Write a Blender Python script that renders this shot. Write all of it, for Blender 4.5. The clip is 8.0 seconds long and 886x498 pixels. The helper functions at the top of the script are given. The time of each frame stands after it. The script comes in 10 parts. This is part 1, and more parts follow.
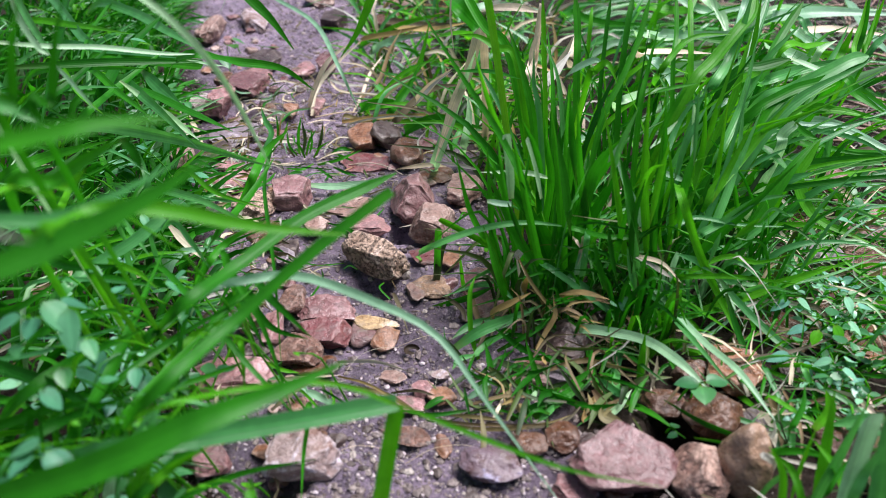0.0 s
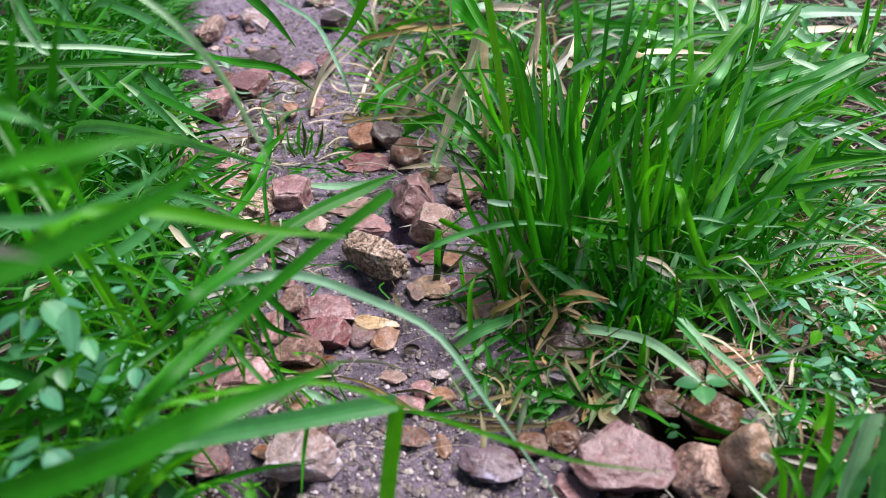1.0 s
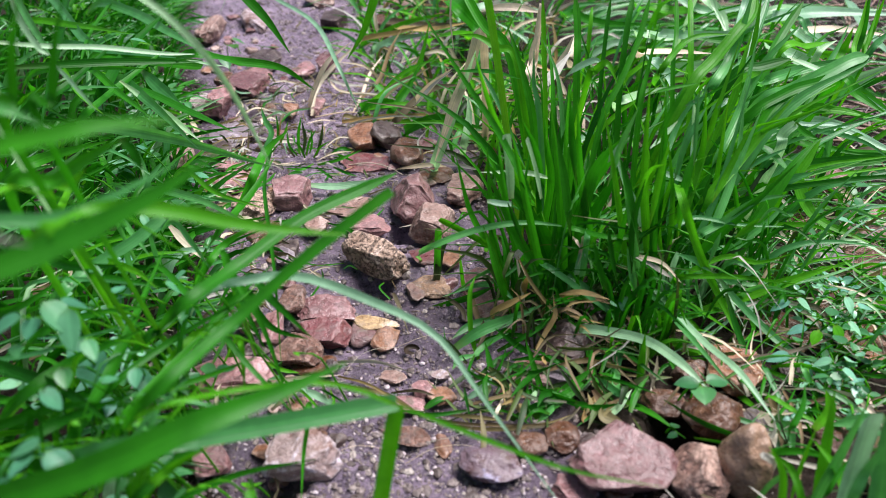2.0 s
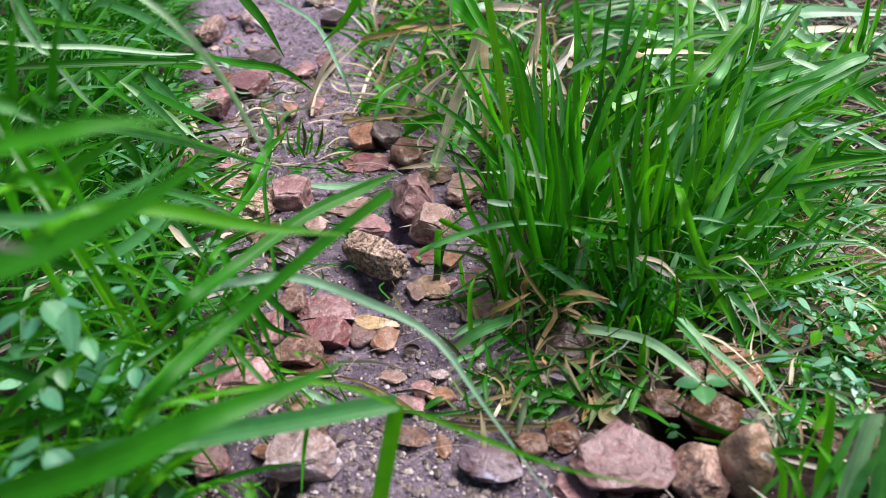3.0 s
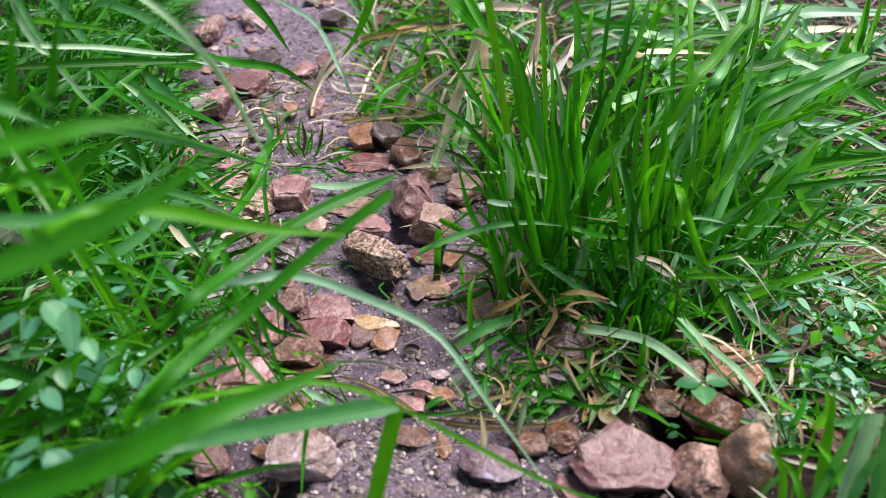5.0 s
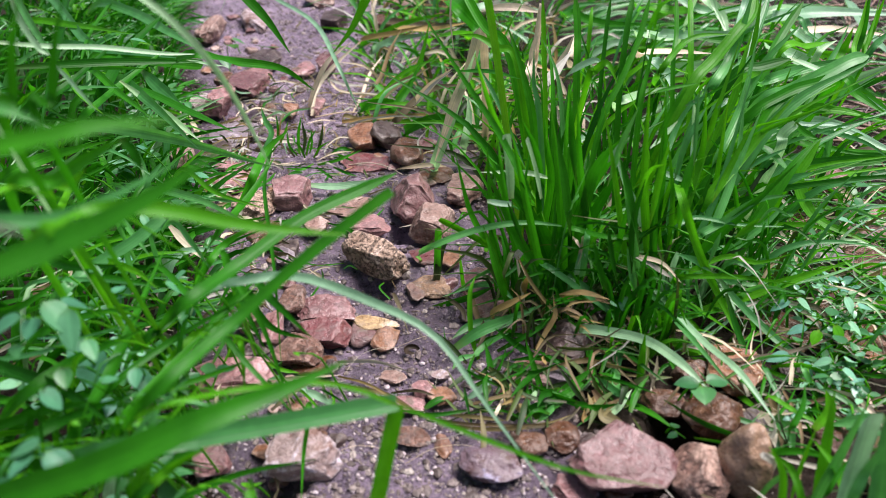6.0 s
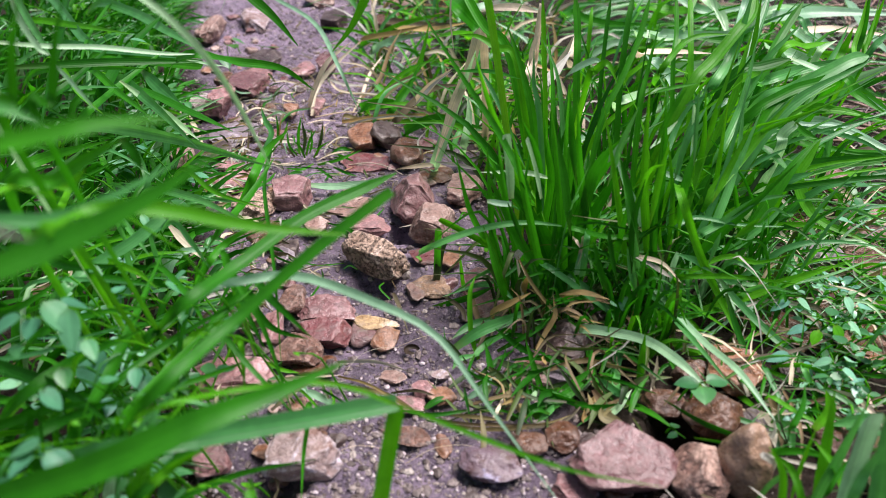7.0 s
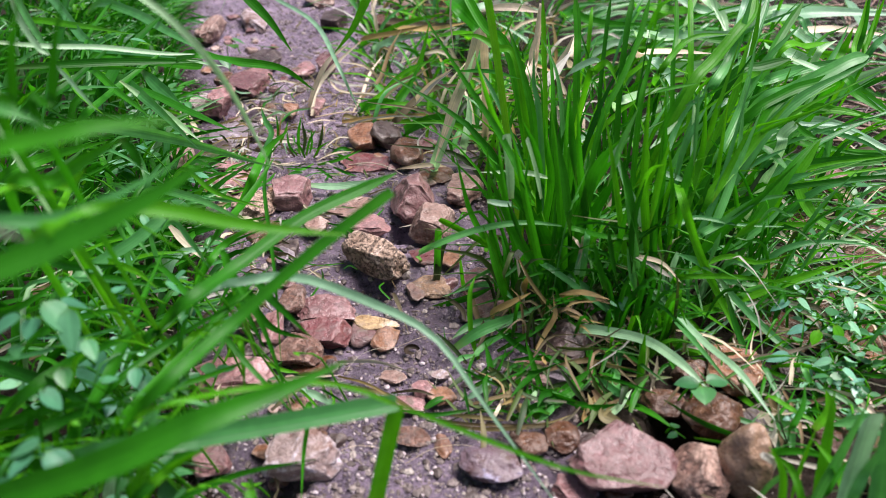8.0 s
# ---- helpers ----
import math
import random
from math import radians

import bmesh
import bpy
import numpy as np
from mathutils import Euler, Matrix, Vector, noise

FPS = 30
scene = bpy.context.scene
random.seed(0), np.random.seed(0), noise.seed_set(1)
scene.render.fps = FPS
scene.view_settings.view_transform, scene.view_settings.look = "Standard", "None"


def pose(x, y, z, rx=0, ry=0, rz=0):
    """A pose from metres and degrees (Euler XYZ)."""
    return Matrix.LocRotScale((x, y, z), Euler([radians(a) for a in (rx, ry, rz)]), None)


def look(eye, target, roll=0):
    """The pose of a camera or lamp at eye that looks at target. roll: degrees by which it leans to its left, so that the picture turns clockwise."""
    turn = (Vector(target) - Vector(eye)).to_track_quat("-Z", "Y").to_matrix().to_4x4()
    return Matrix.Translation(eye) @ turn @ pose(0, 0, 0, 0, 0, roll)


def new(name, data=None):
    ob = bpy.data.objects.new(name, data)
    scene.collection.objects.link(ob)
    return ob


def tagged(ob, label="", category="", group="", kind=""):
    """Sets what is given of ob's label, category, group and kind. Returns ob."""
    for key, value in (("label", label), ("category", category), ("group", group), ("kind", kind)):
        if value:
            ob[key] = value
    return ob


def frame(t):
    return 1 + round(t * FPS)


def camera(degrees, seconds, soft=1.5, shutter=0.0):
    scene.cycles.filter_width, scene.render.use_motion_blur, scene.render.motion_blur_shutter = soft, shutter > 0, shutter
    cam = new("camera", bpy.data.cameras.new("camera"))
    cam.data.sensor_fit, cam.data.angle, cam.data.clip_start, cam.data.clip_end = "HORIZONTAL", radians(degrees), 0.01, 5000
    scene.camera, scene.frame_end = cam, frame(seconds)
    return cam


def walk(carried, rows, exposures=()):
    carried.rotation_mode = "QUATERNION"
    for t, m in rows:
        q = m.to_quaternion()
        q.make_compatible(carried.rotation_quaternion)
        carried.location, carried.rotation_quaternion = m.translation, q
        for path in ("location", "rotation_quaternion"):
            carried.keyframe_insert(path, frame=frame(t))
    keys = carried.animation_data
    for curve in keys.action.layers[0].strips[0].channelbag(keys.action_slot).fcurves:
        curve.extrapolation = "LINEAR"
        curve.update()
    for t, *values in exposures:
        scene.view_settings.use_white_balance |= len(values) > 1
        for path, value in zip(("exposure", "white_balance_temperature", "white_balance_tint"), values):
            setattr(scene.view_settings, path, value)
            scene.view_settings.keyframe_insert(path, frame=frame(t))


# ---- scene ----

# ---- camera ----
FOV = 58.0
cam = camera(FOV, 8.0, soft=0.5)
cam.data.dof.use_dof = True
cam.data.dof.focus_distance = 0.6
cam.data.dof.aperture_fstop = 8.5
EYE = pose(0.0, 0.0, 0.32, 58.0, 0.0, 0.0)
walk(cam, [(0.0, EYE), (8.0, EYE)], exposures=[(0.0, 0.70, 6150, 13), (1.5, 0.70, 6200, 13), (3.5, 0.70, 6400, 15), (4.5, 0.70, 6450, 16), (8.0, 0.70, 6450, 16)])

# ---- light: a bright, thinly clouded sky ----
world = bpy.data.worlds.new("sky")
scene.world = world
world.use_nodes = True
wn = world.node_tree
sky = wn.nodes.new("ShaderNodeTexSky")
sky.sky_type = "NISHITA"
sky.sun_disc = False
sky.sun_elevation = radians(67.3)
sky.sun_rotation = radians(70)
sky.air_density, sky.dust_density, sky.ozone_density = 1.0, 2.5, 1.0
wn.nodes["Background"].inputs["Strength"].default_value = 0.052
wn.links.new(sky.outputs["Color"], wn.nodes["Background"].inputs["Color"])
sun = new("sun", bpy.data.lights.new("sun", "SUN"))
sun.data.energy = 5.0
sun.data.angle = radians(36)
sun.data.color = (1.0, 0.97, 0.93)
sun.matrix_world = look((1.1, 0.4, 2.8), (0, 0, 0))


# ---- materials ----
def nodes_of(name):
    m = bpy.data.materials.new(name)
    m.use_nodes = True
    t = m.node_tree
    return m, t, t.nodes["Principled BSDF"], t.nodes["Material Output"]


def add(t, kind, **inputs):
    n = t.nodes.new("ShaderNode" + kind)
    for key, value in inputs.items():
        n.inputs[key.replace("_", " ")].default_value = value
    return n


def ramp(t, source, stops):
    r = t.nodes.new("ShaderNodeValToRGB")
    e = r.color_ramp.elements
    while len(e) < len(stops):
        e.new(0.5)
    for k, (at, col) in zip(e, stops):
        k.position = at
        k.color = (*col, 1)
    t.links.new(source, r.inputs["Fac"])
    return r.outputs["Color"]


def mix(t, fac, a, b, blend="MIX"):
    n = t.nodes.new("ShaderNodeMix")
    n.data_type, n.blend_type = "RGBA", blend
    for value, slot in ((fac, n.inputs[0]), (a, n.inputs[6]), (b, n.inputs[7])):
        if isinstance(value, bpy.types.NodeSocket):
            t.links.new(value, slot)
        else:
            slot.default_value = value if isinstance(value, float) else (*value, 1)
    return n.outputs[2]


def bump(t, height, strength, distance, normal=None):
    b = add(t, "Bump", Strength=strength, Distance=distance)
    t.links.new(height, b.inputs["Height"])
    if normal:
        t.links.new(normal, b.inputs["Normal"])
    return b.outputs["Normal"]


def own_coords(t):
    """Object coordinates, shifted by a random amount for each object."""
    co, info = t.nodes.new("ShaderNodeTexCoord"), t.nodes.new("ShaderNodeObjectInfo")
    times = t.nodes.new("ShaderNodeVectorMath")
    times.operation = "MULTIPLY_ADD"
    times.inputs[1].default_value = (7, 5, 3)
    t.links.new(info.outputs["Random"], times.inputs[0])
    t.links.new(co.outputs["Object"], times.inputs[2])
    return times.outputs[0]


def tex(t, kind, co, **inputs):
    n = add(t, "Tex" + kind, **inputs)
    t.links.new(co, n.inputs["Vector"])
    return n


def stone_material(name, a, b, c, rough=0.55, pits=0.0, speck=0.8, big=38.0, dirt=0.32):
    """Flint: cloudy colour in three tones, fine grain, thin veins and patches of dried mud."""
    m, t, p, out = nodes_of(name)
    co = own_coords(t)
    n1 = tex(t, "Noise", co, Scale=big, Detail=7.0, Roughness=0.68, Distortion=0.8)
    n2 = tex(t, "Noise", co, Scale=300.0, Detail=6.0, Roughness=0.75)
    n3 = tex(t, "Noise", co, Scale=95.0, Detail=4.0, Roughness=0.65)
    col = ramp(t, n1.outputs["Fac"], [(0.38, a), (0.47, b), (0.55, b), (0.62, c)])
    grain = ramp(t, n2.outputs["Fac"], [(0.36, (0.55, 0.52, 0.50)), (0.5, (1, 1, 1)), (0.68, (1.35, 1.32, 1.3))])
    col = mix(t, speck, col, mix(t, 1.0, col, grain, "MULTIPLY"))
    vein = tex(t, "Noise", co, Scale=30.0, Detail=3.0, Distortion=1.5)
    line = ramp(t, vein.outputs["Fac"], [(0.485, (1, 1, 1)), (0.5, (0.5, 0.45, 0.42)), (0.515, (1, 1, 1))])
    col = mix(t, 0.6, col, mix(t, 1.0, col, line, "MULTIPLY"))
    geo = t.nodes.new("ShaderNodeNewGeometry")
    worn = ramp(t, geo.outputs["Pointiness"], [(0.505, (0, 0, 0)), (0.57, (0.6, 0.6, 0.6))])
    col = mix(t, worn, col, mix(t, 0.35, c, (0.42, 0.36, 0.32)))
    film = tex(t, "Noise", co, Scale=55.0, Detail=9.0, Roughness=0.72, Distortion=0.4)
    skin = ramp(t, film.outputs["Fac"], [(0.555, (0, 0, 0)), (0.575, (0.45 + 0.5 * dirt,) * 3)])
    col = mix(t, skin, col, mix(t, 0.6, b, (0.12, 0.092, 0.09)))
    soil = ramp(t, n3.outputs["Fac"], [(0.54, (0, 0, 0)), (0.66, (dirt, dirt, dirt))])
    col = mix(t, soil, col, (0.15, 0.11, 0.09))
    if pits:
        v = tex(t, "Noise", co, Scale=420.0, Detail=4.0, Roughness=0.65, Distortion=0.6)
        hole = ramp(t, v.outputs["Fac"], [(0.38, (0, 0, 0)), (0.50, (1, 1, 1))])
        keep = ramp(t, n1.outputs["Fac"], [(0.40 + 0.14 * pits, (0, 0, 0)), (0.52 + 0.16 * pits, (1, 1, 1))])
        hole = mix(t, 1.0, hole, keep, "LIGHTEN")
        col = mix(t, pits, col, mix(t, 1.0, col, mix(t, 0.66, (1, 1, 1), hole), "MULTIPLY"))
        nrm = bump(t, hole, 0.9 * pits, 0.002)
        nrm = bump(t, n2.outputs["Fac"], 0.7, 0.0012, nrm)
    else:
        nrm = bump(t, n2.outputs["Fac"], 0.45, 0.0009)
    nrm = bump(t, n3.outputs["Fac"], 0.7, 0.004, nrm)
    nrm = bump(t, n1.outputs["Fac"], 0.32, 0.005, nrm)
    nrm = bump(t, film.outputs["Fac"], 0.35, 0.002, nrm)
    t.links.new(col, p.inputs["Base Color"])
    t.links.new(nrm, p.inputs["Normal"])
    r = ramp(t, n3.outputs["Fac"], [(0.35, (max(0.14, rough - 0.2),) * 3), (0.65, (rough + 0.16,) * 3)])
    t.links.new(r, p.inputs["Roughness"])
    p.inputs["Specular IOR Level"].default_value = 0.5
    return m


FLINT = {
    "red": ("red_flint", (0.0994, 0.0396, 0.0404), (0.146, 0.067, 0.0691), (0.226, 0.124, 0.129), 0.3, 0.0, 0.7, 24.0, 0.25),
    "pink": ("pink_flint", (0.175, 0.0733, 0.0742), (0.293, 0.146, 0.148), (0.444, 0.259, 0.272), 0.42),
    "rust": ("rusty_pink_flint", (0.149, 0.0654, 0.0664), (0.236, 0.122, 0.124), (0.36, 0.219, 0.23), 0.34, 0.0, 0.7, 28.0, 0.3),
    "plum": ("plum_flint", (0.0943, 0.0254, 0.029), (0.165, 0.0563, 0.0599), (0.264, 0.118, 0.123), 0.36),
    "tan": ("tan_flint", (0.132, 0.068, 0.0513), (0.264, 0.159, 0.134), (0.472, 0.34, 0.305), 0.45),
    "pitted": ("pitted_flint", (0.27, 0.165, 0.118), (0.467, 0.319, 0.242), (0.711, 0.53, 0.446), 0.7, 1.0, 0.9, 38.0, 0.2),
    "brown": ("brown_flint", (0.0448, 0.0156, 0.00792), (0.0914, 0.0369, 0.0199), (0.169, 0.0778, 0.0433), 0.34),
    "rosy": ("pitted_rosy_flint", (0.19, 0.11, 0.085), (0.306, 0.174, 0.14), (0.484, 0.319, 0.26), 0.45, 0.8, 0.7, 34.0, 0.2),
    "dusty": ("dusty_flint", (0.0809, 0.0347, 0.0257), (0.188, 0.0964, 0.072), (0.35, 0.209, 0.174), 0.34, 0.6, 0.6),
    "buff": ("buff_flint", (0.155, 0.0885, 0.055), (0.296, 0.183, 0.121), (0.427, 0.277, 0.196), 0.34, 0.0, 0.6),
    "orange": ("orange_flint", (0.12, 0.0424, 0.0182), (0.234, 0.105, 0.0547), (0.354, 0.208, 0.156), 0.42),
    "dark": ("dark_flint", (0.0227, 0.013, 0.0129), (0.048, 0.0284, 0.0275), (0.108, 0.0708, 0.0674), 0.45),
    "grey": ("grey_flint", (0.0849, 0.068, 0.0857), (0.188, 0.15, 0.176), (0.378, 0.317, 0.364), 0.45),
    "white": ("white_flint", (0.18, 0.0964, 0.0755), (0.304, 0.215, 0.206), (0.629, 0.555, 0.644), 0.28, 0.0, 0.4, 48.0),
    "chalk": ("speckled_flint", (0.0472, 0.0363, 0.0374), (0.321, 0.254, 0.236), (0.622, 0.544, 0.558), 0.55, 0.6, 0.8, 130.0),
    "yellow": ("yellow_flint", (0.244, 0.137, 0.0536), (0.434, 0.29, 0.149), (0.642, 0.517, 0.406), 0.5),
    # the blue-white tone paints sky reflected on glossy stone
    "slate": ("blue_sheen_flint", (0.066, 0.0254, 0.0225), (0.141, 0.091, 0.111), (0.251, 0.222, 0.337), 0.2, 0.0, 0.3, 50.0),
}
STONE = {}


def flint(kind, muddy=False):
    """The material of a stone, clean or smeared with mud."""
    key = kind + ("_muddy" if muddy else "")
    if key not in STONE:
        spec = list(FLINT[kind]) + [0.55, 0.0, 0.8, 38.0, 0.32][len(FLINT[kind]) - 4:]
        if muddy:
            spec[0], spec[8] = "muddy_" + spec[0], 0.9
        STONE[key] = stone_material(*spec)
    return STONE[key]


def mud_material():
    m, t, p, out = nodes_of("damp_mud")
    co = t.nodes.new("ShaderNodeTexCoord").outputs["Object"]
    n1 = tex(t, "Noise", co, Scale=13.0, Detail=8.0, Roughness=0.65)
    n2 = tex(t, "Noise", co, Scale=150.0, Detail=7.0, Roughness=0.78)
    n3 = tex(t, "Noise", co, Scale=620.0, Detail=3.0, Roughness=0.6)
    v = tex(t, "Voronoi", co, Scale=240.0)
    col = ramp(t, n1.outputs["Fac"], [(0.3, (0.092, 0.066, 0.092)), (0.5, (0.18, 0.136, 0.19)), (0.7, (0.30, 0.23, 0.31))])
    crumb = ramp(t, n2.outputs["Fac"], [(0.36, (0.22, 0.20, 0.20)), (0.5, (0.9, 0.9, 0.9)), (0.64, (1.55, 1.5, 1.46))])
    col = mix(t, 1.0, col, crumb, "MULTIPLY")
    pale = ramp(t, n3.outputs["Fac"], [(0.63, (0, 0, 0)), (0.70, (1, 1, 1))])
    col = mix(t, pale, col, (0.46, 0.41, 0.37))
    dark = ramp(t, n3.outputs["Fac"], [(0.30, (1, 1, 1)), (0.37, (0, 0, 0))])
    col = mix(t, dark, col, (0.03, 0.022, 0.02))
    # mud paler farther up the path: grazing sky sheen put into its colour
    sep = t.nodes.new("ShaderNodeSeparateXYZ")
    t.links.new(co, sep.inputs[0])
    # dry rises with distance and masks that painted sheen
    dry = add(t, "Math")
    dry.operation = "MULTIPLY_ADD"
    dry.inputs[1].default_value = 0.45
    half = add(t, "Math")
    half.operation = "MULTIPLY"
    half.inputs[1].default_value = 0.5
    t.links.new(n1.outputs["Fac"], half.inputs[0])
    t.links.new(sep.outputs["Y"], dry.inputs[0])
    t.links.new(half.outputs[0], dry.inputs[2])
    col = mix(t, 1.0, col, ramp(t, dry.outputs[0], [(0.48, (1, 1, 1)), (0.68, (1.3, 1.27, 1.3))]), "MULTIPLY")
    # near-black soil to both sides of the trodden path, painted for shade under grass
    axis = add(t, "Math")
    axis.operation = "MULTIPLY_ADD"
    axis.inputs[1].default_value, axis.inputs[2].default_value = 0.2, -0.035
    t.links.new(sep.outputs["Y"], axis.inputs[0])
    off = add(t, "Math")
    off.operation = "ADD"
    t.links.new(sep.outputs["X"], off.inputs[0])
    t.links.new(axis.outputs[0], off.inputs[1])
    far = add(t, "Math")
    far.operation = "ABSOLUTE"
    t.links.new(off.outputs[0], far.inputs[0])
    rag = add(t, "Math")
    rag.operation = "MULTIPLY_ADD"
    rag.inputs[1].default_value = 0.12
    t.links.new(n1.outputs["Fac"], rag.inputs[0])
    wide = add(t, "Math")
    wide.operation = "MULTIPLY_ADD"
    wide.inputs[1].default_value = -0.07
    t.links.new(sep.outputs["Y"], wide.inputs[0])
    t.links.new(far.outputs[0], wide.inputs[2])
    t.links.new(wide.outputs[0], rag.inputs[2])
    soil_shade = ramp(t, rag.outputs[0], [(0.122, (0, 0, 0)), (0.152, (1, 1, 1))])
    col = mix(t, soil_shade, col, mix(t, 1.0, crumb, (0.034, 0.025, 0.02), "MULTIPLY"))
    t.links.new(col, p.inputs["Base Color"])
    nrm = bump(t, n2.outputs["Fac"], 1.0, 0.006)
    nrm = bump(t, v.outputs["Distance"], 0.5, 0.0015, nrm)
    nrm = bump(t, n3.outputs["Fac"], 0.6, 0.001, nrm)
    t.links.new(nrm, p.inputs["Normal"])
    t.links.new(ramp(t, n2.outputs["Fac"], [(0.35, (0.24,) * 3), (0.65, (0.55,) * 3)]), p.inputs["Roughness"])
    t.links.new(ramp(t, rag.outputs[0], [(0.122, (0.6,) * 3), (0.152, (0.12,) * 3)]), p.inputs["Specular IOR Level"])
    return m


def leaf_material(name, root, body, tip, rough=0.42, through_light=0.35, spread=0.25, veins=26.0, tipped=0.93, gloss=0.32, streaks=0.5, glow=(1.15, 1.3, 0.45)):
    """A blade or leaf: u runs across it, v from root to tip."""
    m, t, p, out = nodes_of(name)
    uv = t.nodes.new("ShaderNodeUVMap")
    sep = t.nodes.new("ShaderNodeSeparateXYZ")
    t.links.new(uv.outputs["UV"], sep.inputs[0])
    geo, info = t.nodes.new("ShaderNodeNewGeometry"), t.nodes.new("ShaderNodeObjectInfo")
    co = own_coords(t)
    along = ramp(t, sep.outputs["Y"], [(0.0, root), (0.22, body), (tipped - 0.08, body), (1.0, tip)])
    rnd = t.nodes.new("ShaderNodeMath")
    rnd.operation = "ADD"
    t.links.new(geo.outputs["Random Per Island"], rnd.inputs[0])
    t.links.new(info.outputs["Random"], rnd.inputs[1])
    frac = t.nodes.new("ShaderNodeMath")
    frac.operation = "FRACT"
    t.links.new(rnd.outputs[0], frac.inputs[0])
    tone = ramp(t, frac.outputs[0], [(0.0, (1 - spread, 1 - 0.8 * spread, 1 - spread * 0.6)), (0.5, (1, 1, 1)),
                                     (0.8, (1 + spread, 1 + 0.6 * spread, 1.0)), (1.0, (1 + 1.6 * spread, 1 + spread, 1 + 0.9 * spread))])
    col = mix(t, 1.0, along, tone, "MULTIPLY")
    mott = tex(t, "Noise", co, Scale=60.0, Detail=5.0, Roughness=0.65)
    col = mix(t, 1.0, col, ramp(t, mott.outputs["Fac"], [(0.3, (0.75, 0.78, 0.75)), (0.7, (1.2, 1.15, 1.15))]), "MULTIPLY")
    wave = t.nodes.new("ShaderNodeMath")
    wave.operation = "MULTIPLY"
    wave.inputs[1].default_value = veins
    t.links.new(sep.outputs["X"], wave.inputs[0])
    sine = t.nodes.new("ShaderNodeMath")
    sine.operation = "SINE"
    t.links.new(wave.outputs[0], sine.inputs[0])
    rib = ramp(t, sep.outputs["X"], [(0.44, (1, 1, 1)), (0.5, (1.14, 1.13, 1.1)), (0.56, (1, 1, 1))])
    col = mix(t, 1.0, col, rib, "MULTIPLY")
    lane = t.nodes.new("ShaderNodeCombineXYZ")
    for src, slot, k in ((sep.outputs["X"], 0, 9.0), (sep.outputs["Y"], 1, 1.6), (frac.outputs[0], 2, 40.0)):
        times = add(t, "Math")
        times.operation = "MULTIPLY"
        times.inputs[1].default_value = k
        t.links.new(src, times.inputs[0])
        t.links.new(times.outputs[0], lane.inputs[slot])
    streak = tex(t, "Noise", lane.outputs[0], Scale=1.0, Detail=3.0, Roughness=0.6)
    col = mix(t, 1.0, col, ramp(t, streak.outputs["Fac"], [(0.32, (1 - 0.26 * streaks,) * 3), (0.5, (1, 1, 1)), (0.68, (1 + 0.3 * streaks,) * 3)]), "MULTIPLY")
    t.links.new(col, p.inputs["Base Color"])
    nrm = bump(t, sine.outputs[0], 0.13, 0.0003)
    nrm = bump(t, mott.outputs["Fac"], 0.3, 0.0012, nrm)
    t.links.new(nrm, p.inputs["Normal"])
    p.inputs["Roughness"].default_value = rough
    p.inputs["Specular IOR Level"].default_value = gloss
    tr = t.nodes.new("ShaderNodeBsdfTranslucent")
    t.links.new(mix(t, 1.0, col, glow, "MULTIPLY"), tr.inputs["Color"])
    ms = t.nodes.new("ShaderNodeMixShader")
    ms.inputs[0].default_value = through_light
    t.links.new(p.outputs[0], ms.inputs[1])
    t.links.new(tr.outputs[0], ms.inputs[2])
    t.links.new(ms.outputs[0], out.inputs["Surface"])
    return m


GREEN = leaf_material("grass_green", (0.07, 0.19, 0.015), (0.032, 0.235, 0.008), (0.042, 0.240, 0.010), 0.42, 0.48, gloss=0.26)
LIGHT = leaf_material("grass_yellow_green", (0.12, 0.27, 0.02), (0.080, 0.365, 0.008), (0.105, 0.38, 0.010), 0.42, 0.5, gloss=0.26)
PALE = leaf_material("grass_pale_green", (0.12, 0.25, 0.07), (0.082, 0.325, 0.088), (0.10, 0.335, 0.10), 0.36, 0.46, gloss=0.5, glow=(1.2, 1.3, 0.7))
# deep green blades, also standing in for blades in shade
DEEP = leaf_material("grass_deep_and_shaded", (0.04, 0.12, 0.015), (0.014, 0.138, 0.004), (0.019, 0.142, 0.005), 0.42, 0.46, gloss=0.26)
# silvery blades, and pale scraps that paint sheen onto greener blades
ASH = leaf_material("grass_silvery_and_sheen", (0.26, 0.42, 0.20), (0.31, 0.56, 0.34), (0.37, 0.59, 0.41), 0.38, 0.42, gloss=0.6, glow=(1.1, 1.2, 0.9))
STRAW = leaf_material("grass_straw", (0.38, 0.33, 0.26), (0.56, 0.52, 0.44), (0.66, 0.62, 0.55), 0.55, 0.3, 0.3, glow=(1.05, 1.0, 0.85))
# withered green, darkened further for the shade at the clump's foot
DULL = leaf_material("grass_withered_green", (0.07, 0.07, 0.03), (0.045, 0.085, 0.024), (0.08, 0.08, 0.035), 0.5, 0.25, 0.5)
DRY = leaf_material("grass_withered", (0.10, 0.07, 0.04), (0.13, 0.105, 0.058), (0.17, 0.13, 0.08), 0.65, 0.2, 0.35, glow=(1.05, 1.0, 0.8))
WEED = leaf_material("weed_leaf", (0.07, 0.19, 0.05), (0.06, 0.225, 0.08), (0.065, 0.23, 0.08), 0.34, 0.32, 0.25, 12.0, gloss=0.5, streaks=0.3)
TEAL = leaf_material("weed_leaf_bluish", (0.07, 0.22, 0.09), (0.08, 0.28, 0.15), (0.08, 0.28, 0.15), 0.42, 0.3, 0.3, 12.0, gloss=0.35, streaks=0.3)
MINT = leaf_material("weed_leaf_mint", (0.16, 0.33, 0.19), (0.18, 0.44, 0.31), (0.18, 0.44, 0.31), 0.3, 0.28, 0.35, 12.0, gloss=0.65, streaks=0.3, glow=(1.1, 1.2, 0.85))
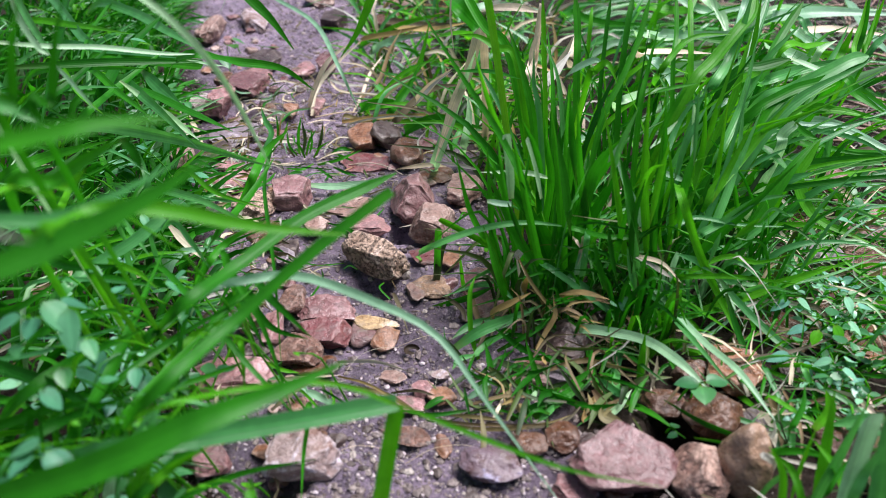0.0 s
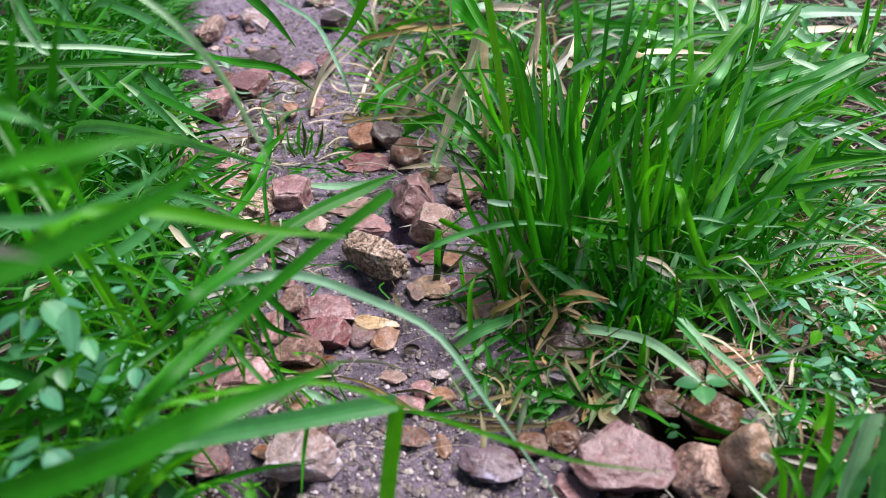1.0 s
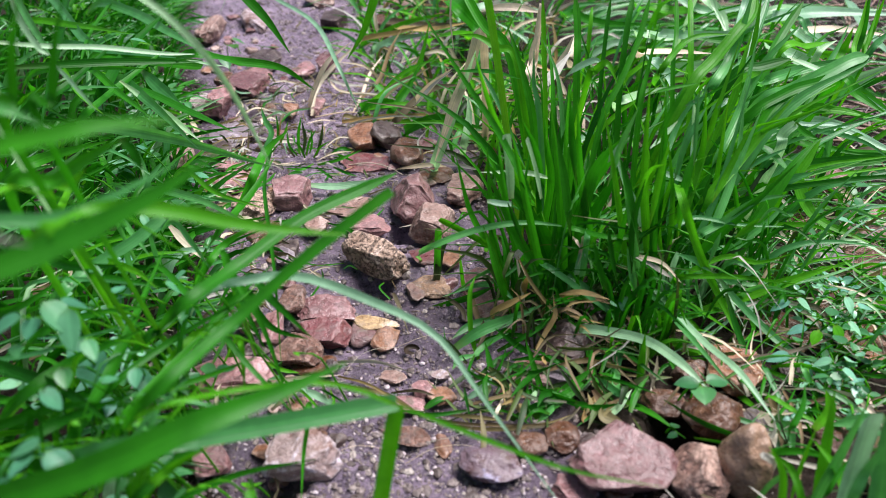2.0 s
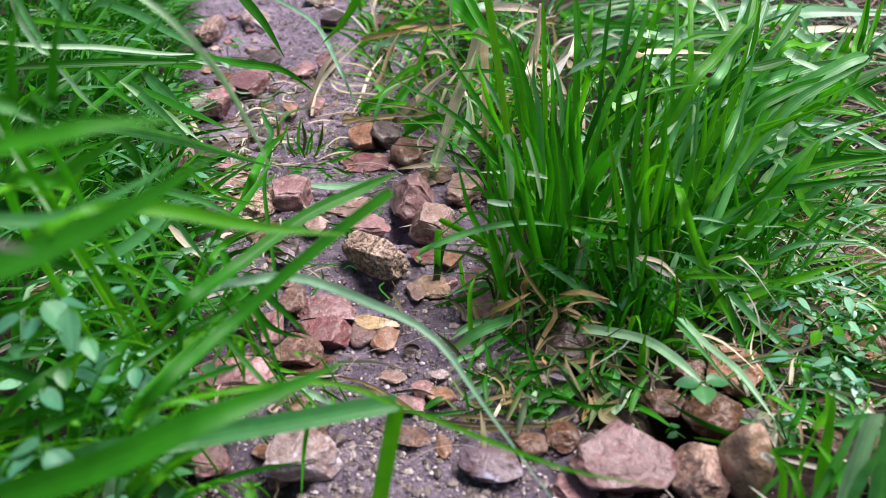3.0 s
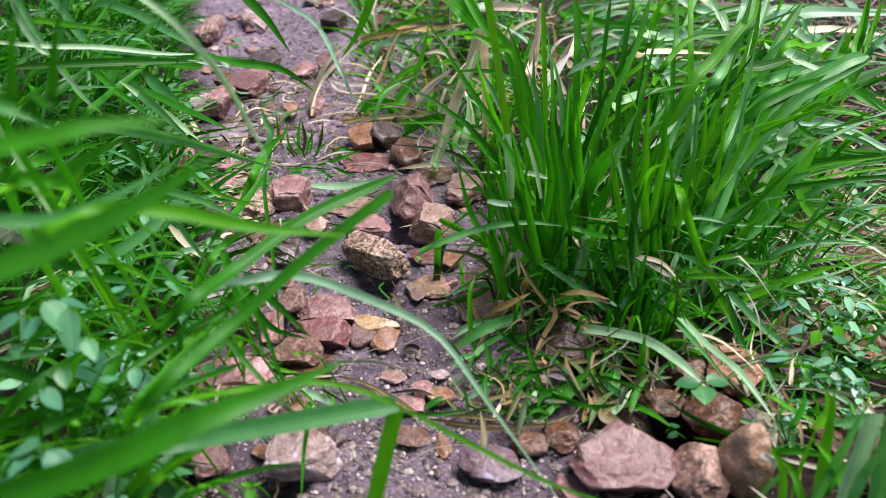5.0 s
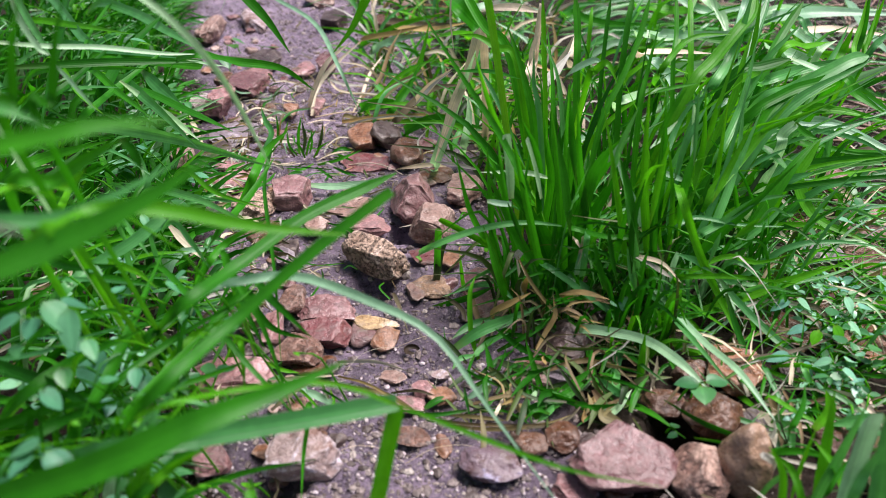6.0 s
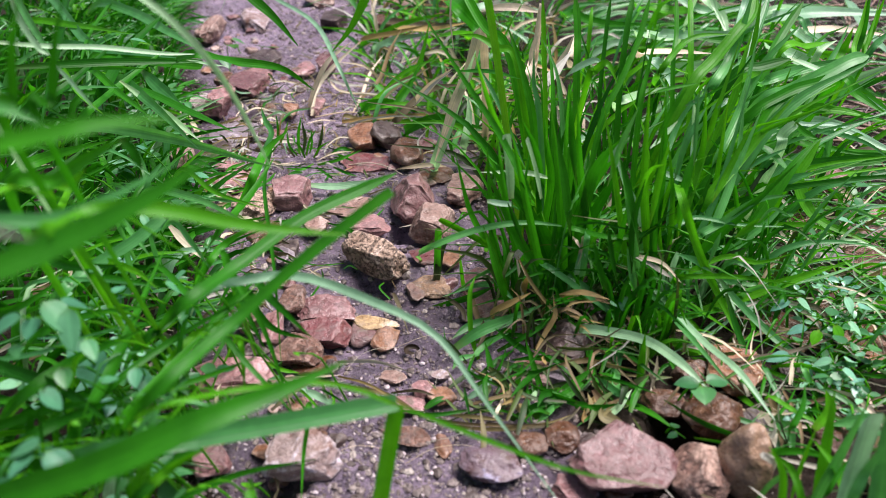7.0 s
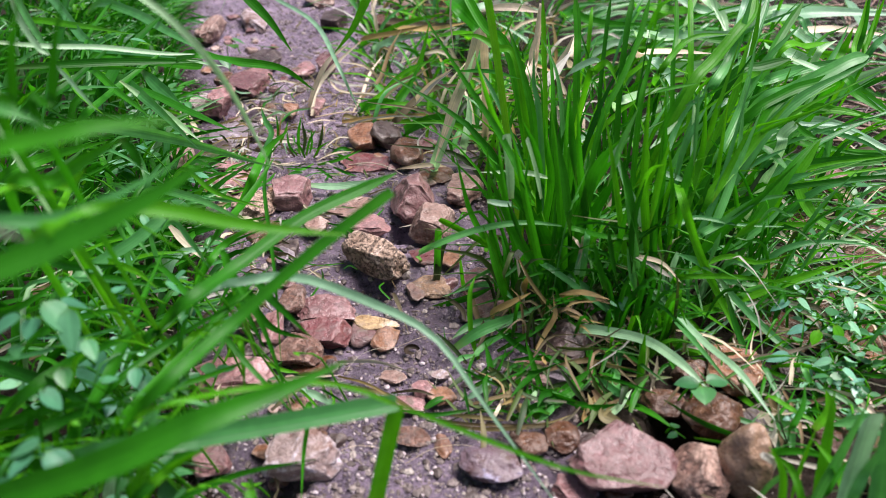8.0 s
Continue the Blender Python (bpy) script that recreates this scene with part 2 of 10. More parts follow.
TWIG = leaf_material("twig_bark", (0.16, 0.115, 0.105), (0.22, 0.165, 0.155), (0.30, 0.24, 0.22), 0.7, 0.0, 0.4)
MUD = mud_material()


def crumb_material():
    """Loose crumbs of the same mud, lighter and darker from crumb to crumb."""
    m, t, p, out = nodes_of("mud_crumbs")
    geo = t.nodes.new("ShaderNodeNewGeometry")
    col = ramp(t, geo.outputs["Random Per Island"], [(0.0, (0.06, 0.042, 0.038)), (0.45, (0.15, 0.115, 0.11)), (0.85, (0.21, 0.165, 0.155)), (1.0, (0.34, 0.29, 0.26))])
    co = t.nodes.new("ShaderNodeTexCoord").outputs["Object"]
    n = tex(t, "Noise", co, Scale=700.0, Detail=3.0)
    col = mix(t, 1.0, col, ramp(t, n.outputs["Fac"], [(0.35, (0.6, 0.6, 0.6)), (0.65, (1.3, 1.3, 1.3))]), "MULTIPLY")
    t.links.new(col, p.inputs["Base Color"])
    t.links.new(bump(t, n.outputs["Fac"], 0.6, 0.0008), p.inputs["Normal"])
    p.inputs["Roughness"].default_value = 0.6
    return m


CRUMB = crumb_material()
HUSK = leaf_material("withered_dark_leaf", (0.03, 0.02, 0.014), (0.045, 0.03, 0.02), (0.06, 0.04, 0.03), 0.5, 0.1, 0.3)
BUFF = leaf_material("grass_withered_yellow", (0.17, 0.12, 0.05), (0.28, 0.225, 0.10), (0.34, 0.275, 0.13), 0.55, 0.3, 0.35, glow=(1.05, 1.0, 0.7))
BLADE = {"g": GREEN, "l": LIGHT, "p": PALE, "q": DULL, "w": ASH, "d": DEEP, "s": STRAW, "y": DRY, "b": BUFF}


# ---- builders ----
def thing(name, label, category, x=0.0, y=0.0, z=0.0, kind="", group=""):
    e = tagged(new(name), label, category, group, kind)
    e.location = (x, y, z)
    return e


def mesh_ob(name, data, material, parent=None, label="", at=(0, 0, 0)):
    ob = new(name, data)
    data.materials.append(material)
    ob.location = at
    if parent:
        ob.parent = parent
    if label:
        ob["label"] = label
    return ob


def pack(name, verts, faces, uvs=None, smooth=True):
    me = bpy.data.meshes.new(name)
    me.from_pydata(verts, [], faces)
    if uvs:
        layer = me.uv_layers.new(name="UVMap")
        flat = [c for f in faces for i in f for c in uvs[i]]
        layer.data.foreach_set("uv", flat)
    if smooth:
        me.polygons.foreach_set("use_smooth", [True] * len(me.polygons))
    me.update()
    return me


def curve_points(pts, n):
    """n + 1 places along a smooth line through three or more points."""
    p = [Vector(q) for q in pts]
    if len(p) == 2:
        p = [p[0], (p[0] + p[1]) / 2, p[1]]
    q = [2 * p[0] - p[1]] + p + [2 * p[-1] - p[-2]]
    out = []
    k = len(p) - 1
    for i in range(n + 1):
        s = min(i / n * k, k - 1e-6)
        j = int(s)
        u = s - j
        a, b, c, d = q[j:j + 4]
        out.append(0.5 * (2 * b + (c - a) * u + (2 * a - 5 * b + 4 * c - d) * u * u + (3 * b - a - 3 * c + d) * u ** 3))
    return out


def blade_geometry(pts, width, turn=0.0, fold=0.16, cut=False, n=12, twist=0.0, facing=(0.0, -0.75, 0.66), taper=0.55, base=0.62):
    line = curve_points(pts, n)
    verts, faces, uvs = [], [], []
    for i, c in enumerate(line):
        tan = (line[min(i + 1, n)] - line[max(i - 1, 0)]).normalized()
        side = tan.cross(Vector(facing))
        side = side.normalized() if side.length > 1e-4 else Vector((1, 0, 0))
        nrm = side.cross(tan)
        v = i / n
        a = turn + twist * (v - 0.5)
        side, nrm = side * math.cos(a) + nrm * math.sin(a), nrm * math.cos(a) - side * math.sin(a)
        w = width * 0.5 * (base + (1 - base) * min(1.0, v / 0.3))
        w *= (1.0 if v < 0.97 else 0.8) if cut else max(0.03, min(1.0, (1 - v) / taper)) ** 0.75
        for u in (-1, -0.5, 0, 0.5, 1):
            verts.append(c + side * (w * u) + nrm * (fold * w * (abs(u) * 2 - 1)))
            uvs.append((0.5 + u / 2, v))
    for i in range(n):
        for j in range(4):
            a = i * 5 + j
            faces.append((a, a + 1, a + 6, a + 5))
    return verts, faces, uvs


def blade(tuft, pts, width, kind, turn=0.0, cut=False, twist=0.3, taper=0.38, base=0.62, name="blade", fold=0.14):
    """One blade of grass under its tuft; it turns about its root."""
    root = Vector(pts[0])
    rel = [Vector(p) - root for p in pts]
    verts, faces, uvs = blade_geometry(rel, width, turn, fold, cut, 22, twist, taper=taper, base=base)
    return mesh_ob(name, pack(name, verts, faces, uvs), BLADE[kind], tuft, "", root - tuft.location)


def sow(tuft, rows, limit, nearer):
    """Blades of a tuft by colour: those rooted nearer than a line across the plan singly, the rest joined."""
    left = limit
    for kind, some in rows.items():
        rest = []
        for pts, width, turn, twist in some:
            if left and pts[0][1] < nearer:
                left -= 1
                root = Vector(pts[0])
                v, f, u = blade_geometry([Vector(p) - root for p in pts], width, turn, 0.16, False, 9, twist)
                mesh_ob("blade", pack("blade", v, f, u), BLADE[kind], tuft, "", root - tuft.location)
            else:
                rest.append((pts, width, turn, twist))
        if rest:
            many_blades("grass_mass", rest, BLADE[kind], tuft)


def many_blades(name, rows, material, parent, label="", n=7):
    verts, faces, uvs = [], [], []
    for pts, width, turn, twist in rows:
        v, f, u = blade_geometry(pts, width, turn, 0.16, False, n, twist)
        k = len(verts)
        verts += v
        uvs += u
        faces += [tuple(i + k for i in q) for q in f]
    ob = mesh_ob(name, pack(name, verts, faces, uvs), material, parent, label, -parent.location)
    ob["kind"] = "stuff"
    return ob


def tube(pts, r0, r1, sides=6, n=10):
    line = curve_points(pts, n)
    verts, faces, uvs = [], [], []
    for i, c in enumerate(line):
        tan = (line[min(i + 1, n)] - line[max(i - 1, 0)]).normalized()
        a = tan.orthogonal().normalized()
        b = tan.cross(a)
        r = r0 + (r1 - r0) * i / n
        for j in range(sides):
            w = 2 * math.pi * j / sides
            verts.append(c + a * (r * math.cos(w)) + b * (r * math.sin(w)))
            uvs.append((j / sides, i / n))
    for i in range(n):
        for j in range(sides):
            k = (j + 1) % sides
            faces.append((i * sides + j, i * sides + k, (i + 1) * sides + k, (i + 1) * sides + j))
    return verts, faces, uvs


def leaf_geometry(length, width, cup=0.25, droop=0.2, n=8):
    """An ovate leaf along +x from its stalk, face up."""
    verts, faces, uvs = [], [], []
    for i in range(n + 1):
        v = i / n
        w = width * 0.5 * (math.sin(math.pi * min(1.0, v ** 0.78)) ** 0.75 if 0 < v < 1 else 0.02)
        for u in (-1, -0.5, 0, 0.5, 1):
            verts.append(Vector((length * v, w * u, cup * w * abs(u) - droop * length * v * v)))
            uvs.append((0.5 + u / 2, v))
    for i in range(n):
        for j in range(4):
            a = i * 5 + j
            faces.append((a, a + 1, a + 6, a + 5))
    return verts, faces, uvs


def ico(sub):
    bm = bmesh.new()
    bmesh.ops.create_icosphere(bm, subdivisions=sub, radius=1.0)
    verts = [v.co.copy() for v in bm.verts]
    faces = [tuple(v.index for v in f.verts) for f in bm.faces]
    bm.free()
    return verts, faces


ICO = {s: ico(s) for s in (1, 2, 3, 4, 5)}


def stone_mesh(w, l, h, seed, ang, sub=4, cuts=(), rug=0.0):
    """A pebble of that width, length and height, worn round or split into facets with a flat top."""
    rng = random.Random(seed)
    base, faces = ICO[sub]
    planes = []
    for _ in range(int(5 + 8 * ang)):
        nv = Vector((rng.gauss(0, 1), rng.gauss(0, 1), rng.gauss(0, 1))).normalized()
        planes.append((nv, rng.uniform(0.58, 1.0) + 0.14 * (1 - ang)))
    if cuts:
        planes = [(Vector(c[:3]).normalized(), c[3]) for c in cuts] + [(nv, d + 0.22) for nv, d in planes]
    elif ang > 0.45:
        planes.append((Vector((rng.gauss(0, 0.22), rng.gauss(-0.12, 0.2), 1)).normalized(), rng.uniform(0.42, 0.62)))
        a = rng.uniform(0, 6.28)
        for k in range(rng.choice((3, 4, 4, 5))):
            a += rng.uniform(0.9, 1.9)
            planes.append((Vector((math.cos(a), math.sin(a), rng.uniform(-0.75, 0.2))).normalized(), rng.uniform(0.55, 0.8)))
    off = Vector((rng.uniform(-50, 50), rng.uniform(-50, 50), rng.uniform(-50, 50)))
    verts = []
    for v in base:
        p = v * (1 + (0.14 + 0.24 * ang) * noise.noise(v * 1.1 + off))
        for nv, d in planes:
            over = p.dot(nv) - d - 0.05 * noise.noise(p * 2.6 + off)
            if over > 0:
                p = p - nv * over * (0.84 + 0.14 * ang)
        k = 0.35 + 0.65 * ang
        p = p * (1 + 0.06 * noise.noise(v * 2.3 + off) + k * (0.035 * noise.noise(v * 5 + off) - 0.035 * abs(noise.noise(v * 9 + off)) + 0.016 * noise.noise(v * 21 + off)))
        if rug:
            a, b = noise.noise(v * 6 + off), noise.noise(v * 13 + off)
            p = p * (1 + rug * (0.05 * a - 0.07 * max(0.0, b) - 0.05 * max(0.0, noise.noise(v * 24 + off)) + 0.04 * abs(noise.noise(v * 3.5 + off))))
        verts.append(p)
    lo = [min(v[k] for v in verts) for k in range(3)]
    hi = [max(v[k] for v in verts) for k in range(3)]
    size = (w, l, h)
    verts = [tuple((v[k] - (lo[k] + hi[k]) / 2) / (hi[k] - lo[k]) * size[k] for k in range(3)) for v in verts]
    return pack("stone", verts, faces)


def stone(x, y, z, w, l, h, turn, kind, seed, ang, label, tilt=0.0, sub=4, muddy=False, cuts=(), rug=0.0):
    ob = mesh_ob("stone", stone_mesh(w, l, h, seed, ang, sub, cuts, rug), flint(kind, muddy))
    ob.rotation_euler = (radians(tilt), 0, radians(turn))
    ob.location = (x, y, z)
    return tagged(ob, label, "stone", "stones of the path")


# ---- ground ----
# hollows between and under stones: place, radius, depth
HOLLOWS = ((-0.114, 0.411, 0.013, 0.028), (-0.100, 0.396, 0.009, 0.02), (-0.034, 0.543, 0.013, 0.022), (-0.052, 0.466, 0.016, 0.02), (0.078, 0.366, 0.014, 0.02),
           (0.104, 0.382, 0.016, 0.025), (0.128, 0.322, 0.012, 0.025), (0.150, 0.316, 0.012, 0.025), (-0.213, 0.790, 0.014, 0.02), (-0.088, 0.290, 0.016, 0.018))


def ground_z(x, y):
    z = 0.006 * noise.noise(Vector((x * 6, y * 6, 1.3))) + 0.0025 * noise.noise(Vector((x * 22, y * 22, 4.0)))
    z += 0.003 * noise.noise(Vector((x * 60, y * 60, 9.0))) + 0.0024 * noise.noise(Vector((x * 130, y * 130, 2.0)))
    for hx, hy, r, deep in HOLLOWS:
        d = ((x - hx) ** 2 + (y - hy) ** 2) / (r * r)
        if d < 6:
            z -= deep * math.exp(-d * d)
    return z - 0.002 if abs(x) < 3 and y < 4 else z * 3


def build_ground():
    fine_x = [-1.1 + 0.05 * i for i in range(14)] + [-0.4 + 0.0033 * i for i in range(244)] + [0.42 + 0.05 * i for i in range(14)]
    far = [1.3, 1.7, 2.4, 3.5, 6, 12, 30, 80, 250, 900]
    xs = [-v for v in reversed(far)] + fine_x + far
    ys = [-v for v in reversed(far)] + [-0.8, -0.4, -0.2, -0.1] + [0.025 * i for i in range(8)] + [0.2 + 0.0033 * i for i in range(300)] + [1.2 + 0.02 * i for i in range(21)] + [1.7, 1.9, 2.3, 3, 5, 9, 20, 60, 200, 900]
    verts = [(x, y, ground_z(x, y)) for y in ys for x in xs]
    k = len(xs)
    faces = [(j * k + i, j * k + i + 1, (j + 1) * k + i + 1, (j + 1) * k + i) for j in range(len(ys) - 1) for i in range(k - 1)]
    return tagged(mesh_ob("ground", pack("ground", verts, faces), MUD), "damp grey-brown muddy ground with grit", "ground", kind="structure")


build_ground()

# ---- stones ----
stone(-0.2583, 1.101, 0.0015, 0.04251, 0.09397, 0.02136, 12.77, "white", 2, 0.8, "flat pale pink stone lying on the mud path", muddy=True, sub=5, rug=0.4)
stone(-0.1479, 1.082, 0.0069, 0.03273, 0.05641, 0.02472, -7.337, "dark", 3, 1.0, "angular dark grey flint with a pale top on the path", cuts=[(0, -0.1, 1, 0.42), (-0.1, -0.95, -0.2, 0.5), (0.9, -0.2, 0, 0.68), (-0.9, -0.1, 0, 0.68)])
stone(-0.3001, 1.029, 0.0096, 0.02485, 0.07799, 0.03398, -7.391, "tan", 4, 0.6, "rough tan-pink stone at the grass edge", sub=5, rug=1.0)
stone(-0.2132, 0.9352, 0.0044, 0.04008, 0.06629, 0.01553, 3.441, "dark", 5, 0.8, "dark brown stone with a pale edge on the mud", cuts=[(0.3, -0.5, 0.9, 0.5), (-0.4, -0.9, 0.1, 0.5), (0.7, -0.7, 0.1, 0.6)], sub=5, rug=0.5)
stone(-0.2114, 0.8794, 0.0049, 0.0339, 0.04283, 0.01747, 8.213, "pink", 6, 0.6, "pale pink stone behind a red-brown one")
stone(-0.2179, 0.8433, 0.0053, 0.04719, 0.05332, 0.01904, -4.933, "red", 7, 0.9, "red-brown angular split stone on the path", sub=5, cuts=[(0.1, -0.12, 1, 0.4), (-0.25, -0.92, -0.22, 0.46), (0.9, -0.25, 0.2, 0.7), (-0.85, -0.3, 0.1, 0.68), (0.1, 1, 0, 0.75)])
stone(-0.1355, 0.9076, 0.0070, 0.02238, 0.05275, 0.0252, -7.652, "red", 8, 0.6, "small orange-brown stone on the mud", sub=5, rug=0.5)
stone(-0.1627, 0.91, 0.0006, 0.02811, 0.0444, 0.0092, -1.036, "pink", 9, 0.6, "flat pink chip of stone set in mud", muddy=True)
stone(-0.1572, 0.773, 0.0038, 0.01569, 0.03158, 0.0134, 1.999, "orange", 10, 0.5, "small orange pebble on the path")
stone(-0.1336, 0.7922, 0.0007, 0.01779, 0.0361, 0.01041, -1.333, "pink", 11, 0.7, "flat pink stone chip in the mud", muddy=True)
stone(-0.2481, 0.7821, 0.0055, 0.02942, 0.04397, 0.01985, -0.712, "chalk", 12, 0.7, "white and black speckled broken flint", sub=5, rug=1.0)
stone(-0.2288, 0.7823, 0.0088, 0.02394, 0.05199, 0.03154, -6.748, "pink", 13, 0.6, "orange-brown stone at the grass edge", sub=5, rug=0.5)
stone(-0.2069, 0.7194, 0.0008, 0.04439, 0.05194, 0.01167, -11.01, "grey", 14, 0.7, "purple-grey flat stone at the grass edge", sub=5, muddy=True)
stone(-0.1827, 0.7159, 0.0023, 0.01151, 0.01858, 0.0083, 13.03, "slate", 15, 0.5, "small bluish glossy flint chip")
stone(-0.07562, 0.6972, 0.0064, 0.03102, 0.04814, 0.0228, -3.877, "orange", 16, 0.5, "smooth orange-brown stone against a darker one")
stone(-0.05471, 0.6974, 0.0080, 0.02941, 0.04419, 0.02854, 0.6155, "dark", 17, 0.7, "dark brown rough stone on the path")
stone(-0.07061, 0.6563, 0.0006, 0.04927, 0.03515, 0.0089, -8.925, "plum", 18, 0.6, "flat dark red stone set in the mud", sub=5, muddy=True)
stone(-0.03279, 0.6602, 0.0065, 0.03109, 0.05051, 0.02326, 4.96, "brown", 19, 0.6, "dull brown stone at the grass edge")
stone(-0.08787, 1.102, 0.0070, 0.0503, 0.05782, 0.02464, 11.36, "grey", 20, 0.7, "mottled grey stone with twigs around")
stone(-0.0792, 1.0861, 0.0066, 0.0429, 0.0728, 0.0236, -9.3814, "brown", 21, 0.7, "brownish stone at the far path edge")
stone(-0.056, 1.1572, 0.0068, 0.0435, 0.074, 0.0242, 12.8299, "tan", 22, 0.6, "pale tan stone at the far path edge")
stone(-0.1838, 1.203, 0.0048, 0.0447, 0.0629, 0.0171, 11.8962, "tan", 23, 0.6, "pale stone far along the path")
stone(-0.2045, 0.6759, 0.0036, 0.0206, 0.0304, 0.0128, 5.9456, "dark", 24, 0.6, "dark stone in the grass edge shade")
stone(-0.1916, 0.6479, 0.0021, 0.0266, 0.0175, 0.0077, -3.445, "pink", 25, 0.6, "small pink stone at the grass edge")
stone(-0.1792, 0.616, 0.0033, 0.03426, 0.03659, 0.0118, 6.924, "pink", 26, 0.7, "banded pink stone at the grass edge", sub=5, rug=0.9)
stone(-0.1259, 0.5878, 0.0069, 0.03356, 0.03707, 0.02464, 4.158, "rust", 27, 0.35, "smooth rounded reddish stone on the path", sub=5, cuts=[(0.05, -0.2, 1, 0.5), (0, -1, 0.05, 0.6), (-1, -0.15, 0.05, 0.64), (0.95, -0.2, 0.1, 0.62), (0.5, -0.9, 0.5, 0.74)])
stone(-0.1535, 0.5705, 0.0052, 0.03574, 0.03526, 0.01886, -10.84, "pitted", 28, 0.5, "tan pitted stone beside the grass", sub=5, cuts=[(0.1, -0.3, 1, 0.55), (0, -1, 0.1, 0.66), (0.9, -0.2, 0.3, 0.66)], rug=1.0)
stone(-0.02499, 0.5731, 0.01006, 0.03712, 0.04935, 0.03586, 1.347, "rust", 29, 0.9, "large red-brown angular stone standing on the path", sub=5, cuts=[(-0.75, -0.1, 0.4, 0.58), (0.75, 0.1, 0.45, 0.56), (0.1, -0.9, 0.35, 0.5), (-0.2, 0.3, 0.95, 0.8), (0.6, -0.7, -0.3, 0.66)], rug=0.35)
stone(-0.0086, 0.5356, 0.0079, 0.03713, 0.03993, 0.02802, 1.094, "tan", 30, 0.6, "rough brown stone leaning on a red-brown one", sub=5, cuts=[(0.2, -0.2, 1, 0.5), (-0.3, -0.95, 0.1, 0.52), (0.85, -0.4, 0.2, 0.6), (-0.9, 0.1, 0.4, 0.6)], rug=0.9)
stone(0.01887, 0.5944, 0.0056, 0.02803, 0.04189, 0.0198, -13.66, "tan", 31, 0.6, "orange-tan stone under the grass clump", sub=5, rug=0.6)
stone(-0.05922, 0.5435, 0.0028, 0.03811, 0.02706, 0.0099, -11.83, "pink", 32, 0.6, "flat pink stone behind a pitted one", sub=5, cuts=[(0.05, -0.15, 1, 0.5), (0.2, -0.95, 0.2, 0.6), (-0.85, -0.2, 0.3, 0.6), (0.85, 0.2, 0.4, 0.62)])
stone(-0.09969, 0.5402, 0.0025, 0.02104, 0.02459, 0.0088, 1.969, "tan", 33, 0.7, "small rough tan stone on the mud")
stone(-0.04838, 0.4892, 0.0091, 0.05527, 0.02712, 0.03021, -32, "pitted", 34, 0.25, "pitted tan stone lying aslant on the muddy path", sub=5, cuts=[(0, -0.35, 1, 0.6), (0, -1, 0.1, 0.62), (-1, 0, 0.2, 0.86), (1, -0.1, 0.1, 0.86), (0.3, 0.8, 0.6, 0.7)], rug=1.0)
stone(-0.1154, 0.4963, 0.0032, 0.01459, 0.02189, 0.01132, 1.363, "grey", 35, 0.6, "small grey stone on the path")
stone(-0.0755, 0.6034, -0.0009, 0.02094, 0.023, 0.0035, -4.796, "orange", 36, 0.5, "flat orange stone set in the mud", muddy=True)
stone(-0.07567, 0.5767, -0.0018, 0.04733, 0.0361, 0.0067, 5.096, "tan", 37, 0.5, "flat tan stone set in the mud", sub=5, muddy=True)
stone(-0.07757, 0.43, 0.0032, 0.04437, 0.02729, 0.01134, -6, "rust", 38, 0.7, "flat red-brown stone on the path", sub=5, cuts=[(0.05, -0.25, 1, 0.45), (0.1, -0.9, -0.3, 0.6), (-0.8, -0.3, 0.4, 0.62), (0.85, 0.2, 0.2, 0.75)], rug=0.3)
stone(-0.07589, 0.4046, 0.0044, 0.03516, 0.02669, 0.01544, -8.124, "plum", 39, 0.7, "dark reddish-purple stone on the path", sub=5, cuts=[(-0.1, -0.3, 0.95, 0.5), (0.85, -0.2, 0.3, 0.62), (-0.75, -0.5, 0.1, 0.65), (0.1, -0.9, -0.3, 0.62)])
stone(-0.1004, 0.4372, 0.0043, 0.01806, 0.02784, 0.01533, -1.159, "dusty", 40, 0.6, "brown pitted stone at the grass edge")
stone(-0.04395, 0.416, 0.0018, 0.03242, 0.01499, 0.0064, -5, "yellow", 41, 0.8, "yellow-white broken flint on the mud", sub=5)
stone(-0.03665, 0.4019, 0.0006, 0.01958, 0.02208, 0.0078, 3.904, "orange", 42, 0.5, "orange-brown pebble sunk in the mud", muddy=True)
stone(-0.08896, 0.3851, 0.0050, 0.03058, 0.02752, 0.01782, -12.92, "dusty", 43, 0.95, "brown and tan split flint on the path", sub=5, cuts=[(-0.2, -0.45, 0.9, 0.42), (0.1, -0.9, -0.35, 0.48), (0.8, -0.3, 0.35, 0.58), (-0.8, 0.3, 0.2, 0.7)], rug=0.4)
stone(-0.1248, 0.365, 0.0037, 0.05076, 0.02901, 0.01302, 6, "pink", 44, 0.8, "broad pink-red stone under the grass", sub=5, cuts=[(0.05, -0.25, 1, 0.42), (0.05, -0.97, 0.15, 0.55), (0.8, -0.3, 0.5, 0.6), (-0.85, -0.3, 0.35, 0.66)], rug=0.3)
stone(-0.1079, 0.405, 0.0061, 0.01526, 0.03364, 0.02177, -6.388, "pink", 45, 0.6, "rough pinkish stone at the grass edge")
stone(-0.115, 0.387, 0.0025, 0.0176, 0.01489, 0.0088, 10.87, "dark", 46, 0.7, "dark brown stone in the grass shade")
stone(-0.02993, 0.3677, -0.0007, 0.01715, 0.01236, 0.0026, -4.148, "tan", 47, 0.5, "flat tan pebble sunk in the mud", muddy=True)
stone(-0.0119, 0.3543, 0.0017, 0.01328, 0.01307, 0.0061, 1.348, "pink", 48, 0.5, "orange-pink pebble on the mud")
stone(-0.0005, 0.3472, 0.0018, 0.01742, 0.01363, 0.0064, -12.13, "orange", 49, 0.6, "orange-brown pebble with a white spot")
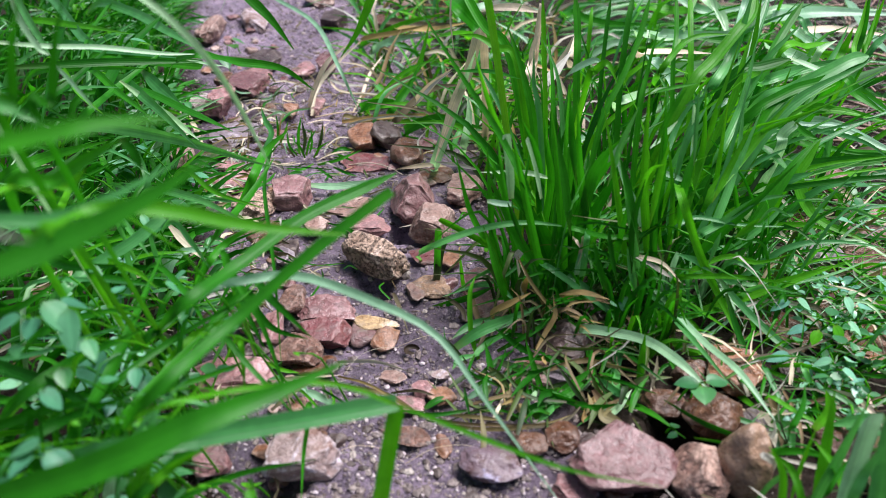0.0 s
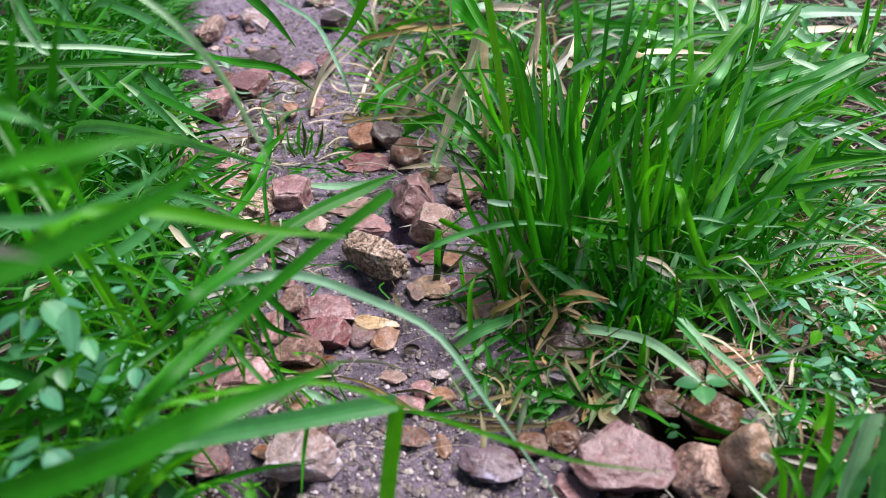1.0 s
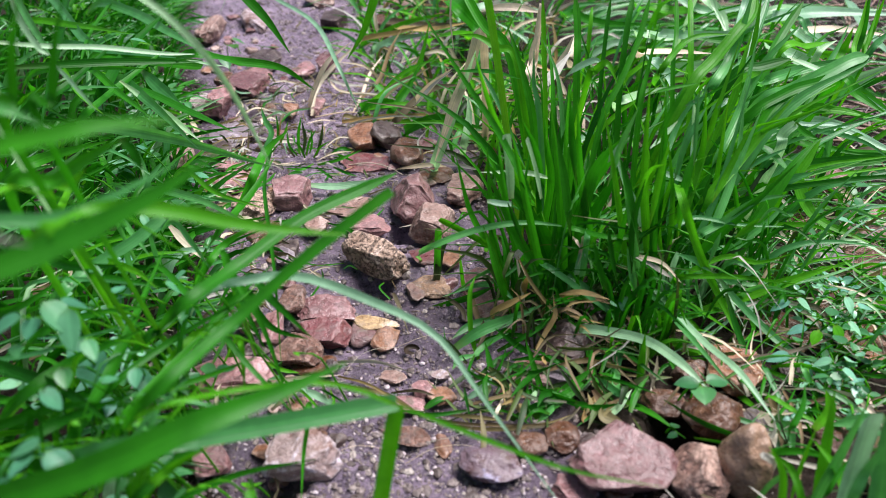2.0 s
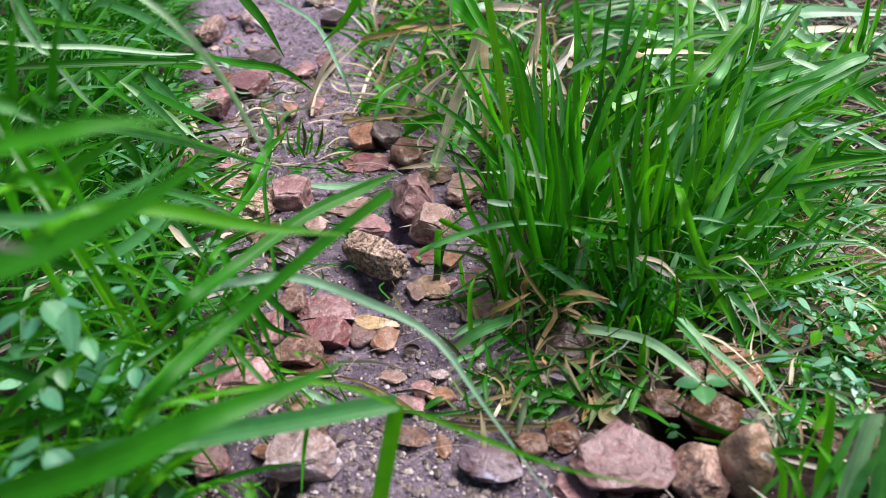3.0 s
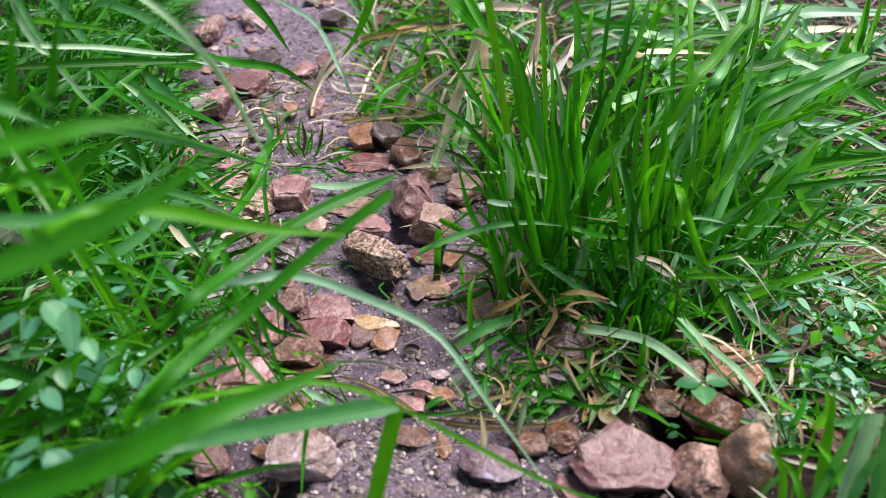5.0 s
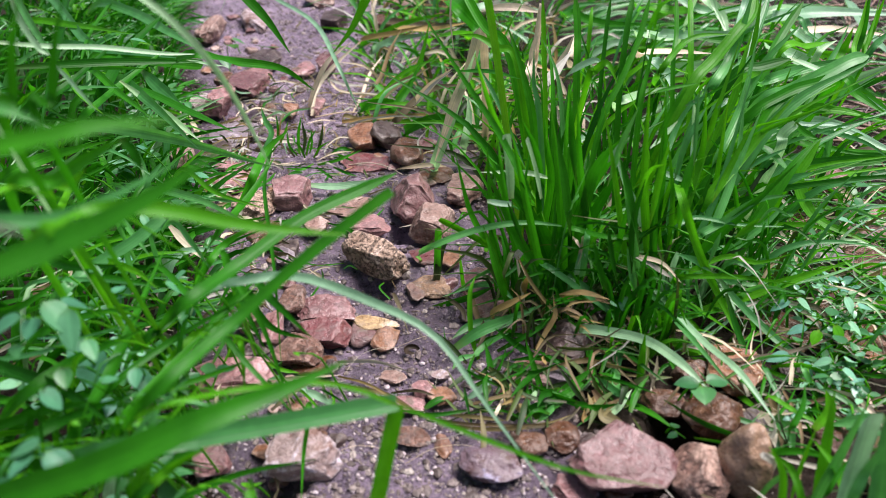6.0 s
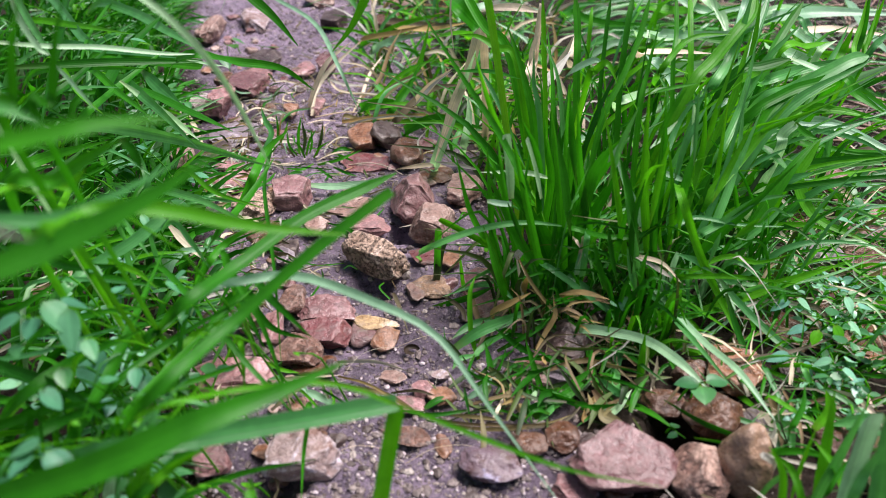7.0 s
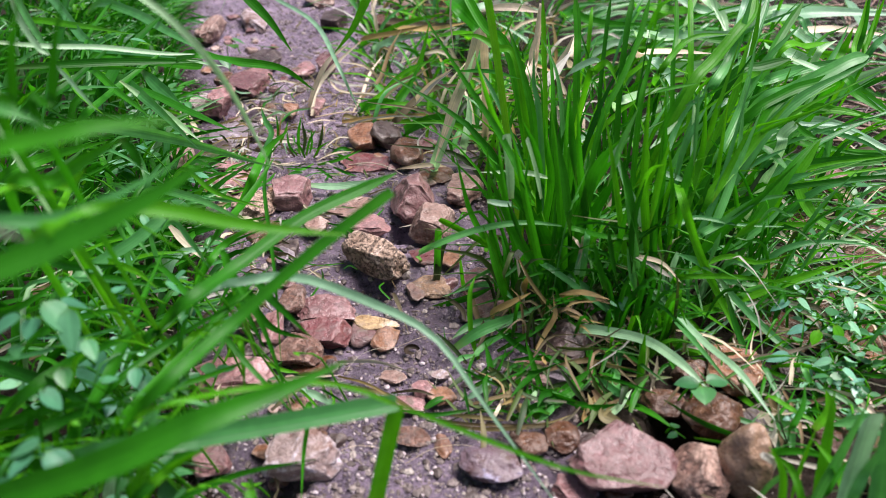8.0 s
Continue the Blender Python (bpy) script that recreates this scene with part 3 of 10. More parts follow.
stone(-0.0012, 0.3663, 0.0013, 0.01253, 0.0084, 0.0047, -0.069, "white", 50, 0.5, "small white and purple pebble")
stone(-0.02068, 0.3434, -0.0007, 0.02177, 0.01413, 0.0026, -7.181, "pink", 51, 0.5, "flat pale pink stone sunk in mud", muddy=True)
stone(-0.07283, 0.2991, 0.0063, 0.04085, 0.02918, 0.02245, -8, "white", 52, 0.85, "large tan and white split flint on the mud", sub=5, cuts=[(-0.15, -0.3, 1, 0.4), (0.15, -1, -0.05, 0.46), (0.9, -0.3, 0.25, 0.6), (-0.95, 0, 0.1, 0.72), (0.6, -0.75, 0.4, 0.5)], rug=0.4)
stone(-0.1218, 0.2954, 0.0040, 0.02242, 0.02236, 0.0143, 3.28, "pink", 53, 0.7, "pinkish tan stone at the grass edge", sub=5)
stone(-0.1443, 0.2921, 0.0024, 0.01107, 0.01395, 0.0089, 11.58, "tan", 54, 0.6, "small tan stone under the grass")
stone(-0.01688, 0.3186, -0.0007, 0.02106, 0.01551, 0.0026, -11.47, "dusty", 55, 0.4, "flat grey-pink stone sunk in the mud", muddy=True)
stone(-0.0002, 0.3116, -0.0013, 0.01033, 0.01788, 0.0049, 13.05, "orange", 56, 0.4, "orange pebble sunk in the mud", muddy=True)
stone(0.02532, 0.2953, 0.0033, 0.03501, 0.02584, 0.01165, -12.81, "slate", 57, 0.4, "dark red flint with sky sheen painted blue-white", sub=5)
stone(0.04672, 0.3094, 0.0024, 0.02052, 0.0176, 0.0085, 2.261, "brown", 58, 0.3, "orange-brown pebble on the mud")
stone(0.06555, 0.3141, 0.0036, 0.02125, 0.02146, 0.01254, -7.723, "brown", 59, 0.4, "dark brown stone beside a larger one", sub=5)
stone(0.09216, 0.292, 0.0084, 0.05639, 0.04674, 0.03014, -4, "red", 60, 0.8, "large broad red-brown stone", sub=5, cuts=[(0.1, -0.4, 0.9, 0.5), (-0.75, 0.65, 0.2, 0.62), (0.5, 0.75, 0.3, 0.7), (-0.9, -0.4, -0.4, 0.8), (0.95, -0.2, -0.3, 0.78), (0.1, -0.9, -0.4, 0.68)], rug=0.3)
stone(0.1299, 0.285, 0.0080, 0.03212, 0.03387, 0.02831, -0.1544, "rosy", 61, 0.15, "rounded brown pitted stone", sub=5, cuts=[(-0.75, 0.15, 0.62, 0.52), (0.55, -0.5, 0.7, 0.74), (0.1, -1, 0.2, 0.78), (0.9, 0.3, 0.1, 0.8)], rug=0.6)
stone(0.1518, 0.285, 0.01221, 0.02923, 0.02666, 0.05636, -52, "buff", 62, 0.05, "long smooth tan-brown stone", sub=5)
stone(0.1501, 0.3274, 0.0066, 0.03563, 0.03224, 0.02378, 18, "brown", 63, 0.2, "lumpy orange-brown stone in a row of stones", sub=5, rug=0.6)
stone(0.1264, 0.3392, 0.0038, 0.02672, 0.02058, 0.01382, -0.6676, "brown", 64, 0.4, "brown stone beneath the grass clump", sub=5)
stone(0.17, 0.3222, 0.0032, 0.01701, 0.01909, 0.01171, -2.387, "dark", 65, 0.6, "brown stone in the shade of another", sub=5)
stone(0.1741, 0.3653, 0.0054, 0.03516, 0.04475, 0.0193, -12.02, "orange", 66, 0.7, "bright orange-brown stone among weeds", sub=5)
stone(0.07627, 0.3928, 0.0061, 0.03738, 0.03383, 0.02183, -11.91, "dark", 67, 0.8, "dark reddish stone under the grass clump", sub=5, cuts=[(0.3, -0.6, 0.75, 0.5), (-0.7, -0.4, 0.6, 0.52), (0.8, -0.3, 0.4, 0.6), (-0.1, -1, 0, 0.6)], rug=0.5)
stone(0.05326, 0.3707, 0.0007, 0.03541, 0.0255, 0.0093, 6.767, "tan", 68, 0.4, "pale mottled stone among cut grass", sub=5, muddy=True, rug=0.8)
stone(-0.01015, 0.46, 0.0005, 0.03156, 0.0269, 0.0068, 5.159, "buff", 69, 0.5, "flat orange-brown stone on the mud", sub=5, muddy=True, rug=0.8)
stone(-0.01811, 0.452, 0.0005, 0.01275, 0.02231, 0.0074, 11.47, "tan", 70, 0.7, "small tan stone chip on the mud", muddy=True)
stone(0.0059, 0.4913, 0.0021, 0.01649, 0.01961, 0.0076, -4.935, "orange", 71, 0.6, "orange-brown stone at the clump edge")
stone(-0.0135, 0.5039, -0.0012, 0.02597, 0.02594, 0.0045, -11.94, "plum", 72, 0.5, "flat dark stone set in the mud", sub=5, muddy=True)
stone(0.06648, 0.2787, 0.0006, 0.02318, 0.01875, 0.0077, -6.165, "pink", 73, 0.8, "pale pink flat stone at the path's near end", sub=5, muddy=True)
stone(0.03063, 0.4493, -0.0043, 0.03641, 0.06946, 0.0164, 10.07, "red", 74, 0.5, "broad flat red-brown stone under withered grass", sub=5, muddy=True)
stone(0.2754, 0.4948, 0.0049, 0.0301, 0.0361, 0.0176, -1.3763, "grey", 75, 0.6, "grey stone among weeds")
stone(0.3038, 0.4805, 0.0064, 0.0339, 0.047, 0.0228, -3.6244, "dusty", 76, 0.5, "grey-pink stone among weeds", sub=5)
stone(0.3174, 0.6089, 0.005, 0.0278, 0.042, 0.018, 8.3752, "brown", 77, 0.6, "brown stone among twigs and grass")
stone(0.3289, 0.5957, 0.0038, 0.0217, 0.0315, 0.0137, 8.8054, "dark", 78, 0.6, "dark stone among weeds")
stone(0.3382, 0.5538, 0.0011, 0.0447, 0.076, 0.0153, -9.9306, "pink", 79, 0.5, "flat pink-grey stone among weeds", sub=5, muddy=True)
stone(0.2252, 0.3704, -0.002, 0.0436, 0.0339, 0.0077, -6.3982, "dark", 80, 0.6, "flat dark purple stone among weeds", sub=5, muddy=True)
stone(0.2676, 0.3964, 0.0007, 0.0353, 0.0402, 0.0099, 0.1663, "orange", 81, 0.5, "flat orange stone among weeds", sub=5, muddy=True)
stone(0.2653, 0.4397, 0.0005, 0.0387, 0.0321, 0.0075, -9.9478, "brown", 82, 0.5, "flat brown stone among weeds", sub=5, muddy=True)
stone(0.2584, 0.57, 0.005, 0.0275, 0.0392, 0.0179, -0.1076, "tan", 83, 0.6, "tan stone among grass stems")
stone(-0.0077, 0.6329, 0.0004, 0.0352, 0.031, 0.0062, 6.4829, "brown", 84, 0.5, "flat brown stone at the grass edge", muddy=True)
stone(0.1009, 0.4291, 0.0036, 0.018, 0.0226, 0.0127, -8.4115, "dark", 85, 0.6, "dark stone under the grass clump")
stone(0.1487, 0.3635, 0.004, 0.0258, 0.024, 0.0142, 8.1627, "brown", 86, 0.6, "brown stone in the shade of weeds", sub=5)
stone(0.2219, 0.411, 0.0006, 0.0308, 0.034, 0.0085, -9.9133, "brown", 87, 0.5, "brown flat stone among weeds", sub=5, muddy=True)
stone(0.2096, 0.3037, 0.005, 0.024, 0.0293, 0.0178, -2.8703, "brown", 88, 0.5, "brown stone behind grass blades", sub=5)
stone(0.2243, 0.2856, 0.0055, 0.0185, 0.0315, 0.0196, -11.7295, "brown", 89, 0.5, "brown stone at the grass edge")
stone(-0.1584, 0.2747, 0.0033, 0.021, 0.0186, 0.012, -8.2972, "brown", 90, 0.6, "brown stone under the grass", sub=5)
stone(-0.1251, 0.4178, 0.0039, 0.0196, 0.0249, 0.014, -11.6614, "dusty", 91, 0.6, "rough stone under the grass edge")
stone(-0.1356, 0.5227, 0.0041, 0.0276, 0.029, 0.0146, -2.2108, "brown", 92, 0.6, "brown stone under the grass")
stone(-0.0673, 0.3723, 0.002, 0.009, 0.0119, 0.0072, 11.5456, "dark", 93, 0.6, "small dark stone behind the stem")
stone(-0.0778, 0.3785, -0.0011, 0.0291, 0.0196, 0.004, 1.3104, "brown", 94, 0.5, "low brown stone sunk in mud", sub=5, muddy=True)
stone(0.1354, 0.4109, 0.0034, 0.0271, 0.0217, 0.0123, 7.2845, "dark", 95, 0.6, "dark stone beneath the clump", sub=5)
stone(-0.2393, 0.6673, 0.0039, 0.0248, 0.0333, 0.014, -3.6234, "tan", 96, 0.6, "tan stone in the grass")
stone(-0.244, 0.8584, 0.0045, 0.0182, 0.0309, 0.0161, -8.553, "brown", 97, 0.6, "brown stone at the grass edge")
stone(-0.0884, 1.0385, -0.0016, 0.0388, 0.064, 0.0062, -4.0209, "brown", 98, 0.5, "flat brown stone in the mud", muddy=True)
stone(0.0781, 0.3105, 0.0022, 0.0129, 0.012, 0.0077, -2.6886, "dark", 99, 0.6, "small dark stone between larger ones")
stone(0.088, 0.2799, 0.0005, 0.0181, 0.0177, 0.0072, -9.9213, "brown", 100, 0.6, "brown stone at the foot of a larger one", muddy=True)
stone(0.3379, 0.6236, 0.0035, 0.0314, 0.0296, 0.0125, 2.2723, "pink", 101, 0.5, "pinkish stone among twigs")
stone(0.2797, 0.5456, 0.0007, 0.0282, 0.0373, 0.01, -9.8512, "brown", 102, 0.5, "brown stone among grass stems", muddy=True)
stone(0.0683, 0.3674, 0.0007, 0.0179, 0.0259, 0.0095, 13.4134, "grey", 103, 0.6, "greyish stone under cut grass", muddy=True)

# ---- tufts ----
near = thing("grass_bank", "lush green grass bank leaning over the path", "grass", -0.25, 0.35, -0.003)
clump = thing("grass_clump", "dense upright clump of green grass on bare soil", "grass", 0.08, 0.45, -0.003)
lying = thing("lying_grass", "long grass blades lying flat along the path edge", "grass", 0.3, 0.75, -0.003)
corner = thing("grass_tuft", "small tuft of broad pale grass blades", "grass", 0.17, 0.25, -0.003)

# ---- single blades of grass ----
# near grass of the left bank
b_big = blade(near, [(-0.311, 0.1565, -0.004), (-0.171, 0.1565, 0.1198), (-0.1433, 0.16, 0.1282), (-0.1038, 0.165, 0.1402), (-0.0742, 0.175, 0.1491), (-0.0505, 0.19, 0.149), (-0.0314, 0.2, 0.1521)], 0.0095, "g", 0.00, taper=0.40, twist=0.00)
b_bent = blade(near, [(-0.1981, 0.2831, -0.004), (-0.1306, 0.2, 0.1069), (-0.0934, 0.21, 0.107), (-0.0559, 0.22, 0.1066), (-0.0176, 0.23, 0.1067)], 0.0076, "p", 0.00, cut=True, twist=0.00)
b_bent2 = blade(near, [(-0.0177, 0.23, 0.1061), (-0.0184, 0.229, 0.1017), (-0.0215, 0.226, 0.084), (-0.0265, 0.222, 0.0539)], 0.0065, "l", 0.00, cut=True, twist=0.00)
b_stem_foot = blade(near, [(-0.174, 0.3147, -0.004), (-0.0972, 0.19, 0.1382), (-0.0682, 0.2, 0.14), (-0.0428, 0.205, 0.1386), (-0.0281, 0.208, 0.1323), (-0.0164, 0.21, 0.1239)], 0.0017, "l", 0.00, cut=True, twist=0.00)
b_stem = blade(near, [(-0.0187, 0.2098, 0.1257), (-0.0049, 0.211, 0.1172), (0.0158, 0.212, 0.105), (0.0483, 0.212, 0.089), (0.0842, 0.212, 0.0797)], 0.0019, "l", 0.00, twist=0.00)
b_arch = blade(near, [(-0.17, 0.4245, -0.004), (-0.1099, 0.3, 0.1084), (-0.0923, 0.305, 0.1122), (-0.0671, 0.31, 0.1113), (-0.0349, 0.3, 0.1052), (-0.0036, 0.285, 0.0966), (0.0191, 0.265, 0.0742), (0.0514, 0.24, 0.0379)], 0.0044, "w", 0.00, taper=0.45, twist=0.00)
b_dark = blade(near, [(-0.1779, 0.3168, -0.004), (-0.104, 0.2, 0.1299), (-0.0761, 0.23, 0.1448), (-0.0467, 0.25, 0.164), (-0.0192, 0.265, 0.1801)], 0.0047, "g", 0.00, cut=True, twist=0.00)
b_second = blade(near, [(-0.1851, 0.4007, -0.004), (-0.115, 0.27, 0.1179), (-0.0922, 0.3, 0.1239), (-0.0655, 0.33, 0.1321), (-0.0401, 0.35, 0.1361), (-0.0232, 0.36, 0.1401)], 0.006, "g", 0.00, taper=0.20, twist=0.00)
b_pale = blade(near, [(-0.3148, 0.4783, -0.004), (-0.124, 0.2, 0.1952), (-0.1036, 0.205, 0.2048), (-0.0839, 0.21, 0.2028), (-0.0602, 0.22, 0.1912), (-0.0322, 0.23, 0.1819)], 0.0049, "l", 0.00, taper=0.30, twist=0.00)
b_broad = blade(near, [(-0.2725, 0.163, -0.004), (-0.1325, 0.163, 0.2023), (-0.1194, 0.17, 0.2054), (-0.1006, 0.18, 0.2098), (-0.0799, 0.19, 0.2173), (-0.0593, 0.2, 0.2276)], 0.0075, "g", 0.00, twist=0.00)
b_teal = blade(near, [(-0.2871, 0.1965, -0.004), (-0.1471, 0.1965, 0.2072), (-0.1343, 0.2, 0.2052), (-0.1159, 0.205, 0.2023), (-0.1001, 0.21, 0.2065), (-0.0796, 0.22, 0.2141)], 0.0042, "p", 0.00, twist=0.00)
b_top = blade(near, [(-0.2465, 0.1465, -0.004), (-0.1065, 0.1465, 0.2496), (-0.0955, 0.15, 0.2507), (-0.0797, 0.155, 0.2523), (-0.0708, 0.16, 0.2523), (-0.0598, 0.165, 0.2506)], 0.0042, "g", 0.00, twist=0.00)
blade(near, [(-0.3568, 0.6829, -0.004), (-0.2786, 0.5684, 0.075), (-0.1978, 0.5224, 0.0875), (-0.1069, 0.4489, 0.1)], 0.009, "p", -0.39, twist=-0.42)
blade(near, [(-0.366, 0.8025, -0.004), (-0.287, 0.6737, 0.075), (-0.2305, 0.5913, 0.0875), (-0.1597, 0.4764, 0.1)], 0.0084, "p", -0.33, twist=-0.21)
blade(near, [(-0.3373, 0.7715, -0.004), (-0.2631, 0.6462, 0.075), (-0.1948, 0.5705, 0.0875), (-0.1428, 0.5027, 0.1)], 0.0072, "g", 0.44, twist=-0.04)
b_hang = blade(near, [(-0.26, 0.3, -0.004), (-0.1728, 0.3, 0.2535), (-0.1396, 0.3, 0.2555), (-0.1143, 0.3, 0.2445), (-0.0973, 0.3, 0.2283), (-0.0879, 0.31, 0.2049), (-0.0818, 0.32, 0.1786), (-0.0775, 0.325, 0.1593)], 0.0026, "w", 0.00, taper=0.30, twist=0.00)
blade(near, [(-0.1691, 0.6394, -0.004), (-0.1254, 0.5305, 0.075), (-0.1141, 0.4544, 0.0833), (-0.0872, 0.345, 0.091), (-0.0895, 0.34, 0.0285)], 0.003, "g", -0.30, twist=-0.47)
blade(near, [(-0.4901, 1.0694, -0.004), (-0.3935, 0.9157, 0.075), (-0.3296, 0.8535, 0.0833), (-0.2602, 0.754, 0.0917), (-0.2029, 0.67, 0.1)], 0.0095, "p", -0.11, twist=0.46)
blade(near, [(-0.4811, 0.9084, -0.004), (-0.3835, 0.7685, 0.075), (-0.3005, 0.7129, 0.0875), (-0.2178, 0.6538, 0.1)], 0.0075, "p", -0.02, twist=0.18)
blade(near, [(-0.418, 0.8743, -0.004), (-0.3307, 0.7379, 0.075), (-0.2668, 0.6879, 0.0875), (-0.1978, 0.6368, 0.1)], 0.0095, "g", 0.06, cut=True, twist=-0.32)
b_tipc = blade(near, [(-0.3171, 0.8707, -0.004), (-0.1681, 0.5, 0.1532), (-0.1377, 0.52, 0.1427), (-0.1121, 0.54, 0.131), (-0.0947, 0.56, 0.1077)], 0.0057, "g", -0.32, twist=-0.01)
b_tipa_arch = blade(near, [(-0.42, 0.62, -0.004), (-0.3767, 0.61, 0.2199), (-0.258, 0.6, 0.2433), (-0.1853, 0.6, 0.214), (-0.1672, 0.6, 0.1972), (-0.1562, 0.6, 0.1831)], 0.0073, "g", 0.00, cut=True, twist=0.00)
b_tipa = blade(near, [(-0.1589, 0.6, 0.187), (-0.1455, 0.6, 0.1677), (-0.1279, 0.6, 0.1494), (-0.1123, 0.6, 0.127)], 0.0076, "g", 0.00, taper=0.50, twist=0.00)
blade(near, [(-0.3248, 1.1747, -0.004), (-0.2547, 1.0141, 0.075), (-0.1785, 0.8993, 0.0812), (-0.1259, 0.7921, 0.0875), (-0.0914, 0.68, 0.083), (-0.0764, 0.69, 0.0366)], 0.0044, "w", 0.00, taper=0.30, twist=0.00)
b_tipb_arch = blade(clump, [(0.06, 0.47, -0.004), (0.0258, 0.49, 0.1983), (0.0052, 0.5, 0.2501), (-0.0127, 0.5, 0.2501), (-0.028, 0.5, 0.2317), (-0.0337, 0.5, 0.2209)], 0.0059, "l", 0.00, cut=True, twist=0.00)
b_tipb = blade(clump, [(-0.0315, 0.5, 0.226), (-0.0382, 0.5, 0.2092), (-0.0447, 0.5, 0.1958), (-0.0575, 0.5, 0.1722), (-0.0708, 0.5, 0.1562)], 0.0061, "l", 0.00, base=0.08, taper=0.45, twist=0.00)
blade(near, [(-0.1311, 0.74, 0.022), (-0.1251, 0.74, 0.0394), (-0.1098, 0.74, 0.0677), (-0.086, 0.74, 0.0873)], 0.0054, "s", 0.09, twist=-0.16)
blade(near, [(-0.6485, 1.1453, -0.004), (-0.5289, 0.9865, 0.075), (-0.4055, 0.7863, 0.0875), (-0.3295, 0.6567, 0.1)], 0.0094, "p", -0.25, twist=0.05)
blade(near, [(-0.4661, 0.8707, -0.004), (-0.3704, 0.7346, 0.075), (-0.2905, 0.607, 0.0875), (-0.2422, 0.5335, 0.1)], 0.0045, "l", 0.23, twist=0.06)
blade(near, [(-0.5614, 1.1453, -0.004), (-0.4551, 0.9865, 0.075), (-0.3752, 0.7778, 0.0833), (-0.3206, 0.6278, 0.0917), (-0.265, 0.4782, 0.1)], 0.0095, "d", -0.03, twist=-0.31)
b_leftpale = blade(near, [(-0.2701, 0.2, -0.004), (-0.1301, 0.2, 0.2427), (-0.1233, 0.2, 0.2407), (-0.1136, 0.2, 0.2379), (-0.1089, 0.205, 0.2315)], 0.003, "p", 0.03, twist=-0.23)
blade(near, [(-0.5698, 1.1035, -0.004), (-0.4613, 0.9475, 0.075), (-0.339, 0.7464, 0.0875), (-0.2745, 0.667, 0.1)], 0.009, "p", -0.08, twist=-0.17)
blade(near, [(-0.3665, 0.7641, -0.004), (-0.2871, 0.6396, 0.075), (-0.2878, 0.721, 0.0875), (-0.2744, 0.8181, 0.1)], 0.0095, "d", -0.25, twist=0.30)
blade(near, [(-0.3619, 0.6955, -0.004), (-0.2828, 0.5794, 0.075), (-0.2632, 0.626, 0.0875), (-0.2386, 0.6933, 0.1)], 0.0078, "g", 0.13, twist=-0.14)
blade(near, [(-0.4108, 0.7597, -0.004), (-0.3235, 0.6358, 0.075), (-0.2862, 0.6196, 0.0875), (-0.2465, 0.5851, 0.1)], 0.0046, "p", 0.43, twist=0.28)
blade(near, [(-0.4411, 0.4074, -0.004), (-0.3011, 0.4074, 0.0663), (-0.2817, 0.4241, 0.075), (-0.254, 0.4479, 0.0875), (-0.2334, 0.4764, 0.1)], 0.0095, "d", -0.10, twist=-0.07)
blade(near, [(-0.3087, 0.5211, -0.004), (-0.2387, 0.429, 0.075), (-0.2342, 0.4502, 0.0875), (-0.2255, 0.4529, 0.1)], 0.006, "l", 0.12, twist=0.02)
blade(near, [(-0.266, 0.4171, -0.004), (-0.2042, 0.3412, 0.075), (-0.1897, 0.3592, 0.0833), (-0.1697, 0.373, 0.0917), (-0.1556, 0.3858, 0.1)], 0.006232, "p", -0.25, cut=True, twist=-0.17)
b_straw = blade(near, [(-0.2341, 0.13, -0.004), (-0.0941, 0.13, 0.2448), (-0.0898, 0.13, 0.2439), (-0.0838, 0.13, 0.2427), (-0.0777, 0.13, 0.2409)], 0.0024, "s", -0.42, twist=-0.30)
blade(near, [(-0.2904, 0.4339, -0.004), (-0.2237, 0.3553, 0.075), (-0.1853, 0.3423, 0.0875), (-0.1419, 0.3185, 0.1)], 0.0026, "p", 0.20, twist=-0.24)
blade(near, [(-0.2707, 0.5294, -0.004), (-0.2081, 0.4361, 0.075), (-0.1729, 0.3847, 0.0875), (-0.1508, 0.3461, 0.1)], 0.0032, "p", 0.23, twist=-0.49)
blade(near, [(-0.2598, 0.4626, -0.004), (-0.1992, 0.3794, 0.075), (-0.1635, 0.3513, 0.0875), (-0.1369, 0.3157, 0.1)], 0.0035, "l", -0.17, twist=0.24)
blade(near, [(-0.374, 0.2946, -0.004), (-0.234, 0.2946, 0.0692), (-0.2145, 0.2919, 0.075), (-0.1866, 0.288, 0.0833), (-0.1706, 0.2859, 0.0917), (-0.1378, 0.2889, 0.1)], 0.00259, "p", 0.35, twist=-0.14)
blade(near, [(-0.2052, 0.3004, -0.004), (-0.1558, 0.2442, 0.075), (-0.149, 0.2704, 0.0833), (-0.1461, 0.3051, 0.0917), (-0.145, 0.3582, 0.1)], 0.0063, "g", 0.13, twist=0.37)
blade(near, [(-0.1857, 0.3044, -0.004), (-0.1403, 0.2475, 0.075), (-0.12, 0.277, 0.0875), (-0.0873, 0.3264, 0.1)], 0.00399, "g", 0.41, twist=0.21)
blade(near, [(-0.2014, 0.3299, -0.004), (-0.1527, 0.2685, 0.075), (-0.1266, 0.2911, 0.0875), (-0.0922, 0.3096, 0.1)], 0.00329, "g", -0.20, twist=-0.42)
blade(near, [(-0.1721, 0.3276, -0.004), (-0.1358, 0.28, 0.0628), (-0.1111, 0.29, 0.0679), (-0.0899, 0.3, 0.0707)], 0.00273, "g", -0.21, twist=-0.31)
blade(near, [(-0.1576, 0.3922, -0.004), (-0.1175, 0.3203, 0.075), (-0.0915, 0.29, 0.0738), (-0.0703, 0.28, 0.052)], 0.00315, "g", 0.42, twist=0.18)
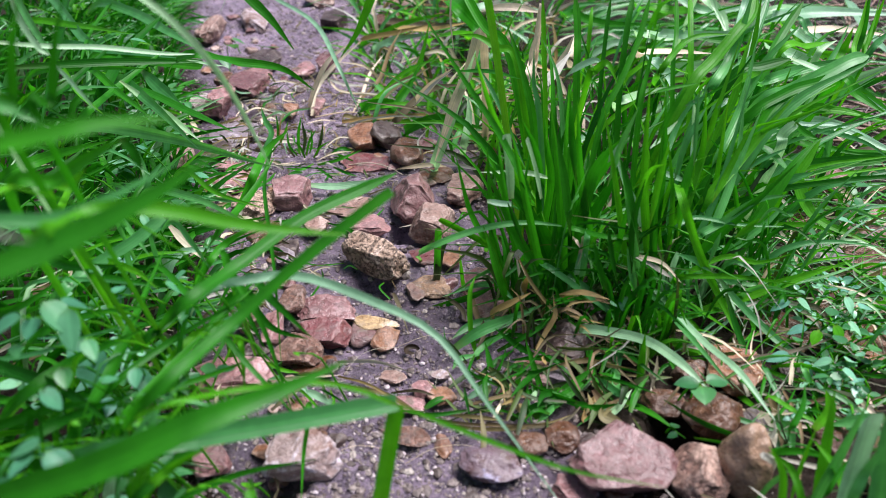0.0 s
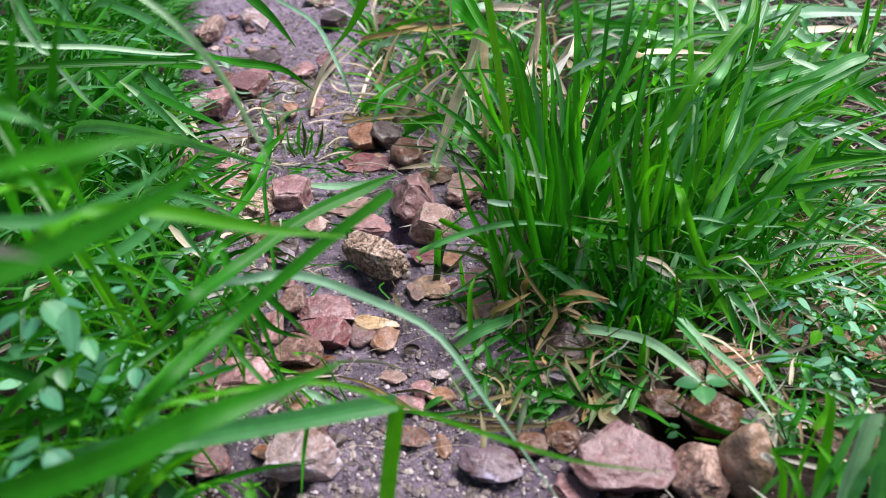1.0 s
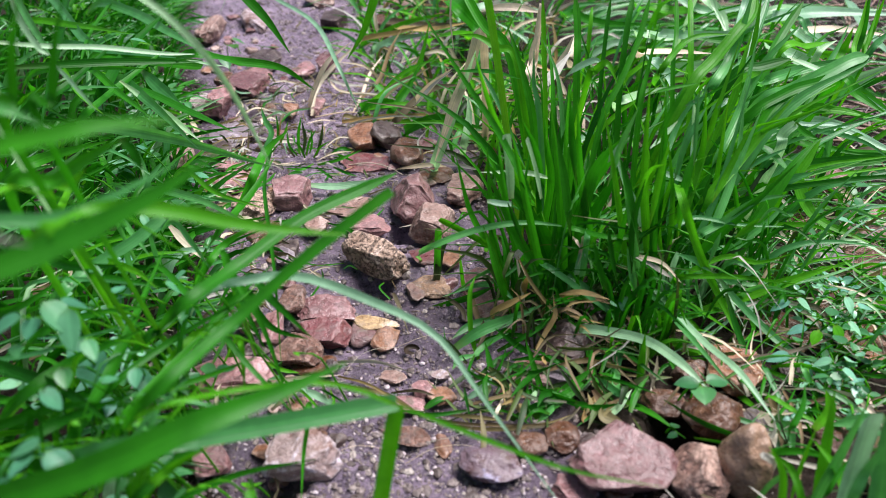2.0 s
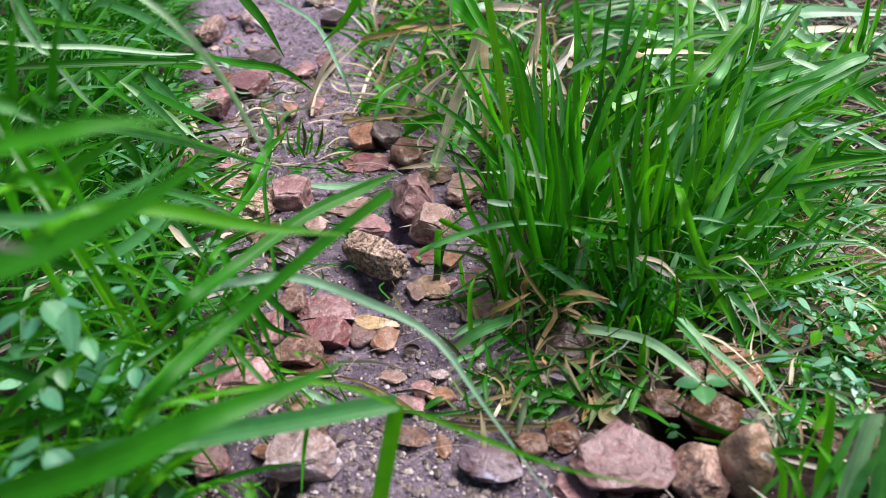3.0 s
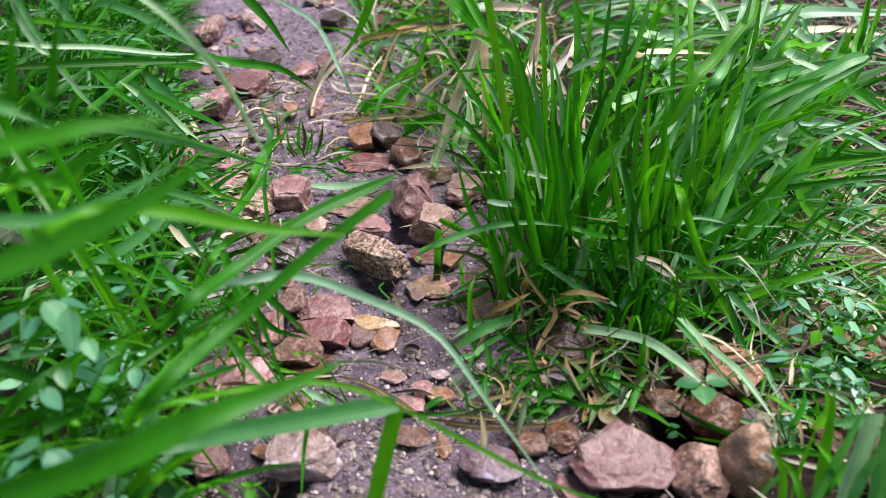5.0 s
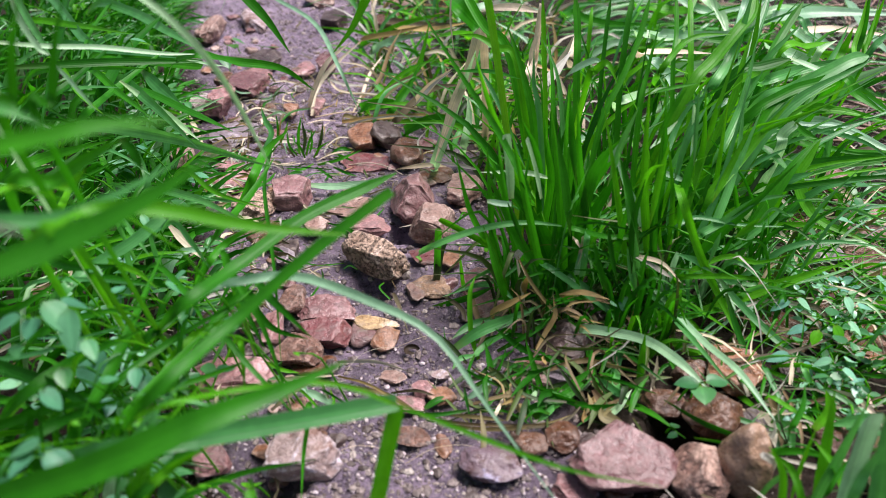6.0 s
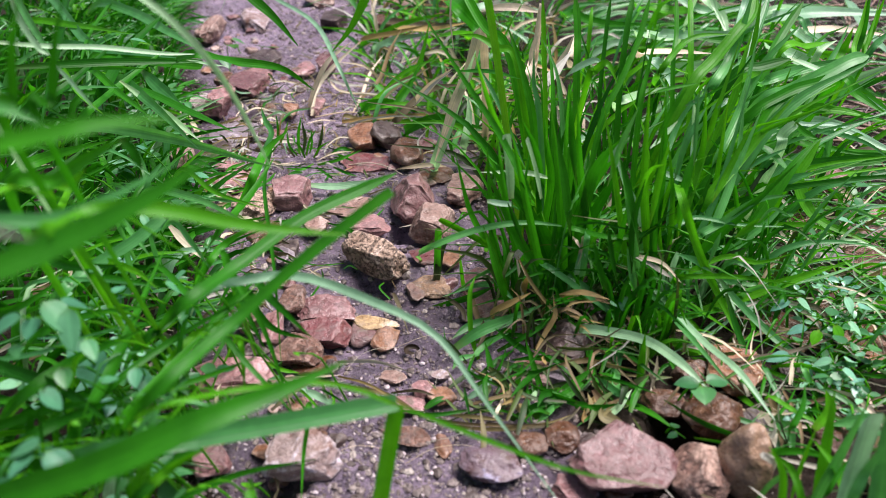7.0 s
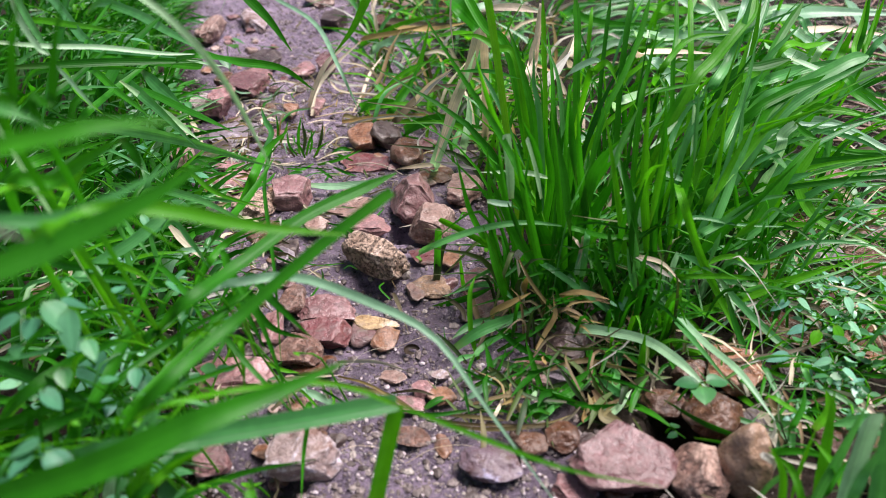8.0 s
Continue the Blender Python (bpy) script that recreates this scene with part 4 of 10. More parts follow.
blade(near, [(-0.1403, 0.2551, -0.004), (-0.1211, 0.24, 0.036), (-0.0921, 0.25, 0.0447), (-0.0586, 0.26, 0.0437)], 0.00357, "g", -0.44, twist=-0.48)
blade(near, [(-0.1443, 0.4437, -0.004), (-0.1065, 0.3634, 0.075), (-0.0838, 0.3223, 0.0875), (-0.0624, 0.3, 0.0828)], 0.00441, "d", -0.09, twist=-0.15)
blade(near, [(-0.0834, 0.3233, -0.004), (-0.0649, 0.29, 0.0499), (-0.0683, 0.28, 0.0276), (-0.069, 0.265, 0.0105)], 0.0022, "g", 0.20, twist=0.27)
blade(near, [(-0.2481, 0.3211, -0.004), (-0.1898, 0.2613, 0.075), (-0.1656, 0.277, 0.0875), (-0.1348, 0.2835, 0.1)], 0.00595, "g", 0.09, twist=-0.30)
blade(near, [(-0.395, 0.3154, -0.004), (-0.255, 0.3154, 0.0662), (-0.2172, 0.2919, 0.075), (-0.1631, 0.2584, 0.0875), (-0.1238, 0.2222, 0.1)], 0.00644, "d", 0.05, twist=-0.11)
blade(near, [(-0.3571, 0.2472, -0.004), (-0.2171, 0.2472, 0.0663), (-0.1931, 0.2475, 0.075), (-0.1589, 0.2479, 0.0875), (-0.1196, 0.2362, 0.1)], 0.00441, "g", -0.23, twist=-0.37)
blade(near, [(-0.2326, 0.2887, -0.004), (-0.1776, 0.2346, 0.075), (-0.1539, 0.2413, 0.0875), (-0.1258, 0.2411, 0.1)], 0.00469, "d", -0.08, twist=-0.42)
blade(near, [(-0.1609, 0.2519, -0.004), (-0.1209, 0.2044, 0.075), (-0.1002, 0.2226, 0.0875), (-0.0798, 0.2283, 0.1)], 0.00413, "g", -0.48, twist=0.08)
blade(near, [(-0.1955, 0.3681, -0.004), (-0.1479, 0.3003, 0.075), (-0.1296, 0.3107, 0.0875), (-0.1057, 0.3214, 0.1)], 0.00385, "g", -0.24, twist=-0.43)
blade(near, [(-0.172, 0.3581, -0.004), (-0.1291, 0.2919, 0.075), (-0.1152, 0.2974, 0.0875), (-0.0942, 0.294, 0.1)], 0.00378, "l", 0.07, twist=-0.06)
blade(near, [(-0.4122, 0.8355, -0.004), (-0.3254, 0.703, 0.075), (-0.2633, 0.6132, 0.0875), (-0.2043, 0.5253, 0.1)], 0.0061, "g", -0.03, twist=-0.18)
blade(near, [(-0.4605, 0.8187, -0.004), (-0.3652, 0.6881, 0.075), (-0.3137, 0.6672, 0.0875), (-0.2407, 0.6286, 0.1)], 0.0065, "g", -0.36, twist=-0.21)
blade(near, [(-0.5534, 0.9924, -0.004), (-0.4452, 0.8449, 0.075), (-0.3676, 0.7921, 0.0875), (-0.2858, 0.723, 0.1)], 0.0076, "l", 0.11, twist=-0.15)
blade(near, [(-0.4246, 0.715, -0.004), (-0.3344, 0.5965, 0.075), (-0.3071, 0.626, 0.0875), (-0.291, 0.723, 0.1)], 0.0078, "d", -0.08, twist=0.09)
blade(near, [(-0.475, 1.0902, -0.004), (-0.381, 0.935, 0.075), (-0.3402, 0.7641, 0.0875), (-0.2968, 0.6313, 0.1)], 0.0085, "g", -0.28, twist=0.43)
blade(near, [(-0.2366, 0.5989, -0.004), (-0.1805, 0.4956, 0.075), (-0.1415, 0.4388, 0.0875), (-0.1066, 0.42, 0.086)], 0.0031, "l", -0.04, twist=-0.13)
blade(near, [(-0.2525, 0.5603, -0.004), (-0.1934, 0.4624, 0.075), (-0.1535, 0.4315, 0.0875), (-0.1068, 0.38, 0.0994)], 0.005084, "p", -0.06, twist=0.35)
blade(near, [(-0.1726, 0.5696, -0.004), (-0.1286, 0.4704, 0.075), (-0.1208, 0.4962, 0.0875), (-0.1056, 0.5056, 0.1)], 0.006, "g", -0.10, twist=0.33)
blade(near, [(-0.1804, 0.4933, -0.004), (-0.1353, 0.4054, 0.075), (-0.119, 0.4315, 0.0875), (-0.1073, 0.4611, 0.1)], 0.0062, "g", 0.40, twist=-0.40)
blade(near, [(-0.177, 0.4503, -0.004), (-0.1327, 0.369, 0.075), (-0.1206, 0.3786, 0.0875), (-0.0978, 0.3821, 0.1)], 0.004018, "g", -0.37, twist=-0.21)
blade(near, [(-0.158, 0.3681, -0.004), (-0.118, 0.3003, 0.075), (-0.1066, 0.3176, 0.0875), (-0.0864, 0.3365, 0.1)], 0.00434, "g", -0.42, twist=-0.36)
blade(near, [(-0.1436, 0.3786, -0.004), (-0.1064, 0.309, 0.075), (-0.0972, 0.3062, 0.0875), (-0.0872, 0.3005, 0.1)], 0.00294, "p", -0.12, twist=-0.27)
blade(near, [(-0.2143, 0.4571, -0.004), (-0.1627, 0.3748, 0.075), (-0.1293, 0.3296, 0.0875), (-0.1071, 0.29, 0.0933)], 0.00315, "g", 0.27, twist=0.27)
blade(near, [(-0.221, 0.517, -0.004), (-0.1679, 0.4255, 0.075), (-0.1395, 0.3786, 0.0875), (-0.1165, 0.3339, 0.1)], 0.004018, "p", -0.48, twist=0.11)
blade(near, [(-0.1535, 0.4339, -0.004), (-0.114, 0.3553, 0.075), (-0.094, 0.3107, 0.0875), (-0.0853, 0.3, 0.0752)], 0.00343, "d", -0.15, twist=-0.20)
blade(near, [(-0.1367, 0.3786, -0.004), (-0.1008, 0.309, 0.075), (-0.0955, 0.295, 0.0724), (-0.0954, 0.29, 0.059)], 0.00294, "l", -0.02, twist=-0.50)
blade(near, [(-0.3934, 0.3326, -0.004), (-0.2534, 0.3326, 0.0663), (-0.2345, 0.3274, 0.075), (-0.2075, 0.32, 0.0875), (-0.1839, 0.3314, 0.1)], 0.00483, "g", -0.40, twist=0.10)
blade(near, [(-0.3802, 0.5791, -0.004), (-0.2969, 0.4786, 0.075), (-0.267, 0.4873, 0.0875), (-0.2224, 0.487, 0.1)], 0.0085, "g", -0.10, twist=-0.11)
blade(near, [(-0.3189, 0.4783, -0.004), (-0.2467, 0.3927, 0.075), (-0.1994, 0.3556, 0.0875), (-0.1603, 0.3365, 0.1)], 0.006068, "d", -0.26, twist=-0.14)
blade(near, [(-0.1556, 0.2601, -0.004), (-0.1166, 0.2112, 0.075), (-0.1043, 0.214, 0.0875), (-0.0871, 0.2135, 0.1)], 0.00406, "l", -0.48, twist=-0.34)
blade(near, [(-0.2615, 0.3786, -0.004), (-0.2006, 0.309, 0.075), (-0.1733, 0.3107, 0.0875), (-0.133, 0.3028, 0.1)], 0.00427, "g", 0.11, twist=0.14)
# dense clump: upright
blade(clump, [(0.0698, 0.4619, -0.004), (0.0678, 0.45, 0.012), (0.0426, 0.45, 0.1014), (0.0277, 0.44, 0.1428), (0.017, 0.42, 0.1815)], 0.00448, "l", 0.33, twist=0.31)
blade(clump, [(0.0906, 0.4835, -0.004), (0.0859, 0.46, 0.0193), (0.0532, 0.45, 0.0684), (0.0238, 0.43, 0.1141)], 0.0076, "g", 0.19, twist=0.02)
blade(clump, [(0.0947, 0.4835, -0.004), (0.0858, 0.44, 0.0324), (0.0901, 0.43, 0.1037), (0.1019, 0.42, 0.1317)], 0.0068, "g", 0.00, twist=0.00)
# sheen on upright blades, put in as short silvery strips
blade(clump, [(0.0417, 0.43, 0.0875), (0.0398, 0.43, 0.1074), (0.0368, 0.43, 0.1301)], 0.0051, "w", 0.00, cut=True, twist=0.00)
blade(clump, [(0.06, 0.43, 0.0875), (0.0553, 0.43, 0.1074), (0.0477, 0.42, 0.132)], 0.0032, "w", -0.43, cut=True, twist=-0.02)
blade(clump, [(0.1686, 0.4762, -0.004), (0.1623, 0.46, 0.0146), (0.2177, 0.49, 0.1128), (0.2873, 0.52, 0.1446)], 0.0095, "p", -0.12, twist=-0.30)
blade(clump, [(0.1572, 0.4619, -0.004), (0.1492, 0.44, 0.0189), (0.1809, 0.43, 0.0724), (0.2104, 0.43, 0.1111)], 0.006944, "g", -0.39, twist=-0.22)
blade(clump, [(0.15, 0.4835, -0.004), (0.136, 0.44, 0.0324), (0.1315, 0.43, 0.1037), (0.1233, 0.42, 0.1608)], 0.004816, "g", 0.25, twist=0.12)
blade(clump, [(0.0876, 0.4762, -0.004), (0.0788, 0.43, 0.0345), (0.0712, 0.42, 0.1124), (0.0678, 0.41, 0.1677)], 0.003584, "g", 0.44, twist=0.49)
blade(clump, [(0.0579, 0.4619, -0.004), (0.055, 0.44, 0.0189), (0.0405, 0.43, 0.0764), (0.0309, 0.42, 0.1338)], 0.00504, "g", 0.44, twist=0.12)
blade(clump, [(0.1095, 0.4619, -0.004), (0.104, 0.44, 0.0189), (0.0841, 0.43, 0.096), (0.0747, 0.42, 0.1542)], 0.005488, "g", 0.48, twist=-0.37)
blade(clump, [(0.1308, 0.469, -0.004), (0.1195, 0.43, 0.0301), (0.1021, 0.42, 0.1012), (0.0882, 0.41, 0.1532)], 0.00448, "l", -0.17, twist=-0.45)
blade(clump, [(0.0848, 0.455, -0.004), (0.0817, 0.44, 0.0143), (0.0704, 0.43, 0.096), (0.0616, 0.43, 0.1468)], 0.005488, "g", 0.06, twist=0.28)
blade(clump, [(0.0706, 0.469, -0.004), (0.0645, 0.43, 0.0301), (0.0491, 0.42, 0.0937), (0.0378, 0.41, 0.1416)], 0.004816, "g", 0.33, twist=-0.16)
blade(clump, [(0.1484, 0.4762, -0.004), (0.1335, 0.43, 0.0345), (0.1188, 0.42, 0.1012), (0.1136, 0.42, 0.164)], 0.005376, "l", 0.38, twist=-0.12)
blade(clump, [(0.1472, 0.4619, -0.004), (0.1366, 0.43, 0.0257), (0.1275, 0.42, 0.0821), (0.1248, 0.42, 0.1338)], 0.004928, "g", 0.25, twist=-0.25)
blade(clump, [(0.1362, 0.4762, -0.004), (0.1226, 0.43, 0.0345), (0.1156, 0.42, 0.0742), (0.1166, 0.41, 0.1137), (0.1238, 0.4, 0.1257)], 0.004032, "l", -0.29, twist=0.05)
blade(clump, [(0.1373, 0.4619, -0.004), (0.1244, 0.42, 0.0325), (0.1078, 0.41, 0.0991), (0.0964, 0.4, 0.1326)], 0.004368, "p", 0.47, twist=0.48)
blade(clump, [(0.1112, 0.4483, -0.004), (0.1062, 0.43, 0.0167), (0.1084, 0.42, 0.0621), (0.1095, 0.41, 0.1065)], 0.004368, "g", 0.27, twist=0.25)
blade(clump, [(0.0673, 0.4762, -0.004), (0.062, 0.44, 0.0279), (0.0465, 0.43, 0.0601), (0.0251, 0.42, 0.1124)], 0.007056, "g", -0.11, twist=0.40)
blade(clump, [(0.0381, 0.4619, -0.004), (0.0362, 0.44, 0.0189), (0.0303, 0.43, 0.0683), (0.0259, 0.43, 0.1222)], 0.00504, "g", -0.14, twist=-0.48)
blade(clump, [(0.0326, 0.5145, -0.004), (0.0284, 0.45, 0.0437), (0.0164, 0.44, 0.0748), (0.007, 0.43, 0.1185)], 0.00448, "g", -0.40, twist=-0.43)
blade(clump, [(0.0454, 0.43, 0.0075), (0.0341, 0.42, 0.0454), (0.0244, 0.42, 0.0742)], 0.0047, "l", -0.27, twist=-0.05)
blade(clump, [(-0.0164, 0.5018, -0.004), (-0.0137, 0.42, 0.0555), (0.0193, 0.42, 0.071), (0.0507, 0.425, 0.0737), (0.0796, 0.43, 0.0675)], 0.0039, "p", -0.12, twist=-0.04)
blade(clump, [(0.0956, 0.538, -0.004), (0.0744, 0.42, 0.0734), (0.1027, 0.42, 0.0661), (0.1248, 0.42, 0.0694), (0.1377, 0.42, 0.0868)], 0.00336, "g", 0.18, twist=-0.16)
blade(clump, [(0.0404, 0.5026, -0.004), (0.0361, 0.45, 0.037), (0.0167, 0.44, 0.0562), (-0.0021, 0.43, 0.0732)], 0.0041, "l", 0.50, cut=True, twist=0.47)
blade(clump, [(-0.0048, 0.47, -0.0041), (-0.0039, 0.465, 0.0207), (-0.003, 0.46, 0.0486)], 0.0047, "g", -0.02, cut=True, twist=0.43)
blade(clump, [(0.0151, 0.46, -0.0045), (0.0132, 0.455, 0.0133), (0.0113, 0.45, 0.0348)], 0.0028, "l", 0.48, twist=-0.03)
blade(clump, [(0.0735, 0.5859, -0.004), (0.0538, 0.43, 0.0883), (0.0333, 0.43, 0.1293), (0.0114, 0.43, 0.1636), (-0.0191, 0.43, 0.2132)], 0.004256, "g", -0.19, twist=-0.43)
blade(clump, [(-0.022, 0.6, 0.0803), (-0.0084, 0.6, 0.0962), (0.0068, 0.58, 0.1152)], 0.0035, "s", 0.34, base=0.08, twist=0.20)
blade(clump, [(0.0068, 0.58, 0.1152), (0.032, 0.54, 0.129), (0.05, 0.5, 0.1382)], 0.00392, "g", 0.11, base=0.08, twist=-0.21)
blade(clump, [(0.0055, 0.5, 0.1992), (0.0046, 0.5, 0.1778), (0.0072, 0.5, 0.1543)], 0.0011, "s", 0.24, base=0.08, twist=-0.24)
blade(clump, [(0.027, 0.52, 0.062), (0.0114, 0.56, 0.047), (-0.0075, 0.6, 0.0306)], 0.0028, "s", 0.43, base=0.08, twist=0.10)
blade(clump, [(0.0713, 0.46, 0.0853), (0.0528, 0.46, 0.0902), (0.0239, 0.46, 0.0906)], 0.0035, "w", 0.00, base=0.08, twist=0.00)
# short silvery strip painted as a highlight
blade(clump, [(0.0263, 0.42, 0.0914), (0.0341, 0.42, 0.0898), (0.0409, 0.42, 0.0891)], 0.0035, "w", 0.00, cut=True, twist=0.00)
blade(clump, [(0.0552, 0.43, -0.0018), (0.0502, 0.425, 0.0291), (0.0449, 0.42, 0.0559)], 0.0021, "s", 0.36, twist=-0.13)
blade(clump, [(0.0806, 0.42, -0.0036), (0.0548, 0.41, 0.0394), (0.0462, 0.41, 0.0569)], 0.002, "s", -0.10, twist=0.41)
blade(clump, [(0.0728, 0.44, 0.0073), (0.0877, 0.43, 0.0158), (0.1062, 0.42, 0.0184)], 0.0033, "s", 0.30, twist=-0.25)
blade(clump, [(0.1008, 0.41, 0.0018), (0.0823, 0.415, 0.0117), (0.0867, 0.42, 0.0193)], 0.0017, "s", -0.41, twist=-0.21)
blade(clump, [(0.1001, 0.5227, -0.004), (0.0801, 0.42, 0.0661), (0.0841, 0.41, 0.0642), (0.0867, 0.41, 0.0722)], 0.0022, "s", 0.41, twist=0.15)
blade(clump, [(0.14, 0.4948, -0.004), (0.1184, 0.42, 0.0517), (0.1334, 0.41, 0.054), (0.1442, 0.4, 0.0462)], 0.0028, "s", 0.00, twist=-0.10)
blade(clump, [(0.1539, 0.4483, -0.004), (0.1403, 0.41, 0.0308), (0.1559, 0.4, 0.0272), (0.1842, 0.4, 0.0073)], 0.0039, "l", 0.50, twist=-0.40)
blade(clump, [(0.1122, 0.5311, -0.004), (0.0884, 0.42, 0.0702), (0.0861, 0.41, 0.0602), (0.0859, 0.41, 0.0436)], 0.0044, "p", 0.42, cut=True, twist=-0.25)
blade(clump, [(0.1214, 0.42, 0.126), (0.1277, 0.42, 0.1482), (0.1344, 0.42, 0.1621)], 0.003136, "g", 0.15, base=0.08, twist=-0.30)
blade(clump, [(0.146, 0.42, 0.1142), (0.1432, 0.42, 0.139), (0.1414, 0.42, 0.1591)], 0.002576, "p", 0.09, base=0.08, twist=0.16)
blade(clump, [(0.1197, 0.44, 0.1511), (0.1323, 0.44, 0.1546), (0.1474, 0.44, 0.1576)], 0.002352, "g", 0.16, base=0.08, twist=-0.27)
blade(clump, [(0.1412, 0.44, 0.1435), (0.1467, 0.44, 0.1463), (0.152, 0.44, 0.1497)], 0.002912, "p", -0.29, base=0.08, twist=0.06)
blade(clump, [(0.1979, 0.47, 0.0868), (0.208, 0.47, 0.095), (0.2215, 0.47, 0.103)], 0.002576, "p", 0.27, base=0.08, twist=-0.45)
blade(clump, [(0.2131, 0.5, 0.0933), (0.2209, 0.49, 0.0896), (0.2336, 0.48, 0.0793)], 0.006832, "p", 0.43, base=0.08, twist=-0.17)
blade(clump, [(0.2343, 0.48, 0.0666), (0.2445, 0.49, 0.0812), (0.2566, 0.5, 0.095)], 0.0074, "l", -0.31, base=0.08, twist=0.22)
blade(clump, [(0.1657, 0.41, 0.047), (0.1546, 0.41, 0.0553), (0.1421, 0.41, 0.0602)], 0.0041, "p", 0.15, base=0.08, twist=-0.35)
blade(clump, [(0.1954, 0.43, 0.07), (0.203, 0.43, 0.0804), (0.2163, 0.43, 0.074)], 0.0022, "p", -0.37, base=0.08, twist=-0.46)
blade(clump, [(0.1786, 0.42, 0.0645), (0.1862, 0.42, 0.0734), (0.1921, 0.42, 0.0797)], 0.0039, "l", -0.42, base=0.08, twist=-0.46)
blade(clump, [(0.1626, 0.41, 0.0528), (0.1644, 0.41, 0.0658), (0.166, 0.41, 0.0753)], 0.0033, "p", -0.19, base=0.08, twist=0.31)
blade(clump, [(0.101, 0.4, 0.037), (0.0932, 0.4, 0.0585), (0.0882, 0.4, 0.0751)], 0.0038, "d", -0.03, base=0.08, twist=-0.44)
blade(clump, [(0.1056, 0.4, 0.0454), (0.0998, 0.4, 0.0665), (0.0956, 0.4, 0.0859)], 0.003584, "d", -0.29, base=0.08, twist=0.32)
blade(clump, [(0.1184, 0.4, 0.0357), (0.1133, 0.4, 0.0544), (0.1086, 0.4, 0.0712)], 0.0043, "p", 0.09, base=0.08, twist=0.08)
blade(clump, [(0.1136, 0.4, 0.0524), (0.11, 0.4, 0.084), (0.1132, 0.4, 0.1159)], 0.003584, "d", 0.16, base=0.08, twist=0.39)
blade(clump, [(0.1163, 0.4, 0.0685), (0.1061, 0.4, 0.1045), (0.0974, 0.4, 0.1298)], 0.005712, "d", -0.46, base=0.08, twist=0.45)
blade(clump, [(0.0447, 0.42, 0.0057), (0.0334, 0.41, 0.0478), (0.0256, 0.41, 0.0753)], 0.0053, "g", -0.31, base=0.08, twist=-0.28)
blade(clump, [(0.0483, 0.41, 0.0674), (0.0428, 0.41, 0.0831), (0.0376, 0.41, 0.0961)], 0.003024, "d", 0.42, base=0.08, twist=-0.11)
blade(clump, [(0.0577, 0.52, 0.1396), (0.0599, 0.52, 0.1527), (0.063, 0.52, 0.1625)], 0.0036, "s", 0.10, base=0.08, twist=-0.25)
blade(clump, [(0.075, 0.52, 0.1407), (0.0819, 0.52, 0.1496), (0.0855, 0.52, 0.1595)], 0.003, "s", 0.34, base=0.08, twist=-0.20)
blade(clump, [(0.0788, 0.42, 0.1012), (0.0733, 0.42, 0.1338), (0.0689, 0.42, 0.164)], 0.004032, "d", 0.48, base=0.08, twist=0.30)
blade(clump, [(0.1229, 0.41, 0.08), (0.1238, 0.41, 0.1065), (0.1267, 0.41, 0.1348)], 0.003808, "l", 0.24, base=0.08, twist=0.39)
blade(clump, [(0.0765, 0.41, 0.0722), (0.0704, 0.41, 0.1065), (0.0631, 0.41, 0.1382)], 0.005824, "g", -0.34, base=0.08, twist=-0.13)
blade(clump, [(0.0971, 0.42, 0.1012), (0.1018, 0.42, 0.1268), (0.1091, 0.42, 0.1508)], 0.004032, "p", -0.37, base=0.08, twist=-0.15)
blade(clump, [(0.1443, 0.42, 0.0661), (0.1429, 0.42, 0.1012), (0.1501, 0.43, 0.1293)], 0.004816, "g", 0.33, base=0.08, twist=-0.37)
blade(clump, [(0.1387, 0.43, 0.096), (0.1425, 0.43, 0.1258), (0.1539, 0.44, 0.1428)], 0.004144, "p", -0.43, base=0.08, twist=0.36)
blade(clump, [(0.1647, 0.43, 0.0844), (0.1747, 0.44, 0.1025), (0.1866, 0.45, 0.1279)], 0.004368, "l", -0.31, base=0.08, twist=-0.36)
blade(clump, [(0.0149, 0.46, 0.0061), (0.0203, 0.4307, 0.007), (0.0247, 0.4072, 0.004)], 0.0043, "y", -0.20, base=0.08, twist=-0.42)
blade(clump, [(0.0455, 0.43, 0.0052), (0.0355, 0.42, 0.0057), (0.03, 0.3985, 0.004)], 0.0042, "y", 0.12, base=0.08, twist=0.03)
blade(clump, [(0.084, 0.43, 0.0167), (0.0949, 0.42, 0.0215), (0.1076, 0.41, 0.0221)], 0.0038, "y", 0.48, base=0.08, twist=-0.47)
blade(clump, [(0.0663, 0.42, 0.0148), (0.0683, 0.4004, 0.007), (0.0613, 0.3765, 0.004)], 0.0035, "y", 0.26, base=0.08, twist=-0.36)
blade(clump, [(0.0057, 0.3985, 0.004), (0.0185, 0.4092, 0.007), (0.0373, 0.42, 0.0057)], 0.0046, "p", -0.05, base=0.08, twist=-0.40)
blade(clump, [(0.0158, 0.3765, 0.004), (0.0267, 0.39, 0.0063), (0.0404, 0.39, 0.0151)], 0.004, "p", 0.32, base=0.08, twist=0.26)
blade(clump, [(0.0291, 0.36, -0.006), (0.0285, 0.37, 0.005), (0.0253, 0.38, 0.0165)], 0.0039, "g", -0.18, twist=0.38)
blade(clump, [(0.0603, 0.35, -0.006), (0.0545, 0.36, 0.0092), (0.0484, 0.37, 0.0266)], 0.0035, "g", 0.01, twist=0.32)
blade(clump, [(0.0528, 0.3333, 0.004), (0.0708, 0.35, 0.005), (0.0886, 0.36, 0.0136)], 0.005, "g", 0.03, base=0.08, twist=0.09)
blade(clump, [(0.0519, 0.3244, 0.004), (0.0585, 0.3293, 0.007), (0.0665, 0.3407, 0.004)], 0.004, "p", -0.38, base=0.08, twist=0.28)
